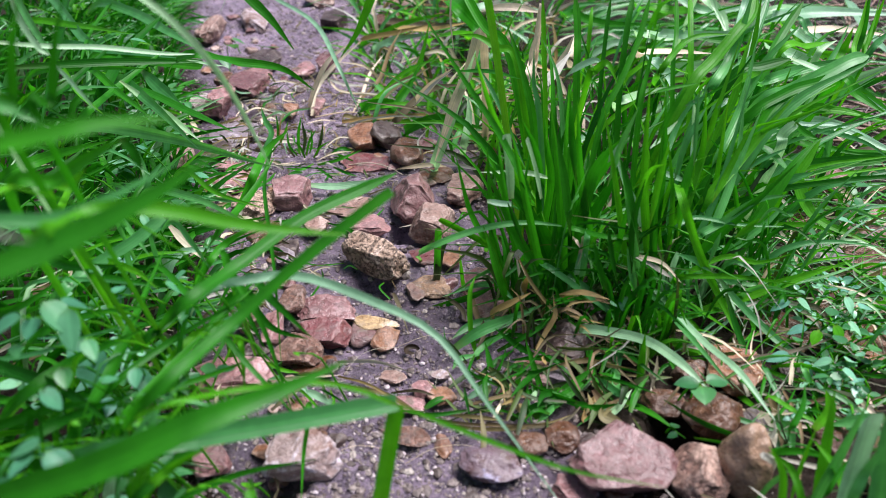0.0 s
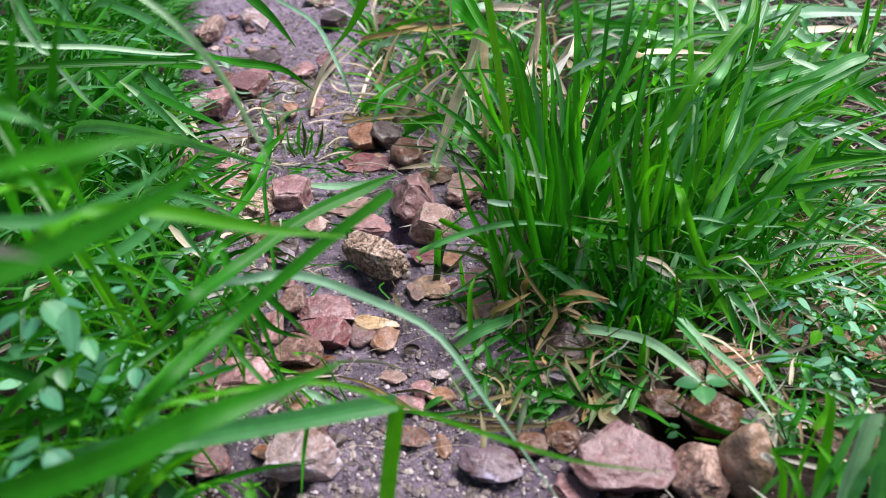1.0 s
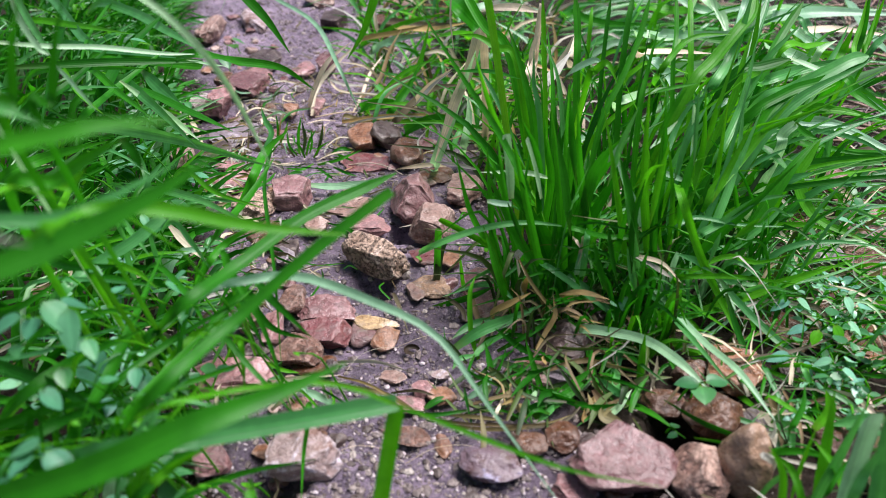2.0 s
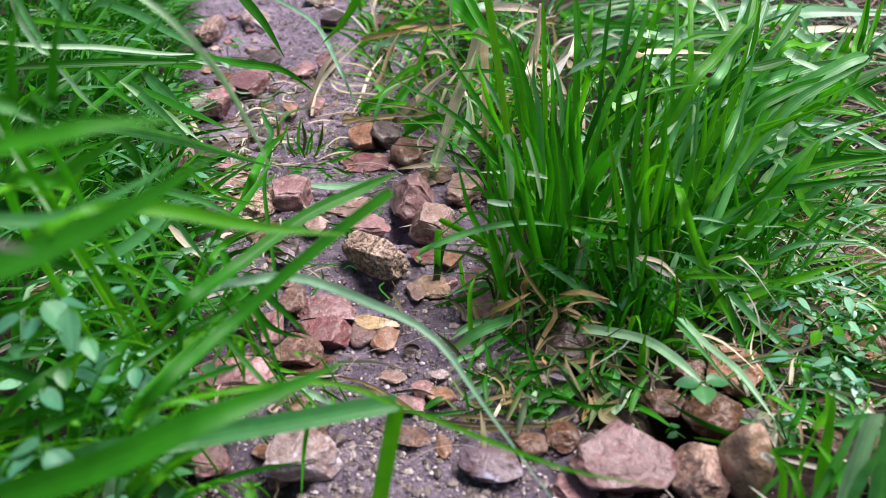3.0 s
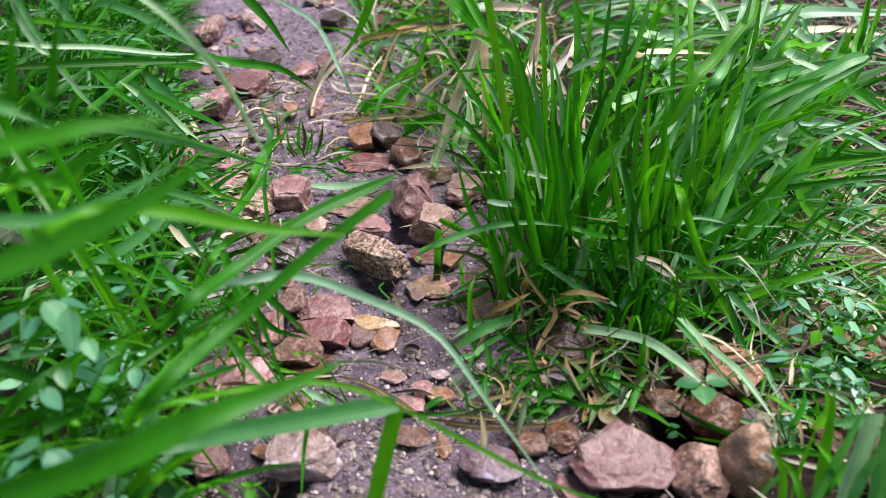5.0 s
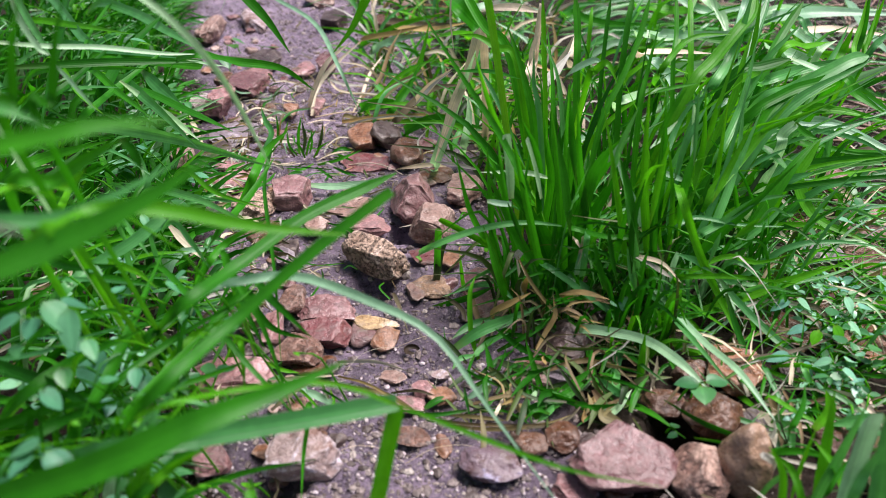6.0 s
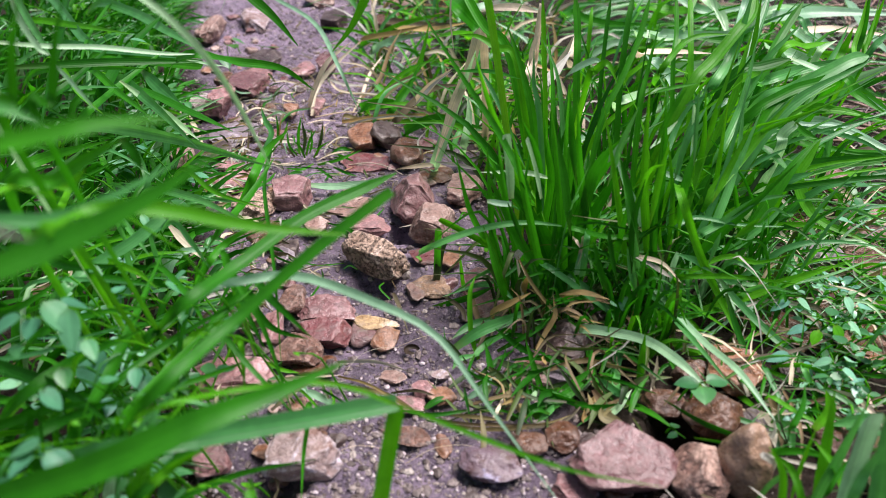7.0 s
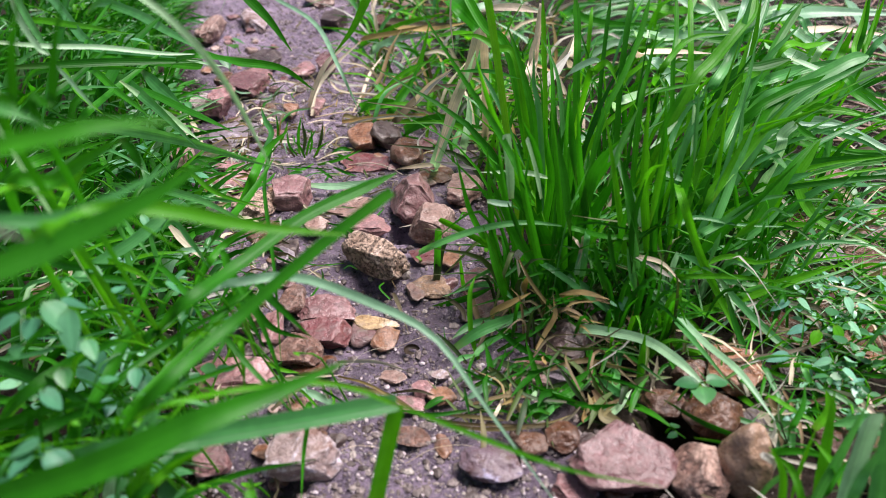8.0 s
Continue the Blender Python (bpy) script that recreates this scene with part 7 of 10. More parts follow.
blade(clump, [(0.0836, 0.4789, -0.004), (0.092, 0.47, 0.0314), (0.1026, 0.4875, 0.1079), (0.1174, 0.505, 0.1363), (0.1295, 0.5225, 0.1572), (0.1381, 0.54, 0.1822)], 0.0041, "g", -0.23, twist=-0.22, taper=0.1)
blade(clump, [(0.1266, 0.4822, -0.004), (0.1266, 0.47, 0.0359), (0.1265, 0.4833, 0.1176), (0.1314, 0.4967, 0.1432), (0.1387, 0.51, 0.1721)], 0.0037, "g", 0.08, twist=0.36)
blade(clump, [(0.076, 0.5546, -0.004), (0.0649, 0.53, 0.058), (0.051, 0.535, 0.1376), (0.0373, 0.54, 0.1459), (0.0238, 0.545, 0.1522), (0.011, 0.55, 0.1519)], 0.0055, "l", 0.05, twist=-0.08)
blade(clump, [(0.0746, 0.5857, -0.004), (0.0629, 0.56, 0.067), (0.0481, 0.575, 0.1325), (0.0319, 0.59, 0.1447), (0.0216, 0.605, 0.1573), (0.0133, 0.62, 0.1702)], 0.0068, "g", 0.29, twist=-0.36, taper=0.1)
blade(clump, [(0.0394, 0.6633, -0.004), (0.0304, 0.6, 0.1374), (0.0192, 0.595, 0.1081), (0.0093, 0.59, 0.0871), (0.0013, 0.585, 0.063), (-0.0063, 0.58, 0.0408)], 0.0079, "s", 0.22, twist=-0.17)
blade(clump, [(0.0231, 0.52, 0.1407), (0.0323, 0.5067, 0.1279), (0.0423, 0.4933, 0.1106), (0.055, 0.48, 0.0827)], 0.003, "p", -0.21, base=0.08, twist=0.10)
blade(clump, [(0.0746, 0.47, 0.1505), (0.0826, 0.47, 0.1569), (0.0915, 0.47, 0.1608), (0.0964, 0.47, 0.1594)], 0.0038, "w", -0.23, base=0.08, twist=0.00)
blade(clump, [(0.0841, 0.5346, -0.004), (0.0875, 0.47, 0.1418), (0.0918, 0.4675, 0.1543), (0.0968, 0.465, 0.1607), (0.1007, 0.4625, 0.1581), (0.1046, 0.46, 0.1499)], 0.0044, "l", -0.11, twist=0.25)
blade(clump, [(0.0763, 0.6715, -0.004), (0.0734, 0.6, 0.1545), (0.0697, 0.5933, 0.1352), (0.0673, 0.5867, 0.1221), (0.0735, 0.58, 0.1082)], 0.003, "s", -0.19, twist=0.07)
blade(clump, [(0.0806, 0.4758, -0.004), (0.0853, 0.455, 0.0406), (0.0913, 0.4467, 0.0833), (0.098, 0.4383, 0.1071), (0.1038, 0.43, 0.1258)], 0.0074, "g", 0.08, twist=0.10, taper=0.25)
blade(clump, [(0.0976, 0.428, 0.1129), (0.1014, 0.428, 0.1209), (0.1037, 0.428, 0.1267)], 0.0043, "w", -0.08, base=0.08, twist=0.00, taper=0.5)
blade(clump, [(0.1434, 0.4615, -0.004), (0.1342, 0.44, 0.0455), (0.1227, 0.4367, 0.0726), (0.1101, 0.4333, 0.0982), (0.1, 0.43, 0.1214)], 0.0052, "w", 0.03, twist=-0.35)
blade(clump, [(0.0745, 0.4759, -0.004), (0.0771, 0.46, 0.033), (0.0802, 0.4567, 0.0821), (0.0794, 0.4533, 0.1076), (0.0753, 0.45, 0.1271)], 0.0054, "g", -0.26, twist=-0.24)
blade(clump, [(0.0629, 0.482, -0.004), (0.066, 0.465, 0.0344), (0.0698, 0.46, 0.0804), (0.0646, 0.455, 0.1107), (0.0604, 0.45, 0.1352)], 0.0047, "g", 0.11, twist=-0.06)
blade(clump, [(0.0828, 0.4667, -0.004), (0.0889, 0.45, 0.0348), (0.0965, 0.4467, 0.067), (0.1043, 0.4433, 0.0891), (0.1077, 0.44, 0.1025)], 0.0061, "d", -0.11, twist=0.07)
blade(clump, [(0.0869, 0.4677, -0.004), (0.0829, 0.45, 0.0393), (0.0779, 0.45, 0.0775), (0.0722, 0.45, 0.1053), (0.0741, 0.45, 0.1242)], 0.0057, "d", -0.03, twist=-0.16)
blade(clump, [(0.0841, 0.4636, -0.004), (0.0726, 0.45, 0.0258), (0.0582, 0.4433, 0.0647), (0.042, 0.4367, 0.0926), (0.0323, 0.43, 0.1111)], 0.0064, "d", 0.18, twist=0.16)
blade(clump, [(0.1255, 0.4546, -0.004), (0.1241, 0.44, 0.0324), (0.1224, 0.44, 0.0748), (0.1292, 0.44, 0.1025), (0.1344, 0.44, 0.1231)], 0.0032, "l", -0.15, twist=0.06)
blade(clump, [(0.1372, 0.4565, -0.004), (0.1354, 0.44, 0.0368), (0.1332, 0.44, 0.0789), (0.1321, 0.44, 0.1063), (0.1301, 0.44, 0.1293)], 0.0042, "l", 0.02, twist=0.30)
blade(clump, [(0.1496, 0.4495, -0.004), (0.1432, 0.435, 0.0312), (0.1352, 0.4333, 0.0664), (0.1372, 0.4317, 0.0932), (0.1376, 0.43, 0.1082)], 0.0035, "l", 0.14, twist=-0.17)
blade(clump, [(0.1236, 0.4586, -0.004), (0.1391, 0.45, 0.0258), (0.1605, 0.46, 0.0508), (0.1733, 0.47, 0.0794), (0.1881, 0.48, 0.1)], 0.0064, "g", 0.29, twist=-0.31)
blade(clump, [(0.1342, 0.4495, -0.004), (0.1429, 0.44, 0.0234), (0.1537, 0.4433, 0.0434), (0.1639, 0.4467, 0.0752), (0.1688, 0.45, 0.0975)], 0.0047, "g", -0.05, twist=0.21)
blade(clump, [(0.1762, 0.4998, -0.004), (0.1684, 0.5, 0.0129), (0.1554, 0.52, 0.1309), (0.1591, 0.54, 0.1557), (0.1608, 0.56, 0.1771)], 0.0035, "g", -0.21, twist=-0.01, taper=0.1)
blade(clump, [(0.1813, 0.5043, -0.004), (0.1765, 0.5, 0.0274), (0.1704, 0.5267, 0.1244), (0.1716, 0.5533, 0.1595), (0.1762, 0.58, 0.172)], 0.0044, "l", -0.28, twist=0.13, taper=0.1)
blade(clump, [(0.124, 0.528, -0.004), (0.1436, 0.5, 0.0728), (0.1681, 0.516, 0.1284), (0.1842, 0.532, 0.1386), (0.2034, 0.548, 0.1552), (0.2169, 0.564, 0.1624), (0.2234, 0.58, 0.172)], 0.0078, "l", 0.16, twist=0.06, taper=0.1)
blade(clump, [(0.149, 0.5253, -0.004), (0.1691, 0.5, 0.0728), (0.1943, 0.525, 0.125), (0.2144, 0.55, 0.1366), (0.2285, 0.575, 0.1533), (0.2411, 0.6, 0.1669)], 0.0052, "p", 0.23, twist=-0.15, taper=0.1)
blade(clump, [(0.1654, 0.5142, -0.004), (0.1744, 0.49, 0.0604), (0.1857, 0.5, 0.1004), (0.1959, 0.51, 0.1227), (0.2008, 0.52, 0.1427), (0.2069, 0.53, 0.1606)], 0.0053, "l", 0.12, twist=0.08)
blade(clump, [(0.2066, 0.5773, -0.004), (0.2215, 0.55, 0.0761), (0.2402, 0.5733, 0.1245), (0.2559, 0.5967, 0.1384), (0.2763, 0.62, 0.1563)], 0.0064, "g", 0.05, twist=-0.04, taper=0.1)
blade(clump, [(0.167, 0.5612, -0.004), (0.1808, 0.52, 0.0937), (0.1981, 0.5233, 0.1329), (0.2175, 0.5267, 0.1373), (0.2377, 0.53, 0.1417)], 0.0074, "d", 0.20, twist=0.10, taper=0.15)
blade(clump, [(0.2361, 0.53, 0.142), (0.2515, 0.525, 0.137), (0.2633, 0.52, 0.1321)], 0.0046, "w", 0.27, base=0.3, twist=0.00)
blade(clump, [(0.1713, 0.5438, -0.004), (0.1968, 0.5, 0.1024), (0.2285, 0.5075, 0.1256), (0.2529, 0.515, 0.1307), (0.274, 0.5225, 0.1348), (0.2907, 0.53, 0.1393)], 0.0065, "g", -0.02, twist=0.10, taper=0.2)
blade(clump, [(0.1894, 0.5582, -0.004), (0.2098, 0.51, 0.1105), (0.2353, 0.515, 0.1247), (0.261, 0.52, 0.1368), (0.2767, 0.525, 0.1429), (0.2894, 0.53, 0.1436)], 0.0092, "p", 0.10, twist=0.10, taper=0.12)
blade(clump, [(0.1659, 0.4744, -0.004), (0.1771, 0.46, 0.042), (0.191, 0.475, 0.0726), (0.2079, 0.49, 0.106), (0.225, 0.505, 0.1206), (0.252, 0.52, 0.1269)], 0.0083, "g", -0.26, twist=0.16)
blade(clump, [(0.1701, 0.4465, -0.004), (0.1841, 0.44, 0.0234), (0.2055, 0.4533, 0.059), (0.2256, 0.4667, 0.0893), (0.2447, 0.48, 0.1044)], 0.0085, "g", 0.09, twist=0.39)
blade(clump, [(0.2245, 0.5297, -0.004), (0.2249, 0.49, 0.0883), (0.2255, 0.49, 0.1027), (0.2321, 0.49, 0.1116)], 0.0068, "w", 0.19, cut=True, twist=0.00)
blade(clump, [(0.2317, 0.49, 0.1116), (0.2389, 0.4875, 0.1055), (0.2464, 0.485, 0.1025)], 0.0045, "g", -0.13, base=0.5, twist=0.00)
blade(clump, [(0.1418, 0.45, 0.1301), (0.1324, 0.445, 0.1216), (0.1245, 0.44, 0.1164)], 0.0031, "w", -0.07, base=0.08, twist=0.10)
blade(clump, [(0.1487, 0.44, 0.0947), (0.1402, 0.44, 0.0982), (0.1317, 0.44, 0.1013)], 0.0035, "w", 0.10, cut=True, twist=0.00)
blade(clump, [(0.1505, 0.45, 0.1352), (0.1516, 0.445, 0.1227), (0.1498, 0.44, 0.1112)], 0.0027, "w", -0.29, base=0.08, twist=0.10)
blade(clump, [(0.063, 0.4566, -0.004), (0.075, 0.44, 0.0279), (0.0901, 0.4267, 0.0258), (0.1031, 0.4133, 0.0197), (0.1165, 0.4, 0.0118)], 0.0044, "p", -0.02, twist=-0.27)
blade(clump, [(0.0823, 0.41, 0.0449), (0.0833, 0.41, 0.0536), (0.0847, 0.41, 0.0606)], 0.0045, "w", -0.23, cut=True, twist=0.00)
blade(clump, [(0.0825, 0.41, 0.0581), (0.0839, 0.41, 0.0654), (0.0839, 0.41, 0.073)], 0.002, "s", -0.26, cut=True, twist=0.00)
blade(clump, [(0.0841, 0.4, 0.0091), (0.087, 0.3875, 0.0074), (0.09, 0.375, 0.003)], 0.0049, "p", 0.16, base=0.4, twist=0.00)
blade(clump, [(0.1037, 0.3892, -0.004), (0.1017, 0.38, 0.0204), (0.0992, 0.38, 0.0272), (0.1011, 0.38, 0.0344)], 0.0024, "l", -0.22, twist=-0.20)
blade(clump, [(0.1413, 0.41, 0.0428), (0.1312, 0.41, 0.0499), (0.1173, 0.41, 0.0581)], 0.0031, "s", -0.07, base=0.3, twist=0.20)
blade(clump, [(0.1207, 0.41, 0.0394), (0.1195, 0.4, 0.025), (0.1226, 0.39, 0.0143)], 0.0024, "w", 0.22, base=0.5, twist=0.20)
blade(clump, [(0.074, 0.415, 0.0255), (0.0844, 0.4125, 0.0251), (0.097, 0.41, 0.0238)], 0.0032, "b", -0.25, base=0.2, twist=0.60)
blade(clump, [(0.0912, 0.41, 0.0252), (0.0808, 0.4075, 0.0261), (0.0781, 0.405, 0.0209), (0.0837, 0.4025, 0.017), (0.0949, 0.4, 0.0149)], 0.0021, "b", -0.03, base=0.3, twist=0.50)
blade(clump, [(0.0567, 0.385, 0.0072), (0.0643, 0.3933, 0.017), (0.0697, 0.4017, 0.0238), (0.0686, 0.41, 0.0317)], 0.0018, "b", 0.03, base=0.3, twist=0.40)
blade(clump, [(0.0473, 0.42, 0.0496), (0.0554, 0.415, 0.036), (0.0696, 0.41, 0.0185)], 0.0021, "b", 0.23, base=0.3, twist=0.40)
blade(clump, [(0.0452, 0.42, 0.0505), (0.0484, 0.42, 0.0559)], 0.0046, "s", 0.19, cut=True, twist=0.00)
blade(clump, [(0.0023, 0.47, 0.0359), (-0.0016, 0.4675, 0.026), (-0.0048, 0.4646, 0.003)], 0.0051, "q", 0.22, cut=True, twist=0.00)
blade(clump, [(-0.0409, 0.62, 0.0135), (-0.0115, 0.61, 0.0227), (0.0028, 0.6, 0.026)], 0.0038, "s", -0.13, base=0.1, twist=0.30)
# long blades lying to the right
blade(lying, [(0.2152, 0.6023, -0.004), (0.2422, 0.57, 0.0696), (0.276, 0.5667, 0.0687), (0.3033, 0.5633, 0.0584), (0.3312, 0.56, 0.0547)], 0.0048, "g", -0.05, twist=-0.11)
blade(lying, [(0.2371, 0.5943, -0.004), (0.255, 0.56, 0.074), (0.2775, 0.5567, 0.0819), (0.3017, 0.5533, 0.081), (0.3361, 0.55, 0.066)], 0.0038, "w", 0.23, twist=0.37)
blade(lying, [(0.2455, 0.5933, -0.004), (0.2641, 0.56, 0.0717), (0.2874, 0.5567, 0.0759), (0.3176, 0.5533, 0.0691), (0.3415, 0.55, 0.0552)], 0.0038, "p", -0.21, twist=-0.26)
blade(lying, [(0.2257, 0.5716, -0.004), (0.2443, 0.55, 0.0481), (0.2676, 0.55, 0.05), (0.2946, 0.55, 0.0538), (0.3389, 0.55, 0.0567)], 0.009, "g", -0.16, twist=0.05, taper=0.1)
blade(lying, [(0.2378, 0.5544, -0.004), (0.2501, 0.54, 0.0354), (0.2655, 0.545, 0.042), (0.2827, 0.55, 0.0467)], 0.0069, "w", -0.16, twist=-0.01)
blade(lying, [(0.2966, 0.6489, -0.004), (0.3072, 0.6, 0.0986), (0.3206, 0.585, 0.0936), (0.3408, 0.57, 0.0822)], 0.0079, "g", 0.05, twist=-0.19)
# thin w strip beside the green blade paints its highlight
blade(lying, [(0.2926, 0.6555, -0.004), (0.3048, 0.605, 0.1023), (0.3201, 0.59, 0.0954), (0.3427, 0.575, 0.0838)], 0.0031, "w", -0.30, twist=-0.06)
blade(lying, [(0.269, 0.6351, -0.004), (0.2875, 0.6, 0.0736), (0.3107, 0.5933, 0.0782), (0.3304, 0.5867, 0.0767), (0.3504, 0.58, 0.0733)], 0.0058, "l", -0.08, twist=0.05)
blade(lying, [(0.2358, 0.6649, -0.004), (0.2632, 0.62, 0.1132), (0.2975, 0.64, 0.115), (0.3286, 0.66, 0.1125)], 0.0065, "l", 0.27, twist=0.15)
blade(lying, [(0.2876, 0.6654, -0.004), (0.2952, 0.62, 0.1077), (0.3047, 0.63, 0.1164), (0.3198, 0.64, 0.1197)], 0.0055, "w", 0.01, twist=0.09)
blade(lying, [(0.3077, 0.7756, -0.004), (0.3144, 0.72, 0.1102), (0.3227, 0.7, 0.107), (0.3264, 0.68, 0.1062)], 0.0045, "p", 0.11, twist=-0.36)
blade(lying, [(0.2893, 0.8796, -0.004), (0.3388, 0.85, 0.0825), (0.41, 0.875, 0.0774), (0.4999, 0.9, 0.0736)], 0.0086, "w", 0.24, twist=0.22)
blade(lying, [(0.3205, 0.6607, -0.004), (0.3254, 0.62, 0.0992), (0.3315, 0.6333, 0.1181), (0.3394, 0.6467, 0.1325), (0.345, 0.66, 0.1516)], 0.0041, "l", 0.22, twist=0.24)
blade(lying, [(0.329, 0.6607, -0.004), (0.3345, 0.62, 0.0992), (0.3413, 0.6333, 0.1158), (0.3492, 0.6467, 0.1302), (0.356, 0.66, 0.1471)], 0.0027, "l", -0.06, twist=-0.08)
blade(lying, [(0.2992, 0.6606, -0.004), (0.3055, 0.62, 0.0969), (0.3134, 0.63, 0.1052), (0.3226, 0.64, 0.116), (0.3312, 0.65, 0.1292)], 0.0046, "p", -0.24, twist=0.11)
blade(lying, [(0.3233, 0.6663, -0.004), (0.3353, 0.62, 0.1095), (0.3502, 0.63, 0.1238), (0.3644, 0.64, 0.1299)], 0.0054, "p", -0.26, twist=-0.35)
blade(lying, [(0.2306, 0.8177, -0.004), (0.2369, 0.75, 0.1337), (0.2447, 0.725, 0.1225), (0.249, 0.7, 0.111)], 0.0041, "w", -0.17, twist=-0.27)
blade(lying, [(0.2903, 0.8177, -0.004), (0.2816, 0.75, 0.1337), (0.2706, 0.725, 0.1225), (0.2575, 0.7, 0.116)], 0.0071, "w", -0.10, twist=-0.36)
blade(lying, [(0.0427, 0.8, 0.1021), (0.0707, 0.8, 0.1032), (0.0974, 0.8, 0.0982)], 0.0073, "s", -0.30, base=0.5, twist=0.10)
# blades of the bank that can be told apart
blade(near, [(-0.1799, 0.3457, -0.004), (-0.1649, 0.27, 0.1683), (-0.1462, 0.27, 0.1818), (-0.131, 0.27, 0.1919), (-0.1175, 0.27, 0.1992)], 0.0055, "g", -0.21, twist=-0.32)
blade(near, [(-0.1181, 0.27, 0.1992), (-0.1139, 0.269, 0.1935), (-0.112, 0.268, 0.187)], 0.0042, "d", -0.08, base=0.6, twist=0.00)
blade(near, [(-0.1741, 0.3682, -0.004), (-0.1662, 0.3, 0.1515), (-0.1564, 0.3, 0.1637), (-0.1487, 0.3, 0.1722)], 0.0036, "l", -0.28, twist=0.30)
blade(near, [(-0.2613, 0.62, 0.0931), (-0.2367, 0.6067, 0.0805), (-0.2124, 0.5933, 0.0686), (-0.1925, 0.58, 0.059)], 0.0059, "w", 0.07, base=0.3, twist=0.20)
blade(near, [(-0.2578, 0.66, 0.0875), (-0.2367, 0.64, 0.0784), (-0.2148, 0.62, 0.0713)], 0.0104, "p", -0.21, base=0.3, twist=0.10)
blade(near, [(-0.26, 0.43, 0.1861), (-0.2242, 0.4425, 0.1783), (-0.1979, 0.455, 0.1736), (-0.167, 0.4675, 0.1658), (-0.15, 0.48, 0.1613)], 0.003, "w", -0.11, base=0.5, twist=0.10)
blade(near, [(-0.2622, 0.47, 0.1562), (-0.2246, 0.4867, 0.1533), (-0.1954, 0.5033, 0.1487), (-0.1634, 0.52, 0.1427)], 0.005, "d", -0.21, base=0.5, twist=0.10)
blade(near, [(-0.1714, 0.52, 0.1442), (-0.1597, 0.52, 0.1419), (-0.1457, 0.52, 0.1396)], 0.0019, "w", 0.21, base=0.2, twist=0.00)
blade(near, [(-0.1921, 0.36, 0.2294), (-0.1906, 0.36, 0.2169), (-0.1857, 0.36, 0.2039), (-0.1814, 0.36, 0.2005)], 0.0028, "w", 0.30, base=0.4, twist=0.00)
blade(near, [(-0.1811, 0.36, 0.1978), (-0.1739, 0.36, 0.1863), (-0.1659, 0.36, 0.1727)], 0.0019, "w", -0.02, base=0.3, twist=0.00)
blade(near, [(-0.1371, 0.3422, -0.004), (-0.1336, 0.25, 0.205), (-0.1291, 0.25, 0.2213), (-0.1241, 0.25, 0.2385), (-0.1168, 0.25, 0.2562)], 0.0037, "g", -0.01, twist=-0.33)
blade(near, [(-0.1424, 0.3343, -0.004), (-0.1397, 0.24, 0.2096), (-0.1363, 0.24, 0.2252), (-0.1323, 0.24, 0.2417), (-0.1255, 0.24, 0.2588)], 0.0035, "g", -0.24, twist=-0.13)
blade(near, [(-0.1785, 0.3731, -0.004), (-0.1691, 0.28, 0.2068), (-0.1573, 0.28, 0.2036), (-0.1475, 0.28, 0.1991)], 0.0025, "w", -0.14, twist=0.26)
blade(near, [(-0.244, 0.5638, -0.004), (-0.2283, 0.55, 0.0261), (-0.2075, 0.5433, 0.0213), (-0.1911, 0.5367, 0.017), (-0.1661, 0.53, 0.0138)], 0.0044, "w", -0.20, twist=-0.38)
blade(near, [(-0.1851, 0.4479, -0.004), (-0.1791, 0.42, 0.0621), (-0.1716, 0.42, 0.0742), (-0.1654, 0.42, 0.0801)], 0.0048, "p", 0.27, twist=0.02)
blade(near, [(-0.196, 0.4299, -0.004), (-0.1872, 0.4, 0.0665), (-0.1761, 0.4, 0.0802), (-0.1624, 0.4, 0.0915)], 0.004, "p", -0.21, twist=0.03)
blade(near, [(-0.1943, 0.4424, -0.004), (-0.1895, 0.4, 0.0942), (-0.1835, 0.4, 0.084), (-0.1785, 0.4, 0.0763)], 0.003, "p", -0.28, twist=0.02)
blade(near, [(-0.1902, 0.48, 0.0391), (-0.1752, 0.465, 0.0344), (-0.1587, 0.45, 0.0294)], 0.0062, "s", 0.29, base=0.4, twist=0.20)
blade(near, [(-0.1141, 0.3822, -0.004), (-0.1077, 0.33, 0.1092), (-0.0997, 0.32, 0.101), (-0.0869, 0.31, 0.0777), (-0.0761, 0.3, 0.0309)], 0.0033, "g", 0.22, twist=0.16)
blade(near, [(-0.1331, 0.3885, -0.004), (-0.1205, 0.36, 0.0584), (-0.1048, 0.3525, 0.0714), (-0.0993, 0.345, 0.0637), (-0.0883, 0.3375, 0.0581), (-0.0707, 0.33, 0.0583)], 0.0049, "d", -0.14, twist=-0.11)
# runners and withered bits at the foot of the clump
blade(clump, [(-0.062, 0.36, 0.0066), (-0.0437, 0.35, 0.0094), (-0.027, 0.34, 0.0064), (-0.0076, 0.3268, 0.003)], 0.0016, "b", -0.11, base=0.8, twist=0.30)
blade(clump, [(-0.1016, 0.36, 0.004), (-0.0814, 0.36, 0.0058), (-0.0599, 0.36, 0.0075)], 0.002, "s", -0.21, base=0.8, twist=0.30)
blade(near, [(-0.0869, 0.35, 0.0085), (-0.0755, 0.335, 0.0135), (-0.0634, 0.32, 0.0108)], 0.0016, "l", 0.09, base=0.5, twist=0.10)
blade(near, [(-0.0652, 0.35, 0.005), (-0.0626, 0.34, 0.0033), (-0.0703, 0.3299, 0.003)], 0.0016, "l", -0.26, base=0.5, twist=0.10)
blade(near, [(-0.1033, 0.36, 0.0178), (-0.0941, 0.36, 0.0114), (-0.0844, 0.36, 0.0092)], 0.0023, "l", 0.02, base=0.5, twist=0.40)
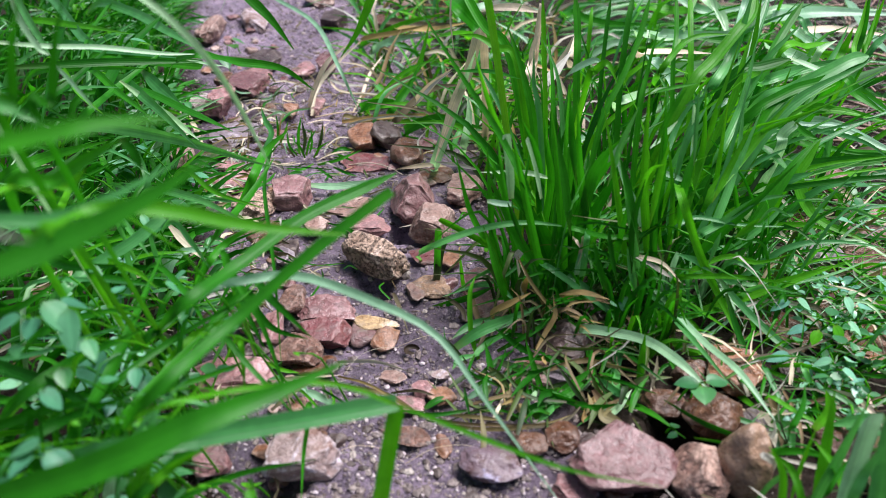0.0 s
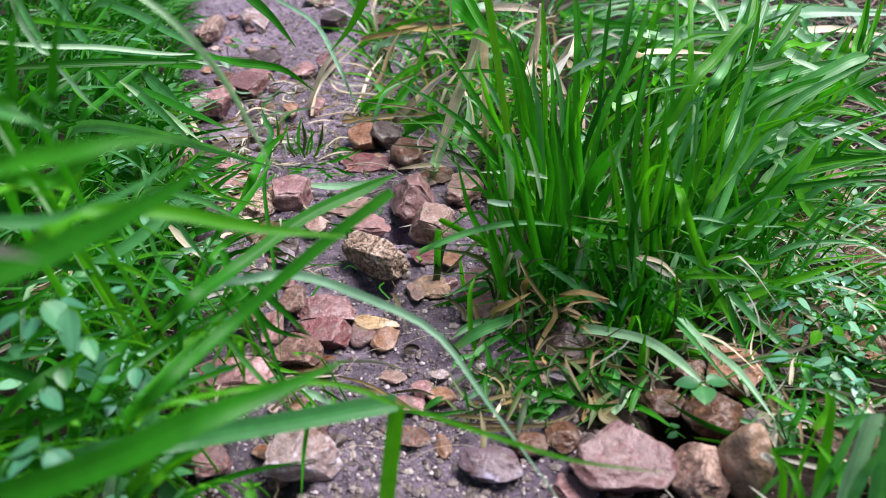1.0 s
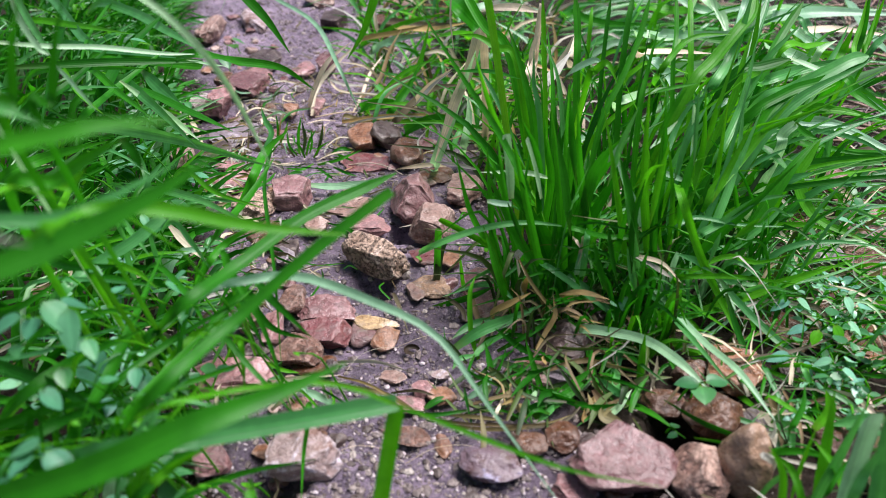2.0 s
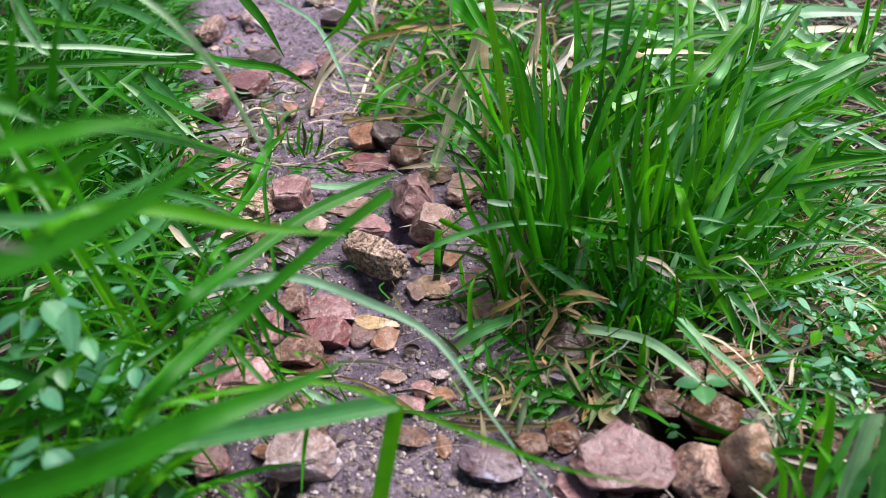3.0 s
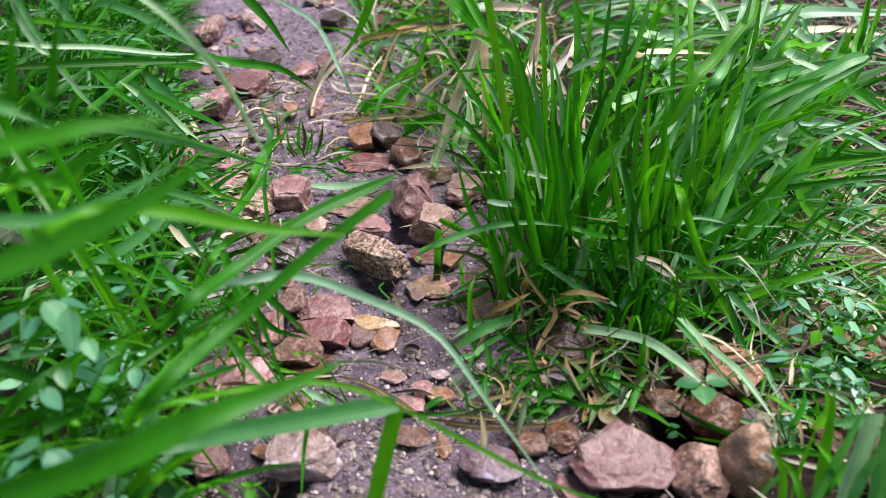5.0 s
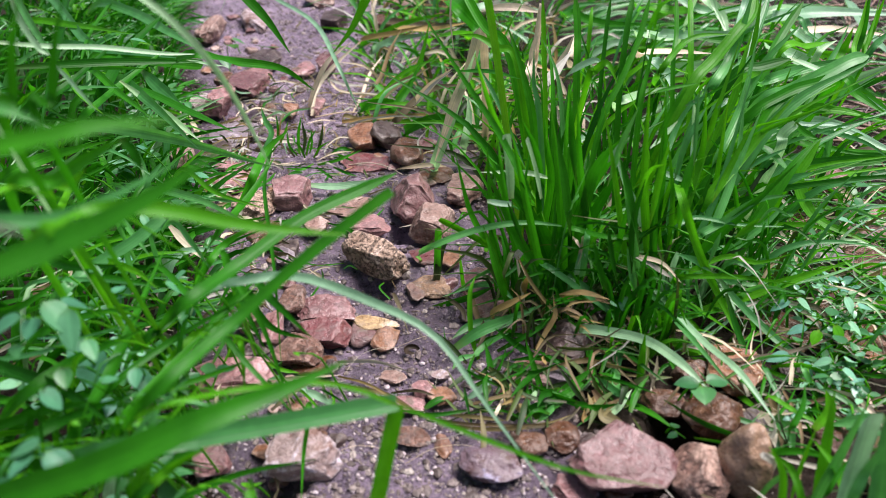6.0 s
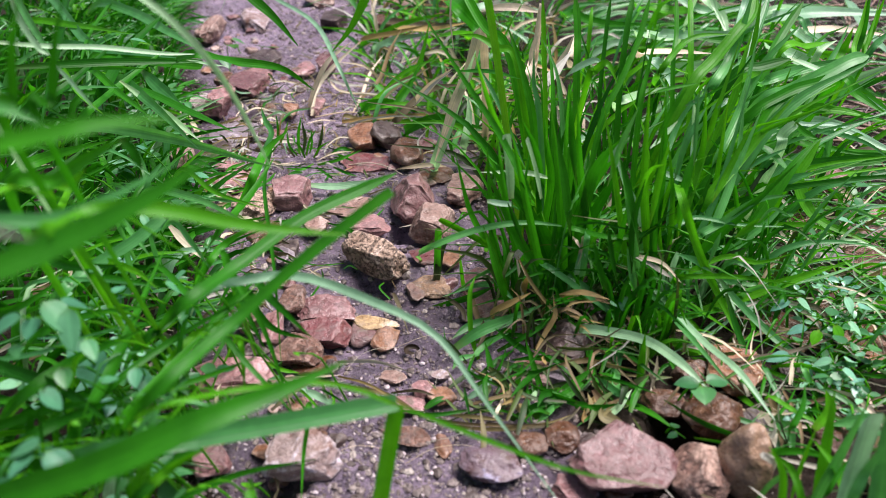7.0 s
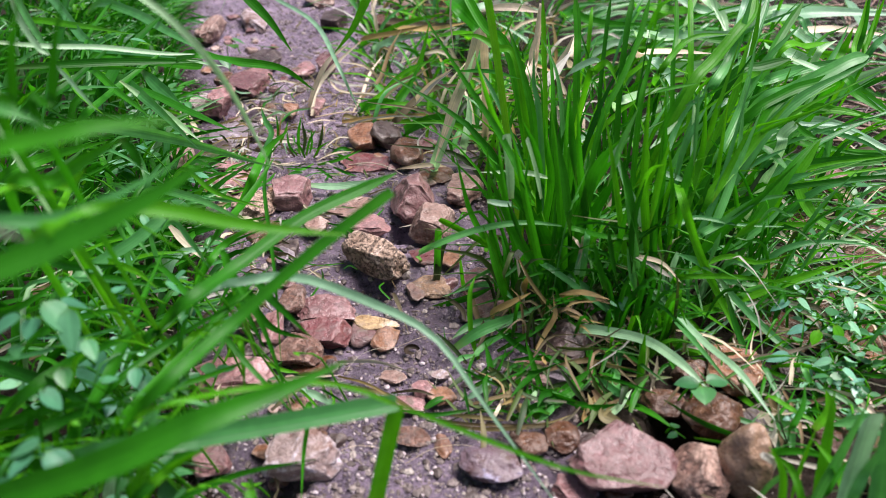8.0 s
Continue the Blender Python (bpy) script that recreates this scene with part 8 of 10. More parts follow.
blade(near, [(-0.1153, 0.365, 0.0093), (-0.1063, 0.3675, 0.005), (-0.0961, 0.37, 0.0094)], 0.002, "p", -0.08, base=0.5, twist=0.40)
blade(clump, [(0.0019, 0.3237, 0.003), (0.0267, 0.3202, 0.003), (0.0551, 0.3237, 0.003), (0.0717, 0.3312, 0.003)], 0.0025, "b", -0.27, base=0.6, twist=0.60)
blade(clump, [(0.0239, 0.3254, 0.003), (0.0455, 0.322, 0.003), (0.068, 0.3268, 0.003), (0.0821, 0.34, 0.0077)], 0.0019, "y", 0.00, base=0.6, twist=0.60)
blade(clump, [(0.0774, 0.3268, 0.003), (0.0839, 0.3381, 0.003), (0.0931, 0.35, 0.005)], 0.0058, "b", -0.28, base=0.5, twist=0.40)
blade(clump, [(0.086, 0.345, 0.0095), (0.0935, 0.3381, 0.003), (0.1066, 0.3474, 0.003)], 0.0052, "y", -0.04, base=0.5, twist=0.90)
blade(clump, [(0.088, 0.3299, 0.003), (0.0979, 0.3358, 0.003), (0.1095, 0.35, 0.005)], 0.0045, "w", -0.26, base=0.5, twist=0.50)
blade(clump, [(0.0268, 0.36, 0.0136), (0.0332, 0.355, 0.0101), (0.0387, 0.35, 0.0042)], 0.0043, "q", -0.25, base=0.3, twist=0.20)
blade(clump, [(0.1033, 0.32, 0.0117), (0.1074, 0.315, 0.0073), (0.1114, 0.3068, 0.003)], 0.0012, "q", -0.05, base=0.5, twist=0.20)
blade(clump, [(0.1813, 0.3268, 0.003), (0.1812, 0.316, 0.003), (0.1778, 0.3035, 0.003)], 0.0062, "w", 0.20, base=0.4, twist=0.80)
blade(clump, [(0.1924, 0.34, 0.0098), (0.1899, 0.3202, 0.003), (0.1853, 0.3035, 0.003)], 0.0034, "s", -0.23, base=0.5, twist=0.40)
blade(clump, [(0.188, 0.37, 0.0094), (0.1936, 0.345, 0.0052), (0.1913, 0.32, 0.0032)], 0.0026, "s", -0.17, base=0.5, twist=0.40)
blade(clump, [(0.1696, 0.42, 0.0412), (0.1938, 0.4033, 0.0182), (0.2196, 0.3777, 0.003), (0.2332, 0.3647, 0.003)], 0.0049, "p", 0.08, base=0.5, twist=0.10)
blade(clump, [(0.1664, 0.4, 0.0073), (0.1885, 0.3777, 0.003), (0.2108, 0.3547, 0.003), (0.2297, 0.3523, 0.003)], 0.0031, "g", 0.27, base=0.5, twist=0.10)
blade(clump, [(0.1731, 0.4, 0.0379), (0.1816, 0.385, 0.0147), (0.1873, 0.37, 0.005)], 0.0041, "d", 0.05, base=0.5, twist=0.10)
# pale blades over the far path
blade(lying, [(-0.1339, 0.7643, 0.003), (-0.1351, 0.8133, 0.0116), (-0.117, 0.8267, 0.0332), (-0.0867, 0.84, 0.0571)], 0.0048, "s", -0.11, twist=-0.28)
blade(lying, [(-0.0925, 0.7718, 0.003), (-0.0878, 0.8193, 0.003), (-0.0819, 0.8667, 0.0114), (-0.0677, 0.9, 0.0232)], 0.0037, "s", 0.09, twist=-0.34)
blade(lying, [(-0.0727, 0.7794, 0.003), (-0.0546, 0.7867, 0.0278), (-0.0313, 0.7933, 0.0435), (0.0035, 0.8, 0.0532)], 0.0041, "l", 0.02, twist=-0.11)
blade(lying, [(-0.0477, 0.7497, 0.003), (-0.0137, 0.754, 0.003), (0.0264, 0.76, 0.0048)], 0.0051, "l", -0.27, twist=0.01)
blade(lying, [(-0.0837, 0.7718, 0.003), (-0.0496, 0.7871, 0.003), (-0.0083, 0.7949, 0.003)], 0.0047, "q", -0.28, twist=-0.05)


# ---- masses of grass, leaves and litter ----
def left_edge(y):
    """Where the left bank ends at the path."""
    ys = (0.0, 0.28, 0.33, 0.38, 0.47, 0.62, 0.80, 1.05, 1.6)
    xs = (-0.12, -0.143, -0.15, -0.152, -0.158, -0.205, -0.275, -0.345, -0.48)
    return float(np.interp(y, ys, xs))


def right_edge(y):
    ys = (0.25, 0.40, 0.55, 0.70, 0.80, 1.00, 1.6)
    xs = (0.30, 0.20, 0.06, -0.01, -0.07, -0.10, -0.18)
    return float(np.interp(y, ys, xs))


def bent(rng, x, y, height, lean_x, lean_y, droop=0.25):
    """A root, a knee and a tip for a blade that leans over."""
    m = (x + lean_x * 0.38, y + lean_y * 0.38, height * 0.62)
    t = (x + lean_x, y + lean_y, max(0.006, height * (1 - droop * rng.random())))
    return [(x, y, -0.004), m, t]


def left_grass():
    rng = random.Random(11)
    rows = {"g": [], "d": [], "l": [], "p": [], "w": []}
    while sum(len(r) for r in rows.values()) < 2600:
        y = rng.uniform(0.16, 1.5)
        x = left_edge(y) - abs(rng.gauss(0, 0.25)) - 0.01
        if x < -1.1 or (y < 0.24 and x > -0.1):
            continue
        inside = left_edge(y) - x
        h = rng.uniform(0.03, 0.085) * (0.6 + min(1.0, inside / 0.1) * 0.5)
        if y < 0.34:
            h *= 0.65
        a = rng.gauss(0.2, 1.0)
        reach = rng.uniform(0.02, 0.05 + min(0.05, inside))
        # many dark d for shaded gaps, some silvery w for sheen
        kind = rng.choices("gdlpw", (5, 6.5, 1.2, 3.2, 1.0))[0]
        rows[kind].append((bent(rng, x, y, h, reach * math.cos(a), reach * math.sin(a) * 0.8, 0.6), rng.uniform(0.0025, 0.0062),
                           rng.uniform(-0.9, 0.9), rng.uniform(-0.8, 0.8)))
    for _ in range(60):
        x, y = rng.uniform(-0.26, -0.115), rng.uniform(0.15, 0.27)
        h = rng.uniform(0.09, 0.16)
        a, reach = rng.uniform(-0.6, 1.6), rng.uniform(0.02, 0.06)
        rows[rng.choice("gglldp")].append((bent(rng, x, y, h, reach * math.cos(a), reach * math.sin(a), 0.5), rng.uniform(0.0018, 0.0042), rng.uniform(-0.9, 0.9), rng.uniform(-0.8, 0.8)))
    sow(near, rows, 150, 0.36)


def clump_grass():
    rng = random.Random(5)
    rows = {"g": [], "d": [], "l": [], "p": []}
    for _ in range(64):
        a, r = rng.uniform(0, 2 * math.pi), math.sqrt(rng.random())
        x, y = 0.115 + 0.07 * r * math.cos(a), 0.505 + 0.035 * r * math.sin(a)
        h = rng.uniform(0.06, 0.17)
        lean = (x - 0.085) * rng.uniform(0.6, 2.4) + rng.gauss(0.01, 0.04)
        kind = rng.choices("gdlp", (5, 4, 1.5, 0.6) if x < 0.13 else (4, 1, 4, 2))[0]
        rows[kind].append((bent(rng, x, y, h, lean, rng.gauss(0.02, 0.03), 0.15), rng.uniform(0.0025, 0.006), rng.uniform(-0.9, 0.9), rng.uniform(-0.9, 0.9)))
    for _ in range(50):
        x, y = rng.uniform(0.12, 0.36), rng.uniform(0.5, 0.95)
        if x < right_edge(y) + 0.03 or x > 0.12 + 0.5 * (y - 0.2):
            continue
        h = rng.uniform(0.05, 0.16)
        kind = rng.choices("gdlp", (3, 0.5, 5, 4))[0]
        rows[kind].append((bent(rng, x, y, h, rng.uniform(0.0, 0.16), rng.gauss(0.0, 0.04), 0.5), rng.uniform(0.003, 0.006), rng.uniform(-0.9, 0.9), rng.uniform(-0.6, 0.6)))
    for kind in "swqyb":
        rows[kind] = []
    for _ in range(130):
        x, y = rng.uniform(0.03, 0.30), rng.uniform(0.54, 0.78)
        h, a = rng.uniform(0.04, 0.13), rng.gauss(0.6, 1.2)
        kind = rng.choices("gdlp", (5, 3, 4, 1.5))[0]
        rows[kind].append((bent(rng, x, y, h, 0.05 * math.cos(a), 0.05 * math.sin(a), 0.4), rng.uniform(0.002, 0.005), rng.uniform(-0.9, 0.9), rng.uniform(-0.8, 0.8)))
    for _ in range(260):
        x, y = rng.uniform(0.17, 0.37), rng.uniform(0.36, 0.60)
        if x > 0.5 * y + 0.09:
            continue
        a, reach, h = rng.gauss(0.2, 1.1), rng.uniform(0.02, 0.09), rng.uniform(0.008, 0.05)
        kind = rng.choices("glpwbsd", (5, 4, 3, 1, 1.5, 1, 2))[0]
        rows[kind].append((bent(rng, x, y, h, reach * math.cos(a), reach * math.sin(a) * 0.6, 0.7), rng.uniform(0.0008, 0.003), rng.uniform(-0.9, 0.9), rng.uniform(-0.8, 0.8)))
    # foot of the clump: mostly dark d and q, shade put into blade colour
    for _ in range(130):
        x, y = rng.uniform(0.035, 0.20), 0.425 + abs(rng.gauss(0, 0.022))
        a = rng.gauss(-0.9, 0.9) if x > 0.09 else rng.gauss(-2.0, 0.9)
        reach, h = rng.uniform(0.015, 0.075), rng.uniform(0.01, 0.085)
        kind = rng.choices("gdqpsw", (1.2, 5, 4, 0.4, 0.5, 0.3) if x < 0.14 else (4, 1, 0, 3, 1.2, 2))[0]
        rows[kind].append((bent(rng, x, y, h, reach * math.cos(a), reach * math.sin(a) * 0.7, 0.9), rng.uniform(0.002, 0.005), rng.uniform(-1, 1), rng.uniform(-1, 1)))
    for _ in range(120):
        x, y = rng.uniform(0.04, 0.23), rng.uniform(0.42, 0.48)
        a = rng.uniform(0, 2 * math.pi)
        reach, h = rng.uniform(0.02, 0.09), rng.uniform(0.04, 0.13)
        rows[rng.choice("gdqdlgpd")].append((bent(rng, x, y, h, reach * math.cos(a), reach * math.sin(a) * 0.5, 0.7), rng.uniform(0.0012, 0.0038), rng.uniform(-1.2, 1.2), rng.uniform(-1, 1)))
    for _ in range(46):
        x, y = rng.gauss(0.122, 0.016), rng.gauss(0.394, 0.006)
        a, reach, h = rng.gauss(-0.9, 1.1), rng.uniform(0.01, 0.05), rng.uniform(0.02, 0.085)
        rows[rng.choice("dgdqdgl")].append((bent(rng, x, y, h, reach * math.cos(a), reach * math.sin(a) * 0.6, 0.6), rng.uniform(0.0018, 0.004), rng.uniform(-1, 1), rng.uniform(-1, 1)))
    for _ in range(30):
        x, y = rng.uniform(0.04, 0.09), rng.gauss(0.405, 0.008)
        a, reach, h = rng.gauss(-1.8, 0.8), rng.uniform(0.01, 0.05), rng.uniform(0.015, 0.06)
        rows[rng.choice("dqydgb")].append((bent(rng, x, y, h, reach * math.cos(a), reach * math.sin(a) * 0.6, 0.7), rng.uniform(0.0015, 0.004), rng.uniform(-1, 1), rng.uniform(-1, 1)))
    sow(clump, rows, 90, 0.46)


def lying_grass():
    rng = random.Random(8)
    rows = {"g": [], "d": [], "l": [], "p": [], "s": [], "y": [], "w": [], "q": [], "b": []}
    for _ in range(1500):
        y = rng.uniform(0.56, 1.6)
        x = right_edge(y) + abs(rng.gauss(0, 0.32)) + 0.0
        if x > 0.5 * y + 0.05 and y < 0.75:
            continue
        h = rng.uniform(0.012, 0.06)
        if x > 0.14:
            if rng.random() < (0.9 if x > 0.34 else 0.8 if y < 0.8 else 0.5):
                continue
            a, reach, w = rng.gauss(0.0, 0.45), rng.uniform(0.07, 0.20), rng.uniform(0.003, 0.0078)
            kind = rng.choices("wplgdsy", (3, 4.5, 4.5, 2.5, 0.3, 1.2, 0.5))[0]
        else:
            a, reach, w = rng.gauss(1.6, 1.3), rng.uniform(0.03, 0.10), rng.uniform(0.0025, 0.0055)
            kind = rng.choices("wplgdsyqb", (0.8, 2.2, 4, 1.8, 0.5, 2.0, 1.0, 1.4, 1.6))[0]
        rows[kind].append((bent(rng, x, y, h, reach * math.cos(a), reach * math.sin(a), 0.7), w, rng.uniform(-0.8, 0.8), rng.uniform(-0.8, 0.8)))
    sow(lying, rows, 160, 0.75)


def litter(name, label, count, seed, area, kinds, length, width, rise):
    """Cut and withered blades lying about."""
    rng = random.Random(seed)
    rows = {}
    for _ in range(count):
        x, y = area(rng)
        a = rng.uniform(0, 2 * math.pi)
        n = rng.uniform(*length)
        z = rng.uniform(0.002, rise)
        c, s = math.cos(a) * n / 2, math.sin(a) * n / 2
        b = rng.gauss(0, 0.12) * n
        z2 = max(0.001, z + rng.gauss(0, rise * 0.5))
        pts = [(x - c, y - s, max(0.001, z - 0.002)), (x - b * math.sin(a), y + b * math.cos(a), z + 0.3 * rise * rng.random()), (x + c, y + s, z2)]
        rows.setdefault(rng.choice(kinds), []).append((pts, rng.uniform(*width), rng.uniform(-0.7, 0.7), rng.uniform(-1, 1)))
    e = thing(name, label, "litter", kind="stuff")
    for kind, r in rows.items():
        many_blades("litter_mass", r, BLADE[kind], e)


def about(cx, cy, rx, ry):
    return lambda rng: (cx + rng.gauss(0, rx), cy + rng.gauss(0, ry))


def twigs():
    rng = random.Random(21)
    verts, faces, uvs = [], [], []
    for _ in range(1000):
        x, y = rng.uniform(0.34, 0.9), rng.uniform(0.66, 1.4)
        a, n, z = rng.uniform(0, 2 * math.pi), rng.uniform(0.02, 0.09), rng.uniform(0.002, 0.02)
        c, s = math.cos(a) * n, math.sin(a) * n
        v, f, u = tube([(x, y, z), (x + c / 2 + rng.gauss(0, 0.004), y + s / 2, z + 0.004), (x + c, y + s, max(0.001, z + rng.gauss(0, 0.008)))],
                       rng.uniform(0.0008, 0.002), 0.0006, 5, 5)
        k = len(verts)
        verts += v
        uvs += u
        faces += [tuple(i + k for i in q) for q in f]
    tagged(mesh_ob("twigs", pack("twigs", verts, faces, uvs), TWIG), "dead brown twigs scattered on bare soil", "twigs", kind="stuff")


def grit():
    """Grains and tiny pebbles pressed into the mud."""
    rng = random.Random(31)
    for name, kind, count, lo, hi in (("pale_grit", "white", 2300, 0.0004, 0.0019), ("dark_grit", "dark", 2600, 0.0005, 0.0018), ("grey_grit", "grey", 1600, 0.0004, 0.0016)):
        verts, faces = [], []
        base, tri = ICO[1]
        for _ in range(count):
            y = 0.26 + 1.0 * rng.random() ** 1.8
            lo_x, hi_x = left_edge(y) - 0.04, 0.135 - 0.2 * y
            x = rng.uniform(lo_x, hi_x)
            r = lo + (hi - lo) * rng.random() ** 2.5
            sx, sy, sz = r * rng.uniform(0.7, 1.4), r * rng.uniform(0.7, 1.4), r * rng.uniform(0.5, 0.9)
            k = len(verts)
            z = ground_z(x, y)
            verts += [(x + v.x * sx * rng.uniform(0.8, 1.2), y + v.y * sy * rng.uniform(0.8, 1.2), z + v.z * sz + 0.1 * sz) for v in base]
            faces += [tuple(i + k for i in f) for f in tri]
        tagged(mesh_ob(name, pack(name, verts, faces), flint(kind)), name.replace("_", " ") + " pressed into damp mud", "grit", kind="stuff")


def crumbs():
    """Loose mud crumbs over the trodden path."""
    rng = random.Random(41)
    verts, faces = [], []
    base, tri = ICO[1]
    for _ in range(10500):
        y = 0.25 + 1.0 * rng.random() ** 1.7
        x = 0.035 - 0.2 * y + rng.gauss(0, 0.075)
        r = 0.0005 + 0.0026 * rng.random() ** 5
        a, b, c = r * rng.uniform(0.7, 1.5), r * rng.uniform(0.7, 1.5), r * rng.uniform(0.5, 1.0)
        z = ground_z(x, y)
        k = len(verts)
        verts += [(x + v.x * a * rng.uniform(0.7, 1.3), y + v.y * b * rng.uniform(0.7, 1.3), z + v.z * c * rng.uniform(0.7, 1.3)) for v in base]
        faces += [tuple(i + k for i in f) for f in tri]
    tagged(mesh_ob("mud_crumbs", pack("mud_crumbs", verts, faces, None, False), CRUMB), "loose crumbs of dried mud on the path", "soil", kind="stuff")


def fibre(x, y, dx, dy, bow, r=0.00015):
    """A pale dry rootlet lying on the mud."""
    z = 0.003
    pts = [(0, 0, z), (dx * 0.35 - bow * dy, dy * 0.35 + bow * dx, z + 0.003), (dx * 0.7 - bow * dy, dy * 0.7 + bow * dx, z + 0.002), (dx, dy, z)]
    v, f, u = tube(pts, r, r * 0.6, 5, 14)
    ob = mesh_ob("rootlet", pack("rootlet", v, f, u), STRAW, None, "", (x, y, 0))
    return tagged(ob, "thin pale dry rootlet lying on mud", "root", "rootlets on the path")


def curled_leaf(x, y):
    """A small dark withered leaf, rolled into a ring."""
    pts = [(0.0042 * math.cos(a), 0.0042 * math.sin(a), 0.002 + 0.0012 * a / 5) for a in (0.3, 1.2, 2.1, 3.0, 3.9, 4.8, 5.4)]
    v, f, u = blade_geometry(pts, 0.0036, 0.6, 0.3, False, 20, 0.8, taper=0.3)
    return tagged(mesh_ob("curled_leaf", pack("curled_leaf", v, f, u), HUSK, None, "", (x, y, 0)), "tiny dark withered leaf curled into a ring", "leaf")


def pebbles():
    """Small stones pressed in along both edges of the path."""
    rng = random.Random(77)
    for i in range(150):
        y = 0.30 + 0.85 * rng.random() ** 1.2
        side = rng.choice((-1, -1, 1))
        x = 0.035 - 0.2 * y + side * (0.035 + 0.05 * y) + rng.gauss(0, 0.022)
        w = rng.uniform(0.006, 0.013) + 0.012 * rng.random() ** 4
        kind = rng.choice(("red", "tan", "brown", "pink", "grey", "orange", "plum", "dark"))
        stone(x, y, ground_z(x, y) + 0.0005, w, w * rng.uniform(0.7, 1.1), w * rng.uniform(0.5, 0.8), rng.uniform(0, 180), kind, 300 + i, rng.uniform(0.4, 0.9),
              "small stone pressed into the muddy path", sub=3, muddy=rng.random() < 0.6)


def weed(x, y, z, spread, count, seed, bluish=True, label="small chickweed plant with pale oval leaves", size=(0.008, 0.016)):
    """A low plant: thin stems, each with oval leaves in pairs."""
    rng = random.Random(seed)
    e = thing("chickweed_plant", label, "plant", x, y, 0.0, group="weeds")
    for _ in range(count):
        a = rng.uniform(0, 2 * math.pi)
        r = spread * math.sqrt(rng.random())
        top = Vector((r * math.cos(a), r * math.sin(a), z * rng.uniform(0.5, 1.1) + 0.004))
        v, f, u = tube([(top.x * 0.2, top.y * 0.2, -0.003), (top.x * 0.6, top.y * 0.5, top.z * 0.7), top], 0.0008, 0.0006, 5, 6)
        mesh_ob("stem", pack("stem", v, f, u), LIGHT, e)
        b = rng.uniform(0, math.pi)
        n = rng.uniform(*size)
        for k in range(rng.choice((2, 2, 3, 4))):
            m = n * (1 if k < 2 else 0.65)
            v, f, u = leaf_geometry(m, m * rng.uniform(0.55, 0.75), rng.uniform(0.1, 0.5), rng.uniform(-0.1, 0.35))
            o = mesh_ob("leaf", pack("leaf", v, f, u), MINT if bluish and rng.random() < 0.6 else WEED, e)
            o.location = top
            o.rotation_euler = (rng.gauss(0, 0.3), rng.gauss(-0.15, 0.3), b + math.pi * k + (math.pi / 2 if k > 1 else 0) + rng.gauss(0, 0.2))


def oval_leaf(plant, x, y, z, length, width, turn, pitch, material):
    """One leaf on its own short stalk, turned and tipped."""
    v, f, u = leaf_geometry(length, width, 0.22, 0.15)
    o = mesh_ob("leaf", pack("leaf", v, f, u), material, plant)
    o.location = Vector((x, y, z)) - plant.location
    o.rotation_euler = (0.0, radians(pitch), radians(turn))
    base = Vector((x, y, z))
    foot = Vector((x + 0.25 * z * math.sin(turn), y + 0.6 * z + 0.003, -0.003))
    v, f, u = tube([foot - plant.location, (foot + base) / 2 + Vector((0, 0, z * 0.2)) - plant.location, base - plant.location], 0.0007, 0.0005, 5, 6)
    mesh_ob("stem", pack("stem", v, f, u), LIGHT, plant)


sprig_a = thing("weed_sprig", "small weed sprig with three rounded leaves beside stones", "plant", 0.14, 0.36)
sprig_b = thing("weed_sprig", "pale bluish chickweed sprig over flat stones", "plant", 0.24, 0.38)
sprig_c = thing("weed_sprig", "spreading chickweed sprig with oval leaves", "plant", 0.27, 0.46)
sprig_d = thing("weed_sprig", "upright green weed sprig among twigs", "plant", 0.33, 0.60)
sprig_e = thing("weed_sprig", "chickweed sprig growing through the grass clump", "plant", 0.11, 0.45)
sprig_f = thing("broad_leaf_weed", "broad-leaved weed growing through the grass bank", "plant", -0.17, 0.32)
left_grass()
clump_grass()
lying_grass()
# dark kinds at the clump's foot also stand in for its shade
litter("cut_grass", "withered grass clippings round the clump's foot", 90, 3, about(0.062, 0.350, 0.036, 0.017), "qqdqdbydgqd", (0.012, 0.045), (0.0012, 0.0042), 0.012)
litter("dead_grass", "dark matted dead grass under the clump", 55, 13, about(0.112, 0.378, 0.03, 0.02), "qyqd", (0.02, 0.055), (0.0014, 0.0036), 0.018)
litter("straw_litter", "straw and dead blades among the weeds", 520, 4, about(0.29, 0.47, 0.08, 0.08), "swypgls", (0.02, 0.08), (0.0008, 0.003), 0.02)
litter("straw_litter", "straw and dead blades over bare soil", 420, 6, about(0.5, 0.9, 0.14, 0.2), "sypp", (0.03, 0.11), (0.001, 0.0045), 0.02)
litter("corner_litter", "dead straw and scraps among stones and weeds", 120, 14, about(0.2, 0.33, 0.03, 0.03), "sqypgs", (0.01, 0.05), (0.0008, 0.003), 0.014)
litter("path_litter", "thin dry grass scraps on the muddy path", 420, 7, about(-0.10, 0.76, 0.07, 0.12), "syybqgqy", (0.008, 0.034), (0.0005, 0.0019), 0.005)
litter("bank_litter", "dead blades under the grass bank", 200, 9, about(-0.22, 0.5, 0.07, 0.14), "sydg", (0.02, 0.05), (0.0012, 0.004), 0.012)
litter("edge_litter", "bleached dead blades along the edge of the path", 170, 17, about(-0.185, 0.64, 0.022, 0.13), "ssbywsq", (0.008, 0.035), (0.0008, 0.003), 0.012)
litter("edge_litter", "bleached dead blades by stones and grass", 60, 19, about(-0.135, 0.42, 0.014, 0.05), "ssbyq", (0.008, 0.03), (0.0008, 0.0026), 0.012)
twigs()
grit()
crumbs()
pebbles()
fibre(-0.060, 0.363, 0.035, 0.028, 0.15)
fibre(-0.118, 0.330, 0.060, 0.030, 0.08)
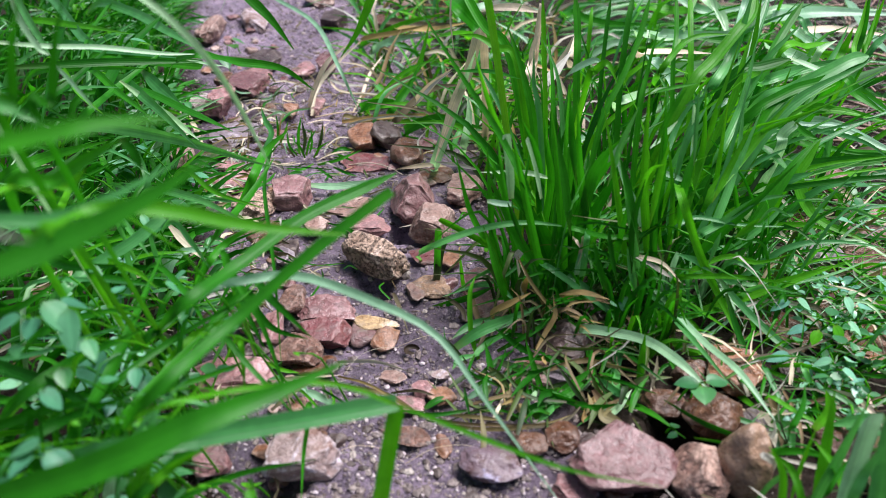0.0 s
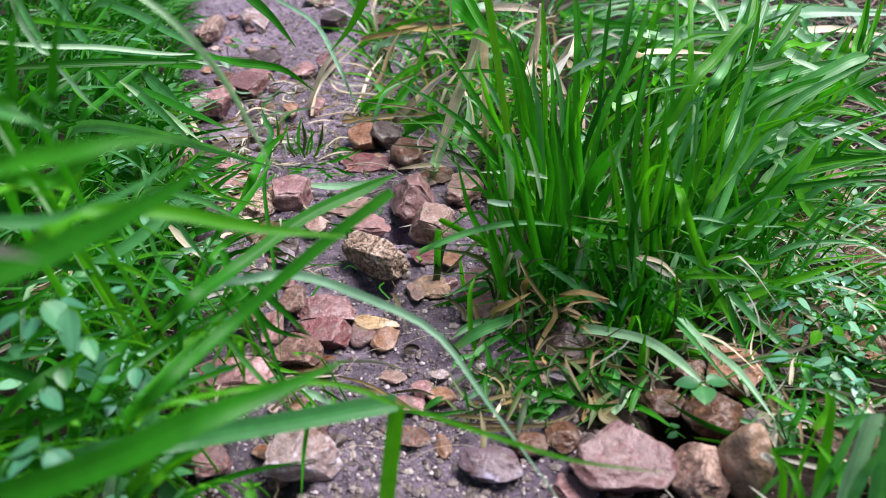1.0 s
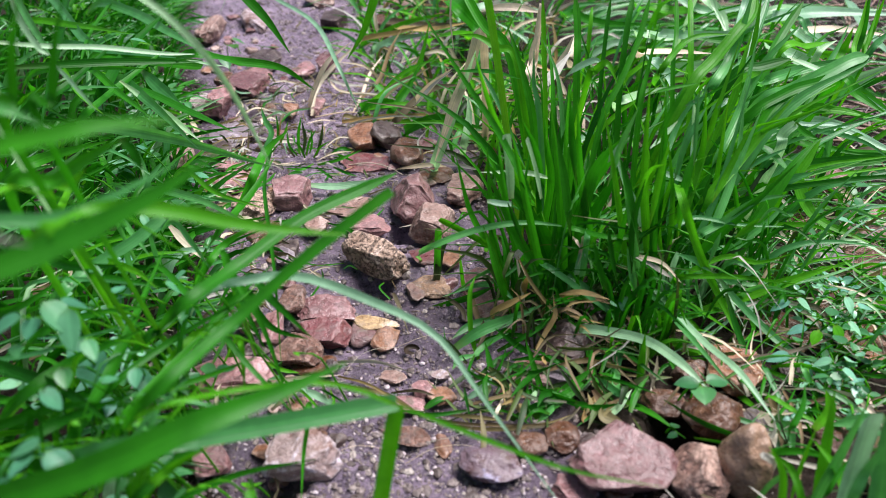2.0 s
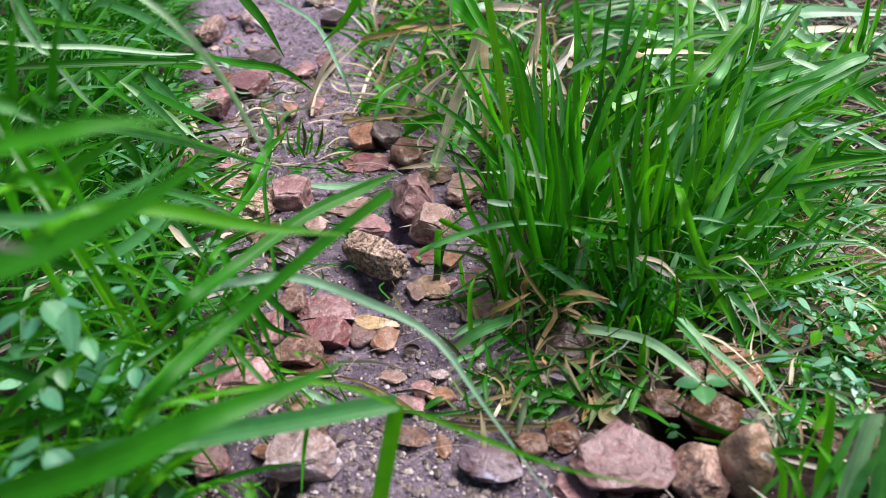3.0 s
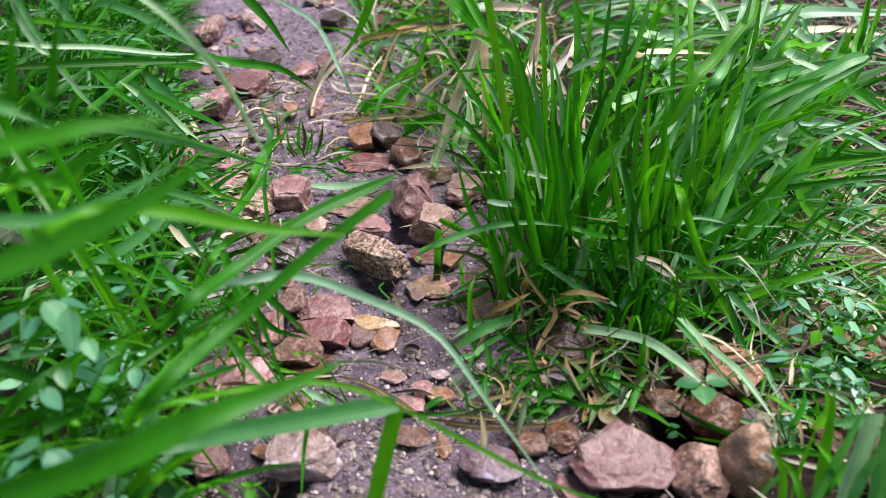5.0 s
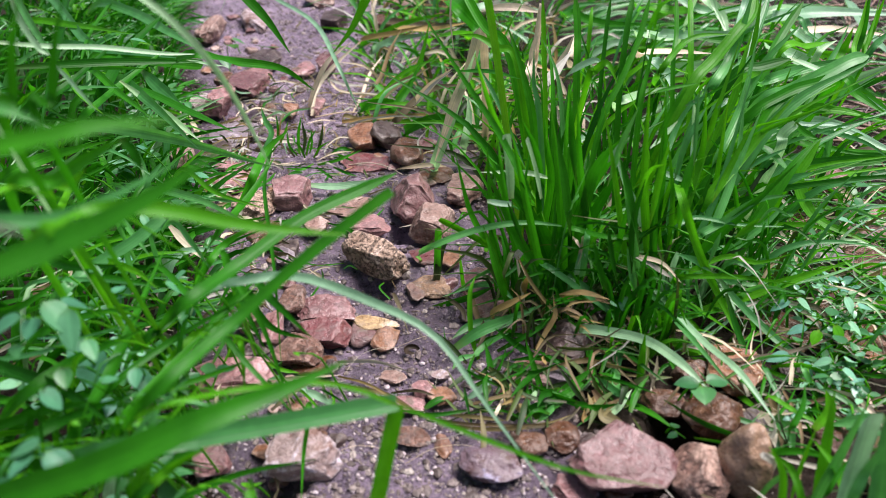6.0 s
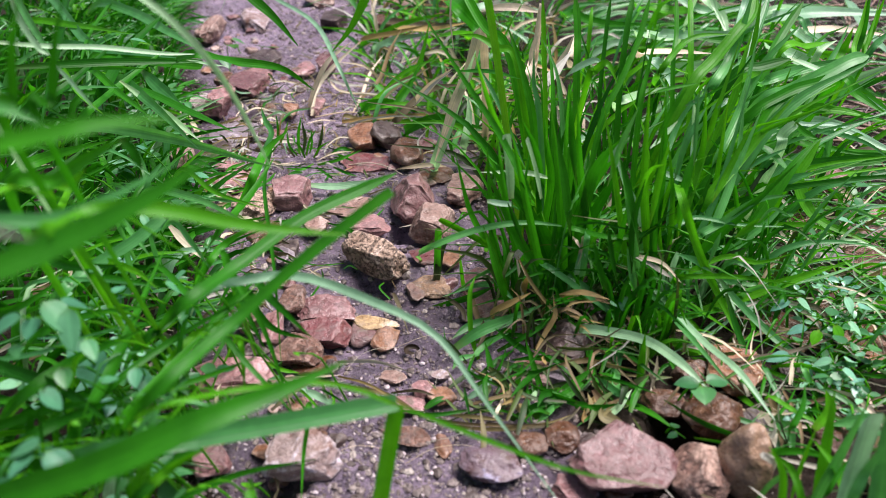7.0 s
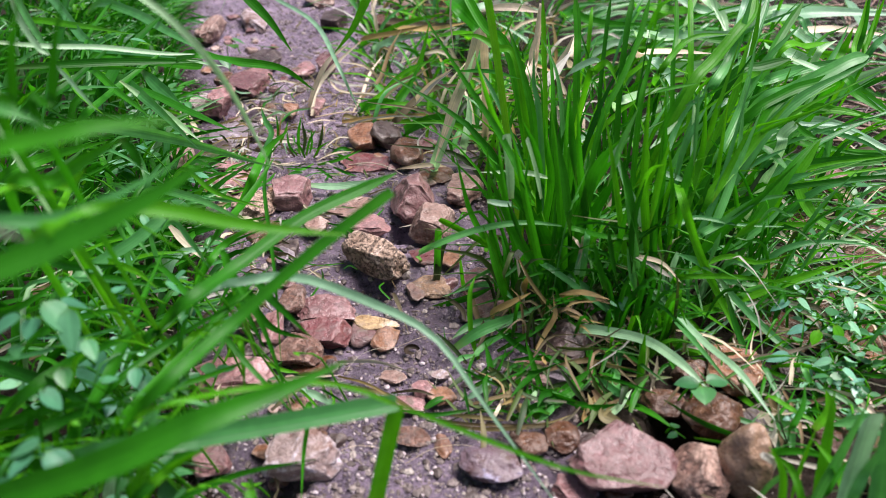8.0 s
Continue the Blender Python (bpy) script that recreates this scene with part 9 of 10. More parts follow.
fibre(-0.028, 0.392, 0.050, 0.012, 0.05)
fibre(-0.075, 0.285, 0.050, 0.008, 0.20)
fibre(-0.062, 0.300, 0.042, -0.004, 0.15)
fibre(-0.010, 0.310, 0.030, 0.022, -0.2)
fibre(-0.020, 0.295, 0.045, 0.010, 0.1)
fibre(-0.052, 0.345, 0.020, -0.030, 0.25)
fibre(-0.005, 0.352, 0.018, 0.020, 0.2)
fibre(-0.110, 0.560, 0.040, 0.020, 0.1)
fibre(-0.085, 0.700, 0.060, 0.030, 0.15, 0.0006)
fibre(-0.130, 0.760, 0.080, -0.010, 0.12, 0.0007)
fibre(-0.100, 0.820, 0.070, 0.020, -0.1, 0.0007)
fibre(-0.085, 0.650, 0.050, -0.020, 0.1, 0.0005)
curled_leaf(-0.019, 0.389)
for i, (wx, wy) in enumerate(((0.235, 0.385), (0.275, 0.43), (0.245, 0.47), (0.30, 0.40), (0.255, 0.345), (0.29, 0.34), (0.33, 0.50), (0.38, 0.56), (0.22, 0.44), (0.21, 0.32), (0.26, 0.40), (0.25, 0.42), (0.28, 0.385), (0.235, 0.355), (0.30, 0.45), (0.31, 0.54))):
    weed(wx, wy, 0.016, 0.034, 6, 100 + i, size=(0.004, 0.0095))
for i, (wx, wy) in enumerate(((0.212, 0.335), (0.225, 0.315), (0.235, 0.36))):
    weed(wx, wy, 0.02, 0.02, 6, 150 + i, False, "small weed between stones and grass blades", (0.005, 0.011))
for i, (wx, wy) in enumerate(((-0.145, 0.25), (-0.17, 0.29), (-0.13, 0.30), (-0.20, 0.33), (-0.15, 0.35), (-0.19, 0.25), (-0.22, 0.40), (-0.17, 0.42), (-0.2, 0.5), (-0.25, 0.6), (-0.28, 0.72), (-0.12, 0.22))):
    weed(wx, wy, 0.035, 0.035, 7, 200 + i, i % 3 == 0, "small broad-leaved weed within the grass bank")

# ---- leaves that stand out ----
oval_leaf(sprig_a, 0.1358, 0.3182, 0.036, 0.014, 0.0131, -97, -8, WEED)
oval_leaf(sprig_a, 0.1345, 0.3177, 0.038, 0.0129, 0.0101, 172, 0, WEED)
oval_leaf(sprig_a, 0.1392, 0.3209, 0.036, 0.0131, 0.0108, 12, 0, WEED)
oval_leaf(sprig_a, 0.1272, 0.3138, 0.006, 0.0062, 0.0049, 190, 10, WEED)
oval_leaf(sprig_a, 0.125, 0.316, 0.008, 0.0062, 0.0055, 60, 10, WEED)
oval_leaf(sprig_b, 0.2014, 0.3591, 0.022, 0.0143, 0.0111, 160, 20, MINT)
oval_leaf(sprig_b, 0.2099, 0.3731, 0.022, 0.0085, 0.0067, 60, 10, WEED)
oval_leaf(sprig_b, 0.2067, 0.338, 0.02, 0.009, 0.0057, -10, 25, MINT)
oval_leaf(sprig_b, 0.2182, 0.3455, 0.03, 0.0122, 0.0095, 150, 30, MINT)
oval_leaf(sprig_b, 0.2199, 0.3383, 0.03, 0.012, 0.0081, -15, 25, MINT)
oval_leaf(sprig_b, 0.2261, 0.3455, 0.03, 0.0106, 0.0076, 40, 20, MINT)
oval_leaf(sprig_b, 0.227, 0.3543, 0.035, 0.0107, 0.0077, 100, 0, WEED)
oval_leaf(sprig_b, 0.2432, 0.3554, 0.03, 0.0114, 0.0077, 30, 10, WEED)
oval_leaf(sprig_b, 0.2339, 0.3875, 0.03, 0.0126, 0.0082, 60, 0, WEED)
oval_leaf(sprig_b, 0.2322, 0.3791, 0.03, 0.0124, 0.0087, -60, 40, LIGHT)
oval_leaf(sprig_b, 0.2216, 0.3737, 0.03, 0.0101, 0.0067, -130, 30, LIGHT)
oval_leaf(sprig_c, 0.2191, 0.409, 0.025, 0.0137, 0.0092, 170, 30, MINT)
oval_leaf(sprig_c, 0.2238, 0.412, 0.025, 0.0138, 0.01, -20, 30, MINT)
oval_leaf(sprig_c, 0.2395, 0.4246, 0.025, 0.0092, 0.0066, 40, 10, MINT)
oval_leaf(sprig_c, 0.2512, 0.4081, 0.03, 0.0119, 0.0078, -60, 40, MINT)
oval_leaf(sprig_c, 0.2485, 0.4142, 0.03, 0.009, 0.0071, 110, 20, MINT)
oval_leaf(sprig_c, 0.2418, 0.3819, 0.03, 0.0119, 0.0074, -30, 30, MINT)
oval_leaf(sprig_c, 0.2548, 0.3962, 0.03, 0.0116, 0.0076, 20, 10, MINT)
oval_leaf(sprig_c, 0.2234, 0.3894, 0.02, 0.0128, 0.0083, 175, 20, MINT)
oval_leaf(sprig_c, 0.2215, 0.4484, 0.02, 0.007, 0.0061, 150, 20, MINT)
oval_leaf(sprig_c, 0.2317, 0.445, 0.02, 0.0083, 0.0061, 10, 20, MINT)
oval_leaf(sprig_c, 0.2089, 0.4625, 0.02, 0.0085, 0.007, 100, 20, WEED)
oval_leaf(sprig_c, 0.2808, 0.4302, 0.03, 0.0117, 0.0081, -20, 30, MINT)
oval_leaf(sprig_d, 0.2865, 0.5053, 0.03, 0.0165, 0.0085, 5, 10, MINT)
oval_leaf(sprig_d, 0.3102, 0.5376, 0.04, 0.0137, 0.0079, 150, 0, WEED)
oval_leaf(sprig_d, 0.3123, 0.5376, 0.04, 0.0145, 0.0079, 20, 0, WEED)
oval_leaf(sprig_d, 0.3095, 0.5372, 0.045, 0.0128, 0.0068, 90, -20, LIGHT)
oval_leaf(sprig_d, 0.3086, 0.5289, 0.035, 0.0119, 0.0088, -60, 30, WEED)
oval_leaf(sprig_d, 0.2827, 0.5162, 0.03, 0.0125, 0.0087, 150, 20, WEED)
oval_leaf(sprig_d, 0.2545, 0.5078, 0.03, 0.0149, 0.0095, 100, 10, WEED)
oval_leaf(sprig_d, 0.2581, 0.4955, 0.03, 0.0138, 0.0084, -30, 20, WEED)
oval_leaf(sprig_e, 0.1032, 0.4003, 0.03, 0.0098, 0.008, 20, 30, MINT)
oval_leaf(sprig_e, 0.117, 0.406, 0.04, 0.0098, 0.0088, 60, 40, MINT)
oval_leaf(sprig_e, 0.1132, 0.4011, 0.035, 0.0097, 0.008, -120, 40, WEED)
oval_leaf(sprig_e, 0.197, 0.4806, 0.05, 0.0117, 0.009, 160, 20, MINT)
oval_leaf(sprig_e, 0.2021, 0.4846, 0.05, 0.0102, 0.0081, 10, 20, MINT)
oval_leaf(sprig_f, -0.2111, 0.588, 0.02, 0.0186, 0.0096, 0, 10, TEAL)
oval_leaf(sprig_f, -0.2585, 0.9411, 0.02, 0.023, 0.0202, 80, 20, WEED)
oval_leaf(sprig_f, -0.2535, 0.8995, 0.02, 0.0196, 0.015, -60, 20, WEED)
oval_leaf(sprig_f, -0.258, 0.9631, 0.02, 0.0179, 0.0143, 20, 20, WEED)
oval_leaf(sprig_f, -0.1791, 0.2963, 0.085, 0.0345, 0.0214, 120, 25, TEAL)
oval_leaf(sprig_f, -0.1738, 0.2963, 0.085, 0.0292, 0.0171, -40, 45, TEAL)
oval_leaf(sprig_f, -0.1884, 0.2778, 0.07, 0.0182, 0.012, 160, 30, TEAL)
oval_leaf(sprig_f, -0.1791, 0.2937, 0.07, 0.0135, 0.0093, 60, 20, TEAL)
oval_leaf(sprig_f, -0.159, 0.2978, 0.07, 0.0163, 0.0094, 120, 30, TEAL)
oval_leaf(sprig_f, -0.1468, 0.2937, 0.07, 0.0189, 0.0087, -50, 30, TEAL)
oval_leaf(sprig_f, -0.184, 0.2551, 0.05, 0.0203, 0.0164, 60, 30, TEAL)
oval_leaf(sprig_f, -0.1832, 0.242, 0.05, 0.0197, 0.0142, 200, 30, WEED)
oval_leaf(sprig_f, -0.1586, 0.262, 0.05, 0.0155, 0.0107, 10, 30, WEED)
oval_leaf(sprig_f, -0.1379, 0.2477, 0.04, 0.0152, 0.0087, 90, 30, TEAL)
oval_leaf(sprig_f, -0.1307, 0.2599, 0.03, 0.0159, 0.0091, -60, 40, WEED)
oval_leaf(sprig_f, -0.0931, 0.2637, 0.02, 0.0135, 0.01, 90, 30, LIGHT)
oval_leaf(sprig_f, -0.1523, 0.397, 0.04, 0.0206, 0.011, -100, 40, TEAL)
oval_leaf(sprig_f, -0.1567, 0.3945, 0.05, 0.0135, 0.0093, 60, 30, LIGHT)
oval_leaf(sprig_f, -0.139, 0.3531, 0.04, 0.0127, 0.0087, 80, 30, LIGHT)
oval_leaf(sprig_f, -0.2565, 0.4224, 0.1, 0.0269, 0.027, 100, 20, WEED)
oval_leaf(sprig_f, -0.0933, 0.3541, 0.01, 0.0151, 0.0045, 150, 20, WEED)
oval_leaf(sprig_f, -0.0866, 0.3532, 0.01, 0.0151, 0.0053, -40, 20, WEED)
# leaves and buds of the weed in the bank
oval_leaf(sprig_f, -0.1653, 0.2600, 0.1249, 0.0133, 0.0074, 278, -2, TEAL)
oval_leaf(sprig_f, -0.1478, 0.2600, 0.1138, 0.0112, 0.0066, 309, 20, TEAL)
oval_leaf(sprig_f, -0.1595, 0.2700, 0.1253, 0.0122, 0.0080, 33, 28, TEAL)
oval_leaf(sprig_f, -0.1435, 0.2000, 0.1111, 0.0115, 0.0058, 240, 6, TEAL)
oval_leaf(sprig_f, -0.1247, 0.2000, 0.1153, 0.0090, 0.0058, 98, 35, WEED)
oval_leaf(sprig_f, -0.1299, 0.2600, 0.0987, 0.0096, 0.0059, 281, 20, TEAL)
oval_leaf(sprig_f, -0.1513, 0.3000, 0.1084, 0.0093, 0.0056, 77, 4, TEAL)
oval_leaf(sprig_f, -0.1187, 0.3000, 0.1020, 0.0089, 0.0059, 267, 14, WEED)
oval_leaf(sprig_f, -0.1538, 0.2300, 0.1130, 0.0112, 0.0077, 343, 39, TEAL)
oval_leaf(sprig_f, -0.1710, 0.2500, 0.1189, 0.0104, 0.0053, 302, -8, WEED)
oval_leaf(sprig_f, -0.1395, 0.3300, 0.0941, 0.0102, 0.0059, 15, 42, TEAL)
oval_leaf(sprig_f, -0.1104, 0.3400, 0.0656, 0.0126, 0.0090, 242, 28, TEAL)
oval_leaf(sprig_f, -0.1184, 0.2100, 0.0857, 0.0085, 0.0058, 198, 35, WEED)
oval_leaf(sprig_f, -0.1555, 0.2000, 0.0969, 0.0098, 0.0068, 218, 15, TEAL)
oval_leaf(sprig_f, -0.1548, 0.2500, 0.1072, 0.0101, 0.0069, 295, 18, WEED)
oval_leaf(sprig_f, -0.1408, 0.2500, 0.0981, 0.0093, 0.0069, 68, 13, TEAL)
oval_leaf(sprig_f, -0.1834, 0.3000, 0.1239, 0.0101, 0.0053, 69, 21, WEED)
oval_leaf(sprig_f, -0.1713, 0.3200, 0.1108, 0.0097, 0.0054, 344, 17, TEAL)
oval_leaf(sprig_f, -0.1453, 0.3000, 0.0872, 0.0102, 0.0071, 154, 16, TEAL)
oval_leaf(sprig_f, -0.1387, 0.3600, 0.0810, 0.0092, 0.0057, 197, 26, TEAL)
oval_leaf(sprig_f, -0.1239, 0.2800, 0.0850, 0.0087, 0.0051, 299, 16, WEED)
oval_leaf(sprig_f, -0.1074, 0.2300, 0.0566, 0.0095, 0.0061, 172, 33, WEED)
oval_leaf(sprig_f, -0.1041, 0.2700, 0.1089, 0.0034, 0.0025, 14, 44, LIGHT)
oval_leaf(sprig_f, -0.1122, 0.2500, 0.0950, 0.0035, 0.0020, 310, 32, LIGHT)
oval_leaf(sprig_f, -0.1398, 0.2200, 0.1057, 0.0034, 0.0023, 357, 10, LIGHT)
oval_leaf(sprig_f, -0.1194, 0.2300, 0.0969, 0.0033, 0.0025, 292, 26, LIGHT)
oval_leaf(sprig_f, -0.0719, 0.3000, 0.0735, 0.0033, 0.0017, 335, 3, LIGHT)
oval_leaf(sprig_f, -0.0706, 0.2000, 0.0924, 0.0062, 0.0041, 293, 7, LIGHT)
oval_leaf(sprig_f, -0.0978, 0.2200, 0.0707, 0.0041, 0.0023, 32, 20, LIGHT)
oval_leaf(sprig_f, -0.1336, 0.2200, 0.2054, 0.0059, 0.0042, 247, -5, LIGHT)
oval_leaf(sprig_f, -0.2100, 0.5000, 0.0899, 0.0085, 0.0050, 34, 16, TEAL)
oval_leaf(sprig_f, -0.1925, 0.5500, 0.0433, 0.0130, 0.0094, 10, 8, TEAL)
oval_leaf(sprig_f, -0.2224, 0.6000, 0.0540, 0.0119, 0.0072, 212, -3, TEAL)
oval_leaf(sprig_f, -0.1821, 0.4200, 0.0821, 0.0102, 0.0052, 314, 38, TEAL)
oval_leaf(sprig_f, -0.2376, 0.7000, 0.0436, 0.0126, 0.0064, 300, 11, WEED)
oval_leaf(sprig_f, -0.3017, 0.7000, 0.1070, 0.0150, 0.0096, 142, 22, TEAL)
oval_leaf(sprig_f, -0.2778, 0.7000, 0.1019, 0.0140, 0.0078, 18, 9, TEAL)
oval_leaf(sprig_f, -0.1966, 0.4200, 0.0937, 0.0094, 0.0047, 55, 28, TEAL)
oval_leaf(sprig_f, -0.2156, 0.4200, 0.1124, 0.0079, 0.0050, 101, 16, TEAL)
oval_leaf(sprig_f, -0.1603, 0.2600, 0.1325, 0.0192, 0.0115, -25, 35, TEAL)
oval_leaf(sprig_f, -0.1509, 0.2600, 0.1297, 0.0182, 0.0091, -75, 40, TEAL)
oval_leaf(sprig_f, -0.1637, 0.2500, 0.1329, 0.0176, 0.0106, 200, 20, TEAL)
oval_leaf(sprig_f, -0.1408, 0.2000, 0.1139, 0.0158, 0.0095, 170, 20, TEAL)
oval_leaf(sprig_f, -0.1395, 0.2000, 0.1111, 0.0159, 0.0095, -30, 20, TEAL)


# ---- blades that stir in the wind ----
def motions():
    walk(b_tipb, [
        (0, pose(-0.1115, 0.05, 0.229, -1.71, -4.42, 1.01)),
        (0.5, pose(-0.1115, 0.05, 0.229, -3.81, -19.37, 2.55)),
        (0.7, pose(-0.1115, 0.05, 0.229, 1.78, 1.18, -0.99)),
        (1.0, pose(-0.1115, 0.05, 0.229, 0.59, 0.54, -0.33)),
        (1.5, pose(-0.1115, 0.05, 0.229, -1.93, -12.17, 1.22)),
        (3.0, pose(-0.1115, 0.05, 0.229, 2.33, 5.55, -1.23)),
        (3.2, pose(-0.1115, 0.05, 0.229, -4.57, -14.46, 2.94)),
        (3.5, pose(-0.1115, 0.05, 0.229, -3.92, -14.40, 2.52)),
        (3.7, pose(-0.1115, 0.05, 0.229, -4.66, -16.93, 3.06)),
        (4.0, pose(-0.1115, 0.05, 0.229, -2.53, -9.99, 1.57)),
        (4.5, pose(-0.1115, 0.05, 0.229, -2.46, -5.94, 1.47)),
        (6.0, pose(-0.1115, 0.05, 0.229, -0.24, -0.66, 0.14)),
        (6.5, pose(-0.1115, 0.05, 0.229, 0.24, 0.67, -0.13)),
        (7.0, pose(-0.1115, 0.05, 0.229, 0.00, 0.00, 0.00)),
        (7.5, pose(-0.1115, 0.05, 0.229, -0.24, 0.46, 0.13)),
        (8.0, pose(-0.1115, 0.05, 0.229, -0.72, -1.09, 0.41)),
    ])
    walk(b_tipa, [
        (0, pose(0.0911, 0.25, 0.19, -0.41, 1.79, -0.32)),
        (0.5, pose(0.0911, 0.25, 0.19, -1.14, 5.72, -0.90)),
        (0.7, pose(0.0911, 0.25, 0.19, 1.87, -3.17, 1.43)),
        (1.0, pose(0.0911, 0.25, 0.19, 0.55, 0.35, 0.42)),
        (1.5, pose(0.0911, 0.25, 0.19, -0.56, 3.51, -0.44)),
        (3.0, pose(0.0911, 0.25, 0.19, -2.32, 8.33, -1.86)),
        (3.2, pose(0.0911, 0.25, 0.19, -2.34, 9.11, -1.88)),
        (3.5, pose(0.0911, 0.25, 0.19, -2.30, 7.31, -1.84)),
        (3.7, pose(0.0911, 0.25, 0.19, -2.90, 8.22, -2.33)),
        (4.0, pose(0.0911, 0.25, 0.19, -0.83, 2.30, -0.65)),
        (4.5, pose(0.0911, 0.25, 0.19, -1.40, 3.74, -1.10)),
        (6.0, pose(0.0911, 0.25, 0.19, -1.55, 4.42, -1.22)),
        (6.5, pose(0.0911, 0.25, 0.19, -1.11, 2.89, -0.87)),
        (7.0, pose(0.0911, 0.25, 0.19, 0.54, -1.19, 0.42)),
        (7.5, pose(0.0911, 0.25, 0.19, -0.56, 2.73, -0.44)),
        (8.0, pose(0.0911, 0.25, 0.19, -1.12, 3.15, -0.88)),
    ])
    walk(b_stem, [
        (0, pose(0.2313, -0.1402, 0.1287, 0.00, 0.00, 0.00)),
        (0.5, pose(0.2313, -0.1402, 0.1287, -0.05, 0.17, -0.11)),
        (0.7, pose(0.2313, -0.1402, 0.1287, -1.10, 3.85, -2.15)),
        (1.0, pose(0.2313, -0.1402, 0.1287, 0.64, -2.50, 1.36)),
        (1.5, pose(0.2313, -0.1402, 0.1287, 0.00, 0.00, 0.00)),
        (3.0, pose(0.2313, -0.1402, 0.1287, 0.00, 0.00, 0.00)),
        (3.2, pose(0.2313, -0.1402, 0.1287, 0.54, -2.16, 1.15)),
        (3.5, pose(0.2313, -0.1402, 0.1287, -2.86, 9.12, -5.26)),
        (3.7, pose(0.2313, -0.1402, 0.1287, -3.04, 9.67, -5.55)),
        (4.0, pose(0.2313, -0.1402, 0.1287, -0.05, 0.17, -0.11)),
        (4.5, pose(0.2313, -0.1402, 0.1287, -1.96, 6.47, -3.71)),
        (6.0, pose(0.2313, -0.1402, 0.1287, 0.00, 0.00, 0.00)),
        (6.5, pose(0.2313, -0.1402, 0.1287, 0.00, 0.00, 0.00)),
        (7.0, pose(0.2313, -0.1402, 0.1287, 0.00, 0.00, 0.00)),
        (7.5, pose(0.2313, -0.1402, 0.1287, 0.00, 0.00, 0.00)),
        (8.0, pose(0.2313, -0.1402, 0.1287, 0.00, 0.00, 0.00)),
    ])
    walk(b_arch, [
        (0, pose(0.08, 0.0745, -0.001, 0.00, 0.01, 0.06)),
        (0.5, pose(0.08, 0.0745, -0.001, 0.00, 0.00, 0.00)),
        (0.7, pose(0.08, 0.0745, -0.001, 0.00, -0.03, -0.12)),
        (1.0, pose(0.08, 0.0745, -0.001, -0.06, -0.04, 0.13)),
        (1.5, pose(0.08, 0.0745, -0.001, 0.00, 0.04, 0.16)),
        (3.0, pose(0.08, 0.0745, -0.001, 0.06, -0.02, -0.41)),
        (3.2, pose(0.08, 0.0745, -0.001, 0.00, 0.04, 0.19)),
        (3.5, pose(0.08, 0.0745, -0.001, 0.30, 0.09, -1.19)),
        (3.7, pose(0.08, 0.0745, -0.001, -0.12, 0.13, 1.20)),
        (4.0, pose(0.08, 0.0745, -0.001, 0.00, 0.09, 0.40)),
        (4.5, pose(0.08, 0.0745, -0.001, 0.00, 0.08, 0.34)),
        (6.0, pose(0.08, 0.0745, -0.001, 0.00, -0.04, -0.19)),
        (6.5, pose(0.08, 0.0745, -0.001, 0.00, -0.02, -0.09)),
        (7.0, pose(0.08, 0.0745, -0.001, 0.00, 0.00, 0.00)),
        (7.5, pose(0.08, 0.0745, -0.001, 0.00, 0.00, 0.00)),
        (8.0, pose(0.08, 0.0745, -0.001, 0.06, -0.00, -0.32)),
    ])
    walk(b_bent2, [
        (0, pose(0.2323, -0.12, 0.1091, 0.00, 0.00, 0.00)),
        (0.5, pose(0.2323, -0.12, 0.1091, -0.01, 2.19, -0.34)),
        (0.7, pose(0.2323, -0.12, 0.1091, -0.01, 2.19, -0.34)),
        (1.0, pose(0.2323, -0.12, 0.1091, -0.01, -2.91, 0.45)),
        (1.5, pose(0.2323, -0.12, 0.1091, -0.00, -1.46, 0.22)),
        (3.0, pose(0.2323, -0.12, 0.1091, -0.00, 0.49, -0.07)),
        (3.2, pose(0.2323, -0.12, 0.1091, -0.00, -1.46, 0.22)),
        (3.5, pose(0.2323, -0.12, 0.1091, -0.03, 4.61, -0.71)),
        (3.7, pose(0.2323, -0.12, 0.1091, -0.02, 3.89, -0.60)),
        (4.0, pose(0.2323, -0.12, 0.1091, -0.02, 4.13, -0.63)),
        (4.5, pose(0.2323, -0.12, 0.1091, -0.02, 3.40, -0.52)),
        (6.0, pose(0.2323, -0.12, 0.1091, -0.00, 1.46, -0.22)),
        (6.5, pose(0.2323, -0.12, 0.1091, -0.00, -0.73, 0.11)),
        (7.0, pose(0.2323, -0.12, 0.1091, 0.00, 0.00, 0.00)),
        (7.5, pose(0.2323, -0.12, 0.1091, -0.00, -0.24, 0.04)),
        (8.0, pose(0.2323, -0.12, 0.1091, -0.01, 2.19, -0.34)),
    ])
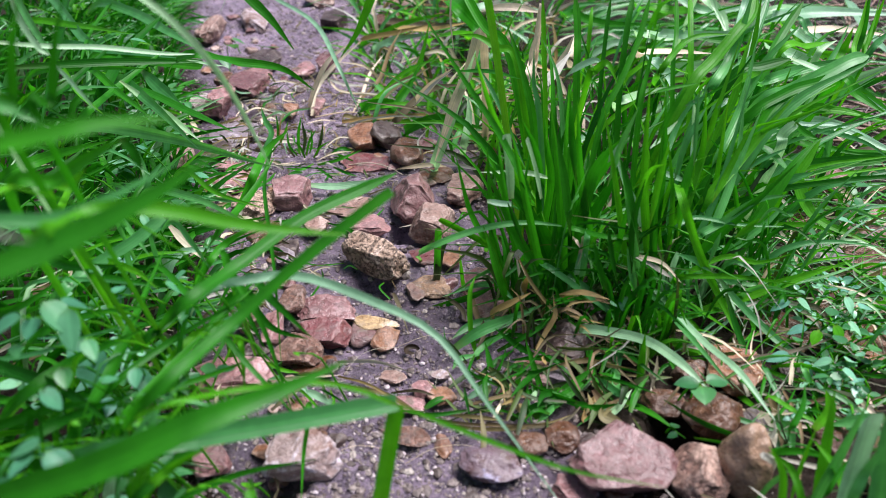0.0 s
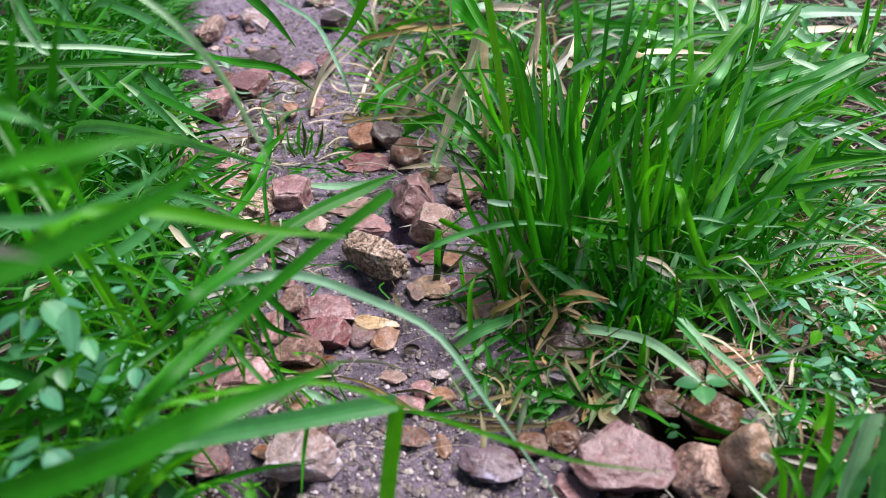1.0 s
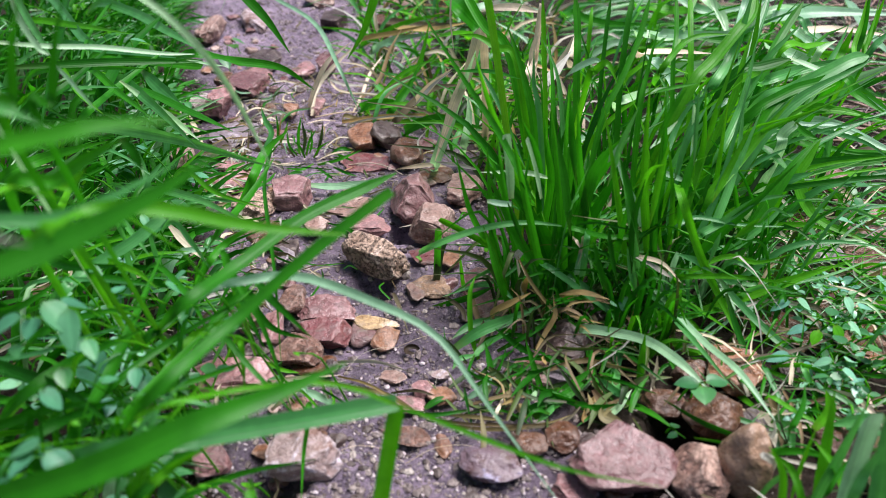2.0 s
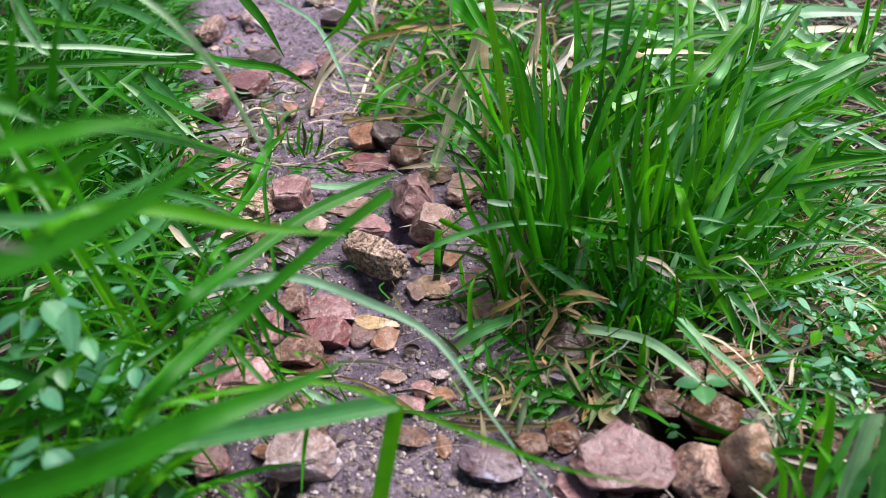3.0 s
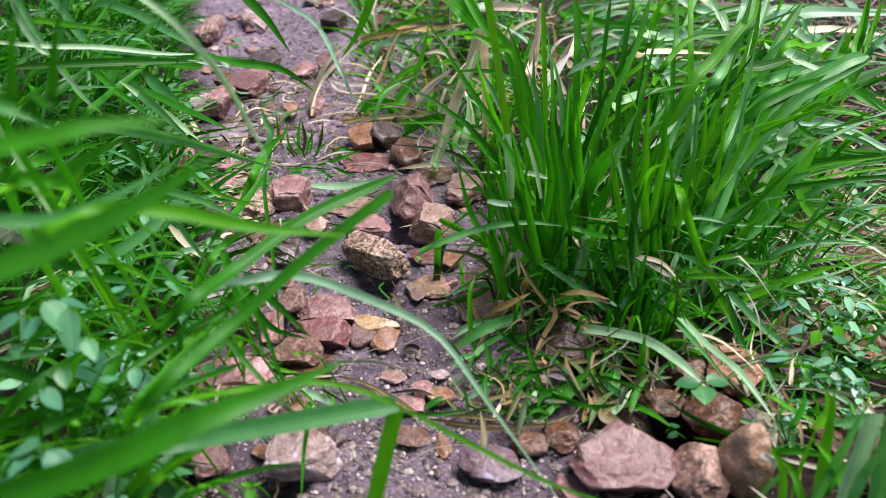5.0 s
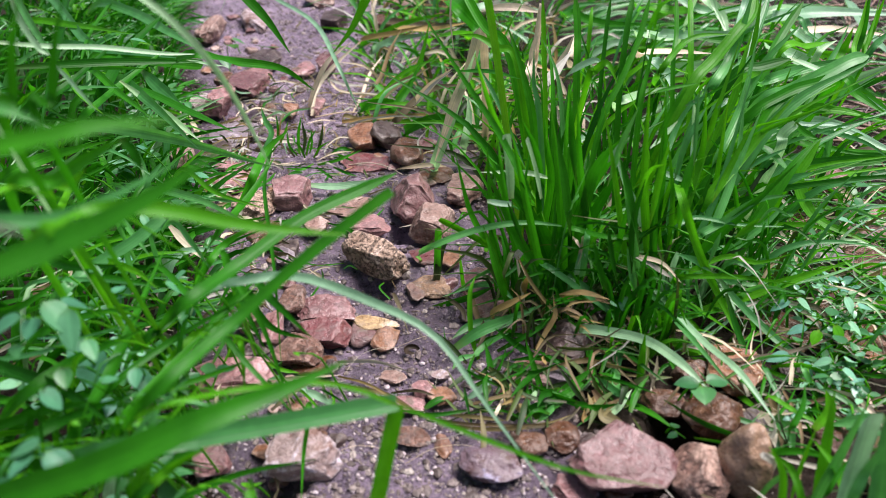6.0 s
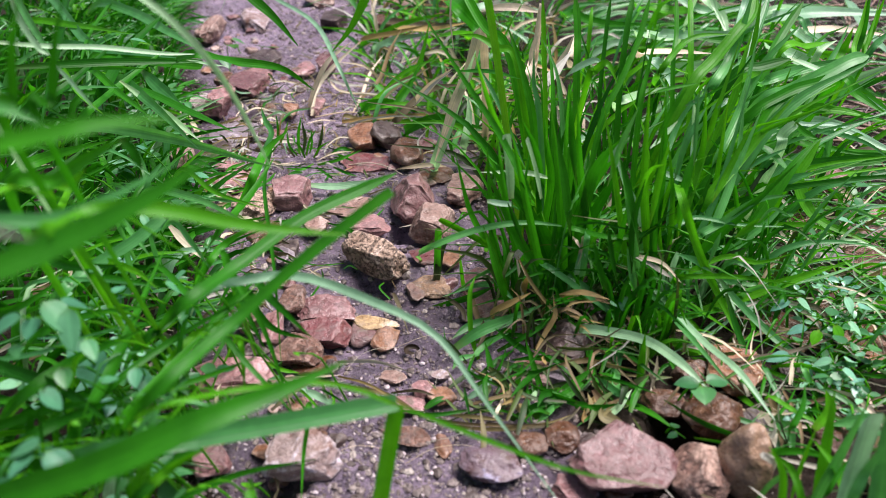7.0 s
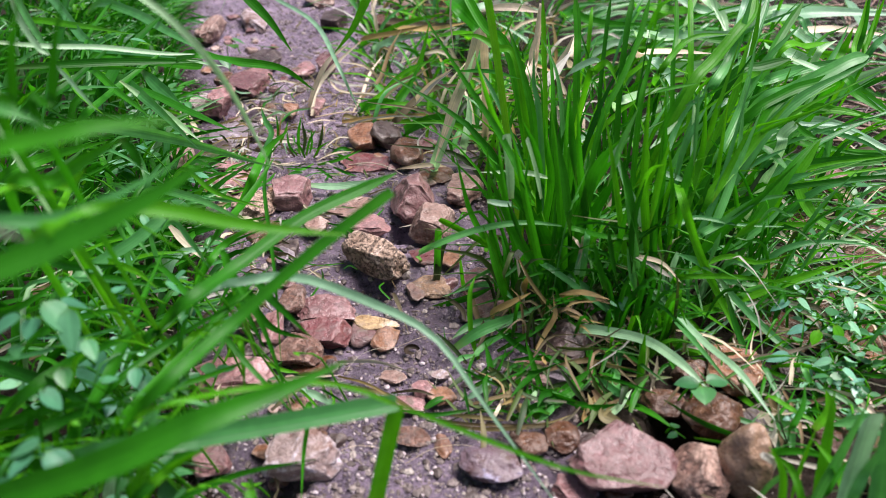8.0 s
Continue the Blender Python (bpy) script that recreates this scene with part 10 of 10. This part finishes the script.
    walk(b_bent, [
        (0, pose(0.0519, -0.0669, -0.001, 0.00, 0.00, 0.00)),
        (0.5, pose(0.0519, -0.0669, -0.001, 0.03, 0.04, -0.03)),
        (0.7, pose(0.0519, -0.0669, -0.001, 0.05, 0.05, -0.06)),
        (1.0, pose(0.0519, -0.0669, -0.001, 0.00, -0.03, -0.01)),
        (1.5, pose(0.0519, -0.0669, -0.001, 0.00, 0.00, 0.00)),
        (3.0, pose(0.0519, -0.0669, -0.001, 0.00, 0.00, 0.00)),
        (3.2, pose(0.0519, -0.0669, -0.001, 0.03, 0.01, -0.04)),
        (3.5, pose(0.0519, -0.0669, -0.001, 0.14, 0.11, -0.17)),
        (3.7, pose(0.0519, -0.0669, -0.001, 0.11, 0.07, -0.14)),
        (4.0, pose(0.0519, -0.0669, -0.001, 0.00, -0.03, -0.01)),
        (4.5, pose(0.0519, -0.0669, -0.001, 0.08, 0.06, -0.10)),
        (6.0, pose(0.0519, -0.0669, -0.001, 0.00, 0.00, 0.00)),
        (6.5, pose(0.0519, -0.0669, -0.001, 0.00, 0.00, 0.00)),
        (7.0, pose(0.0519, -0.0669, -0.001, 0.00, 0.00, 0.00)),
        (7.5, pose(0.0519, -0.0669, -0.001, 0.00, 0.00, 0.00)),
        (8.0, pose(0.0519, -0.0669, -0.001, 0.00, 0.00, 0.00)),
    ])
    walk(b_pale, [
        (0, pose(-0.0648, 0.1283, -0.001, 0.00, 0.00, 0.00)),
        (0.5, pose(-0.0648, 0.1283, -0.001, 0.00, 0.00, 0.00)),
        (0.7, pose(-0.0648, 0.1283, -0.001, 0.34, 0.27, -0.17)),
        (1.0, pose(-0.0648, 0.1283, -0.001, 0.06, 0.08, 0.02)),
        (1.5, pose(-0.0648, 0.1283, -0.001, 0.00, 0.00, 0.00)),
        (3.0, pose(-0.0648, 0.1283, -0.001, 0.00, 0.00, 0.00)),
        (3.2, pose(-0.0648, 0.1283, -0.001, 0.11, 0.11, -0.02)),
        (3.5, pose(-0.0648, 0.1283, -0.001, 0.27, 0.31, 0.01)),
        (3.7, pose(-0.0648, 0.1283, -0.001, -0.34, -0.55, -0.22)),
        (4.0, pose(-0.0648, 0.1283, -0.001, 0.00, 0.00, 0.00)),
        (4.5, pose(-0.0648, 0.1283, -0.001, 0.04, 0.04, -0.00)),
        (6.0, pose(-0.0648, 0.1283, -0.001, 0.00, 0.00, 0.00)),
        (6.5, pose(-0.0648, 0.1283, -0.001, 0.00, 0.00, 0.00)),
        (7.0, pose(-0.0648, 0.1283, -0.001, 0.00, 0.00, 0.00)),
        (7.5, pose(-0.0648, 0.1283, -0.001, 0.00, 0.00, 0.00)),
        (8.0, pose(-0.0648, 0.1283, -0.001, 0.00, 0.00, 0.00)),
    ])
    walk(b_dark, [
        (0, pose(0.0721, -0.0332, -0.001, 0.00, 0.00, 0.00)),
        (0.5, pose(0.0721, -0.0332, -0.001, 0.00, 0.00, 0.00)),
        (0.7, pose(0.0721, -0.0332, -0.001, 0.08, 0.12, -0.04)),
        (1.0, pose(0.0721, -0.0332, -0.001, 0.03, 0.06, -0.01)),
        (1.5, pose(0.0721, -0.0332, -0.001, 0.00, 0.00, 0.00)),
        (3.0, pose(0.0721, -0.0332, -0.001, 0.00, 0.00, 0.00)),
        (3.2, pose(0.0721, -0.0332, -0.001, 0.08, 0.12, -0.04)),
        (3.5, pose(0.0721, -0.0332, -0.001, 0.50, 0.69, -0.23)),
        (3.7, pose(0.0721, -0.0332, -0.001, 0.19, 0.33, -0.07)),
        (4.0, pose(0.0721, -0.0332, -0.001, 0.00, 0.00, 0.00)),
        (4.5, pose(0.0721, -0.0332, -0.001, 0.08, 0.12, -0.04)),
        (6.0, pose(0.0721, -0.0332, -0.001, 0.00, 0.00, 0.00)),
        (6.5, pose(0.0721, -0.0332, -0.001, 0.00, 0.00, 0.00)),
        (7.0, pose(0.0721, -0.0332, -0.001, 0.00, 0.00, 0.00)),
        (7.5, pose(0.0721, -0.0332, -0.001, 0.00, 0.00, 0.00)),
        (8.0, pose(0.0721, -0.0332, -0.001, 0.03, 0.03, -0.02)),
    ])
    walk(b_second, [
        (0, pose(0.0649, 0.0507, -0.001, 0.00, 0.00, 0.00)),
        (0.5, pose(0.0649, 0.0507, -0.001, 0.07, 0.09, -0.06)),
        (0.7, pose(0.0649, 0.0507, -0.001, 0.22, 0.37, -0.14)),
        (1.0, pose(0.0649, 0.0507, -0.001, 0.07, 0.09, -0.06)),
        (1.5, pose(0.0649, 0.0507, -0.001, 0.00, 0.00, 0.00)),
        (3.0, pose(0.0649, 0.0507, -0.001, 0.00, 0.00, 0.00)),
        (3.2, pose(0.0649, 0.0507, -0.001, 0.22, 0.37, -0.14)),
        (3.5, pose(0.0649, 0.0507, -0.001, 0.88, 0.62, -0.82)),
        (3.7, pose(0.0649, 0.0507, -0.001, 0.37, 0.17, -0.37)),
        (4.0, pose(0.0649, 0.0507, -0.001, 0.00, 0.00, 0.00)),
        (4.5, pose(0.0649, 0.0507, -0.001, 0.15, 0.28, -0.09)),
        (6.0, pose(0.0649, 0.0507, -0.001, 0.00, 0.00, 0.00)),
        (6.5, pose(0.0649, 0.0507, -0.001, 0.00, 0.00, 0.00)),
        (7.0, pose(0.0649, 0.0507, -0.001, 0.00, 0.00, 0.00)),
        (7.5, pose(0.0649, 0.0507, -0.001, 0.00, 0.00, 0.00)),
        (8.0, pose(0.0649, 0.0507, -0.001, 0.00, 0.00, 0.00)),
    ])
    walk(b_top, [
        (0, pose(0.0035, -0.2035, -0.001, 0.00, 0.00, 0.00)),
        (0.5, pose(0.0035, -0.2035, -0.001, 0.09, -0.25, -0.04)),
        (0.7, pose(0.0035, -0.2035, -0.001, 0.38, 0.33, -0.30)),
        (1.0, pose(0.0035, -0.2035, -0.001, 0.55, 0.92, -0.47)),
        (1.5, pose(0.0035, -0.2035, -0.001, 0.09, 0.11, -0.07)),
        (3.0, pose(0.0035, -0.2035, -0.001, -0.04, 0.13, 0.02)),
        (3.2, pose(0.0035, -0.2035, -0.001, 0.04, 0.06, -0.04)),
        (3.5, pose(0.0035, -0.2035, -0.001, 0.09, -0.25, -0.04)),
        (3.7, pose(0.0035, -0.2035, -0.001, 0.10, 0.14, -0.08)),
        (4.0, pose(0.0035, -0.2035, -0.001, 0.04, 0.06, -0.04)),
        (4.5, pose(0.0035, -0.2035, -0.001, 0.04, 0.06, -0.04)),
        (6.0, pose(0.0035, -0.2035, -0.001, 0.15, 0.02, -0.11)),
        (6.5, pose(0.0035, -0.2035, -0.001, 0.07, -0.09, -0.04)),
        (7.0, pose(0.0035, -0.2035, -0.001, 0.00, 0.00, 0.00)),
        (7.5, pose(0.0035, -0.2035, -0.001, 0.04, 0.06, -0.04)),
        (8.0, pose(0.0035, -0.2035, -0.001, 0.03, 0.14, -0.03)),
    ])
    walk(b_straw, [
        (0, pose(0.0159, -0.22, -0.001, 0.15, -0.02, -0.10)),
        (0.5, pose(0.0159, -0.22, -0.001, 0.85, 0.34, -0.54)),
        (0.7, pose(0.0159, -0.22, -0.001, 0.85, 0.34, -0.54)),
        (1.0, pose(0.0159, -0.22, -0.001, 0.76, 0.60, -0.48)),
        (1.5, pose(0.0159, -0.22, -0.001, 0.25, -0.11, -0.16)),
        (3.0, pose(0.0159, -0.22, -0.001, 0.57, 0.23, -0.36)),
        (3.2, pose(0.0159, -0.22, -0.001, 0.57, 0.23, -0.36)),
        (3.5, pose(0.0159, -0.22, -0.001, 1.04, 0.71, -0.66)),
        (3.7, pose(0.0159, -0.22, -0.001, -0.31, -0.50, 0.20)),
        (4.0, pose(0.0159, -0.22, -0.001, 0.07, -0.11, -0.04)),
        (4.5, pose(0.0159, -0.22, -0.001, 0.14, 0.06, -0.09)),
        (6.0, pose(0.0159, -0.22, -0.001, -0.11, -0.29, 0.07)),
        (6.5, pose(0.0159, -0.22, -0.001, 0.10, 0.02, -0.07)),
        (7.0, pose(0.0159, -0.22, -0.001, 0.00, 0.00, 0.00)),
        (7.5, pose(0.0159, -0.22, -0.001, -0.09, -0.36, 0.05)),
        (8.0, pose(0.0159, -0.22, -0.001, 0.04, -0.14, -0.02)),
    ])
    walk(b_broad, [
        (0, pose(-0.0225, -0.187, -0.001, 0.00, 0.00, 0.00)),
        (0.5, pose(-0.0225, -0.187, -0.001, 0.03, 0.06, -0.04)),
        (0.7, pose(-0.0225, -0.187, -0.001, 0.06, 0.13, -0.08)),
        (1.0, pose(-0.0225, -0.187, -0.001, 0.08, 0.24, -0.11)),
        (1.5, pose(-0.0225, -0.187, -0.001, 0.03, 0.06, -0.04)),
        (3.0, pose(-0.0225, -0.187, -0.001, 0.00, 0.00, 0.00)),
        (3.2, pose(-0.0225, -0.187, -0.001, 0.05, 0.10, -0.06)),
        (3.5, pose(-0.0225, -0.187, -0.001, 0.18, 0.06, -0.17)),
        (3.7, pose(-0.0225, -0.187, -0.001, 0.06, 0.01, -0.06)),
        (4.0, pose(-0.0225, -0.187, -0.001, 0.02, 0.03, -0.02)),
        (4.5, pose(-0.0225, -0.187, -0.001, 0.03, 0.06, -0.04)),
        (6.0, pose(-0.0225, -0.187, -0.001, 0.00, 0.00, 0.00)),
        (6.5, pose(-0.0225, -0.187, -0.001, 0.02, 0.03, -0.02)),
        (7.0, pose(-0.0225, -0.187, -0.001, 0.00, 0.00, 0.00)),
        (7.5, pose(-0.0225, -0.187, -0.001, 0.02, 0.03, -0.02)),
        (8.0, pose(-0.0225, -0.187, -0.001, 0.02, 0.03, -0.02)),
    ])
    walk(b_teal, [
        (0, pose(-0.0371, -0.1535, -0.001, 0.00, 0.00, 0.00)),
        (0.5, pose(-0.0371, -0.1535, -0.001, 0.03, 0.06, -0.04)),
        (0.7, pose(-0.0371, -0.1535, -0.001, 0.07, 0.13, -0.08)),
        (1.0, pose(-0.0371, -0.1535, -0.001, 0.06, 0.11, -0.07)),
        (1.5, pose(-0.0371, -0.1535, -0.001, 0.02, 0.04, -0.02)),
        (3.0, pose(-0.0371, -0.1535, -0.001, 0.00, 0.00, 0.00)),
        (3.2, pose(-0.0371, -0.1535, -0.001, 0.04, 0.08, -0.05)),
        (3.5, pose(-0.0371, -0.1535, -0.001, 0.14, 0.08, -0.15)),
        (3.7, pose(-0.0371, -0.1535, -0.001, -0.04, -0.08, 0.05)),
        (4.0, pose(-0.0371, -0.1535, -0.001, 0.00, 0.00, 0.00)),
        (4.5, pose(-0.0371, -0.1535, -0.001, 0.03, 0.06, -0.04)),
        (6.0, pose(-0.0371, -0.1535, -0.001, 0.00, 0.00, 0.00)),
        (6.5, pose(-0.0371, -0.1535, -0.001, 0.00, 0.00, 0.00)),
        (7.0, pose(-0.0371, -0.1535, -0.001, 0.00, 0.00, 0.00)),
        (7.5, pose(-0.0371, -0.1535, -0.001, 0.02, 0.04, -0.02)),
        (8.0, pose(-0.0371, -0.1535, -0.001, 0.02, 0.04, -0.02)),
    ])
    walk(b_hang, [
        (0, pose(-0.01, -0.05, -0.001, 0.00, 0.00, 0.00)),
        (0.5, pose(-0.01, -0.05, -0.001, 0.03, 0.39, -0.09)),
        (0.7, pose(-0.01, -0.05, -0.001, -0.00, 0.39, -0.06)),
        (1.0, pose(-0.01, -0.05, -0.001, -0.00, 0.16, -0.02)),
        (1.5, pose(-0.01, -0.05, -0.001, -0.00, 0.24, -0.04)),
        (3.0, pose(-0.01, -0.05, -0.001, 0.00, 0.00, 0.00)),
        (3.2, pose(-0.01, -0.05, -0.001, -0.00, 0.32, -0.05)),
        (3.5, pose(-0.01, -0.05, -0.001, 0.06, 0.70, -0.18)),
        (3.7, pose(-0.01, -0.05, -0.001, -0.00, 0.63, -0.10)),
        (4.0, pose(-0.01, -0.05, -0.001, -0.00, 0.24, -0.04)),
        (4.5, pose(-0.01, -0.05, -0.001, -0.00, 0.16, -0.02)),
        (6.0, pose(-0.01, -0.05, -0.001, 0.00, 0.00, 0.00)),
        (6.5, pose(-0.01, -0.05, -0.001, -0.00, 0.08, -0.01)),
        (7.0, pose(-0.01, -0.05, -0.001, 0.00, 0.00, 0.00)),
        (7.5, pose(-0.01, -0.05, -0.001, -0.00, 0.16, -0.02)),
        (8.0, pose(-0.01, -0.05, -0.001, -0.00, 0.08, -0.01)),
    ])
    walk(b_tipc, [
        (0, pose(-0.0671, 0.5207, -0.001, 0.00, 0.00, 0.00)),
        (0.5, pose(-0.0671, 0.5207, -0.001, 0.10, 0.06, -0.04)),
        (0.7, pose(-0.0671, 0.5207, -0.001, -0.15, -0.05, 0.15)),
        (1.0, pose(-0.0671, 0.5207, -0.001, 0.05, 0.03, -0.02)),
        (1.5, pose(-0.0671, 0.5207, -0.001, -0.05, -0.03, 0.02)),
        (3.0, pose(-0.0671, 0.5207, -0.001, 0.10, 0.06, -0.04)),
        (3.2, pose(-0.0671, 0.5207, -0.001, 0.19, 0.11, -0.07)),
        (3.5, pose(-0.0671, 0.5207, -0.001, 0.29, 0.12, -0.25)),
        (3.7, pose(-0.0671, 0.5207, -0.001, 0.15, 0.09, -0.05)),
        (4.0, pose(-0.0671, 0.5207, -0.001, 0.00, 0.00, 0.00)),
        (4.5, pose(-0.0671, 0.5207, -0.001, 0.10, 0.06, -0.04)),
        (6.0, pose(-0.0671, 0.5207, -0.001, 0.00, 0.00, 0.00)),
        (6.5, pose(-0.0671, 0.5207, -0.001, 0.05, 0.03, -0.02)),
        (7.0, pose(-0.0671, 0.5207, -0.001, 0.00, 0.00, 0.00)),
        (7.5, pose(-0.0671, 0.5207, -0.001, 0.05, 0.03, -0.02)),
        (8.0, pose(-0.0671, 0.5207, -0.001, 0.00, 0.00, 0.00)),
    ])
    walk(b_leftpale, [
        (0, pose(-0.0201, -0.15, -0.001, -0.00, -0.31, 0.01)),
        (0.5, pose(-0.0201, -0.15, -0.001, 0.00, 0.00, 0.00)),
        (0.7, pose(-0.0201, -0.15, -0.001, 0.08, 0.09, -0.06)),
        (1.0, pose(-0.0201, -0.15, -0.001, 0.11, 0.48, -0.08)),
        (1.5, pose(-0.0201, -0.15, -0.001, 0.11, 0.22, -0.08)),
        (3.0, pose(-0.0201, -0.15, -0.001, -0.00, -0.31, 0.01)),
        (3.2, pose(-0.0201, -0.15, -0.001, 0.03, -0.18, -0.01)),
        (3.5, pose(-0.0201, -0.15, -0.001, 0.08, -0.43, -0.05)),
        (3.7, pose(-0.0201, -0.15, -0.001, -0.03, -0.34, 0.03)),
        (4.0, pose(-0.0201, -0.15, -0.001, 0.03, -0.18, -0.01)),
        (4.5, pose(-0.0201, -0.15, -0.001, 0.03, -0.13, -0.02)),
        (6.0, pose(-0.0201, -0.15, -0.001, 0.03, 0.03, -0.02)),
        (6.5, pose(-0.0201, -0.15, -0.001, -0.00, -0.16, 0.00)),
        (7.0, pose(-0.0201, -0.15, -0.001, 0.00, 0.00, 0.00)),
        (7.5, pose(-0.0201, -0.15, -0.001, 0.00, 0.00, 0.00)),
        (8.0, pose(-0.0201, -0.15, -0.001, 0.03, 0.13, -0.02)),
    ])
    walk(b_big, [
        (0, pose(-0.061, -0.1935, -0.001, 0.00, 0.00, 0.00)),
        (0.5, pose(-0.061, -0.1935, -0.001, -0.01, -0.07, 0.04)),
        (0.7, pose(-0.061, -0.1935, -0.001, -0.05, -0.18, 0.13)),
        (1.0, pose(-0.061, -0.1935, -0.001, -0.03, -0.05, 0.06)),
        (1.5, pose(-0.061, -0.1935, -0.001, 0.01, 0.07, -0.04)),
        (3.0, pose(-0.061, -0.1935, -0.001, 0.00, 0.00, 0.00)),
        (3.2, pose(-0.061, -0.1935, -0.001, -0.02, -0.10, 0.06)),
        (3.5, pose(-0.061, -0.1935, -0.001, -0.06, -0.18, 0.16)),
        (3.7, pose(-0.061, -0.1935, -0.001, 0.04, 0.25, -0.14)),
        (4.0, pose(-0.061, -0.1935, -0.001, 0.00, 0.00, 0.00)),
        (4.5, pose(-0.061, -0.1935, -0.001, -0.02, -0.10, 0.06)),
        (6.0, pose(-0.061, -0.1935, -0.001, 0.00, 0.00, 0.00)),
        (6.5, pose(-0.061, -0.1935, -0.001, 0.00, 0.00, 0.00)),
        (7.0, pose(-0.061, -0.1935, -0.001, 0.00, 0.00, 0.00)),
        (7.5, pose(-0.061, -0.1935, -0.001, 0.00, 0.02, -0.01)),
        (8.0, pose(-0.061, -0.1935, -0.001, 0.00, 0.00, 0.00)),
    ])


motions()
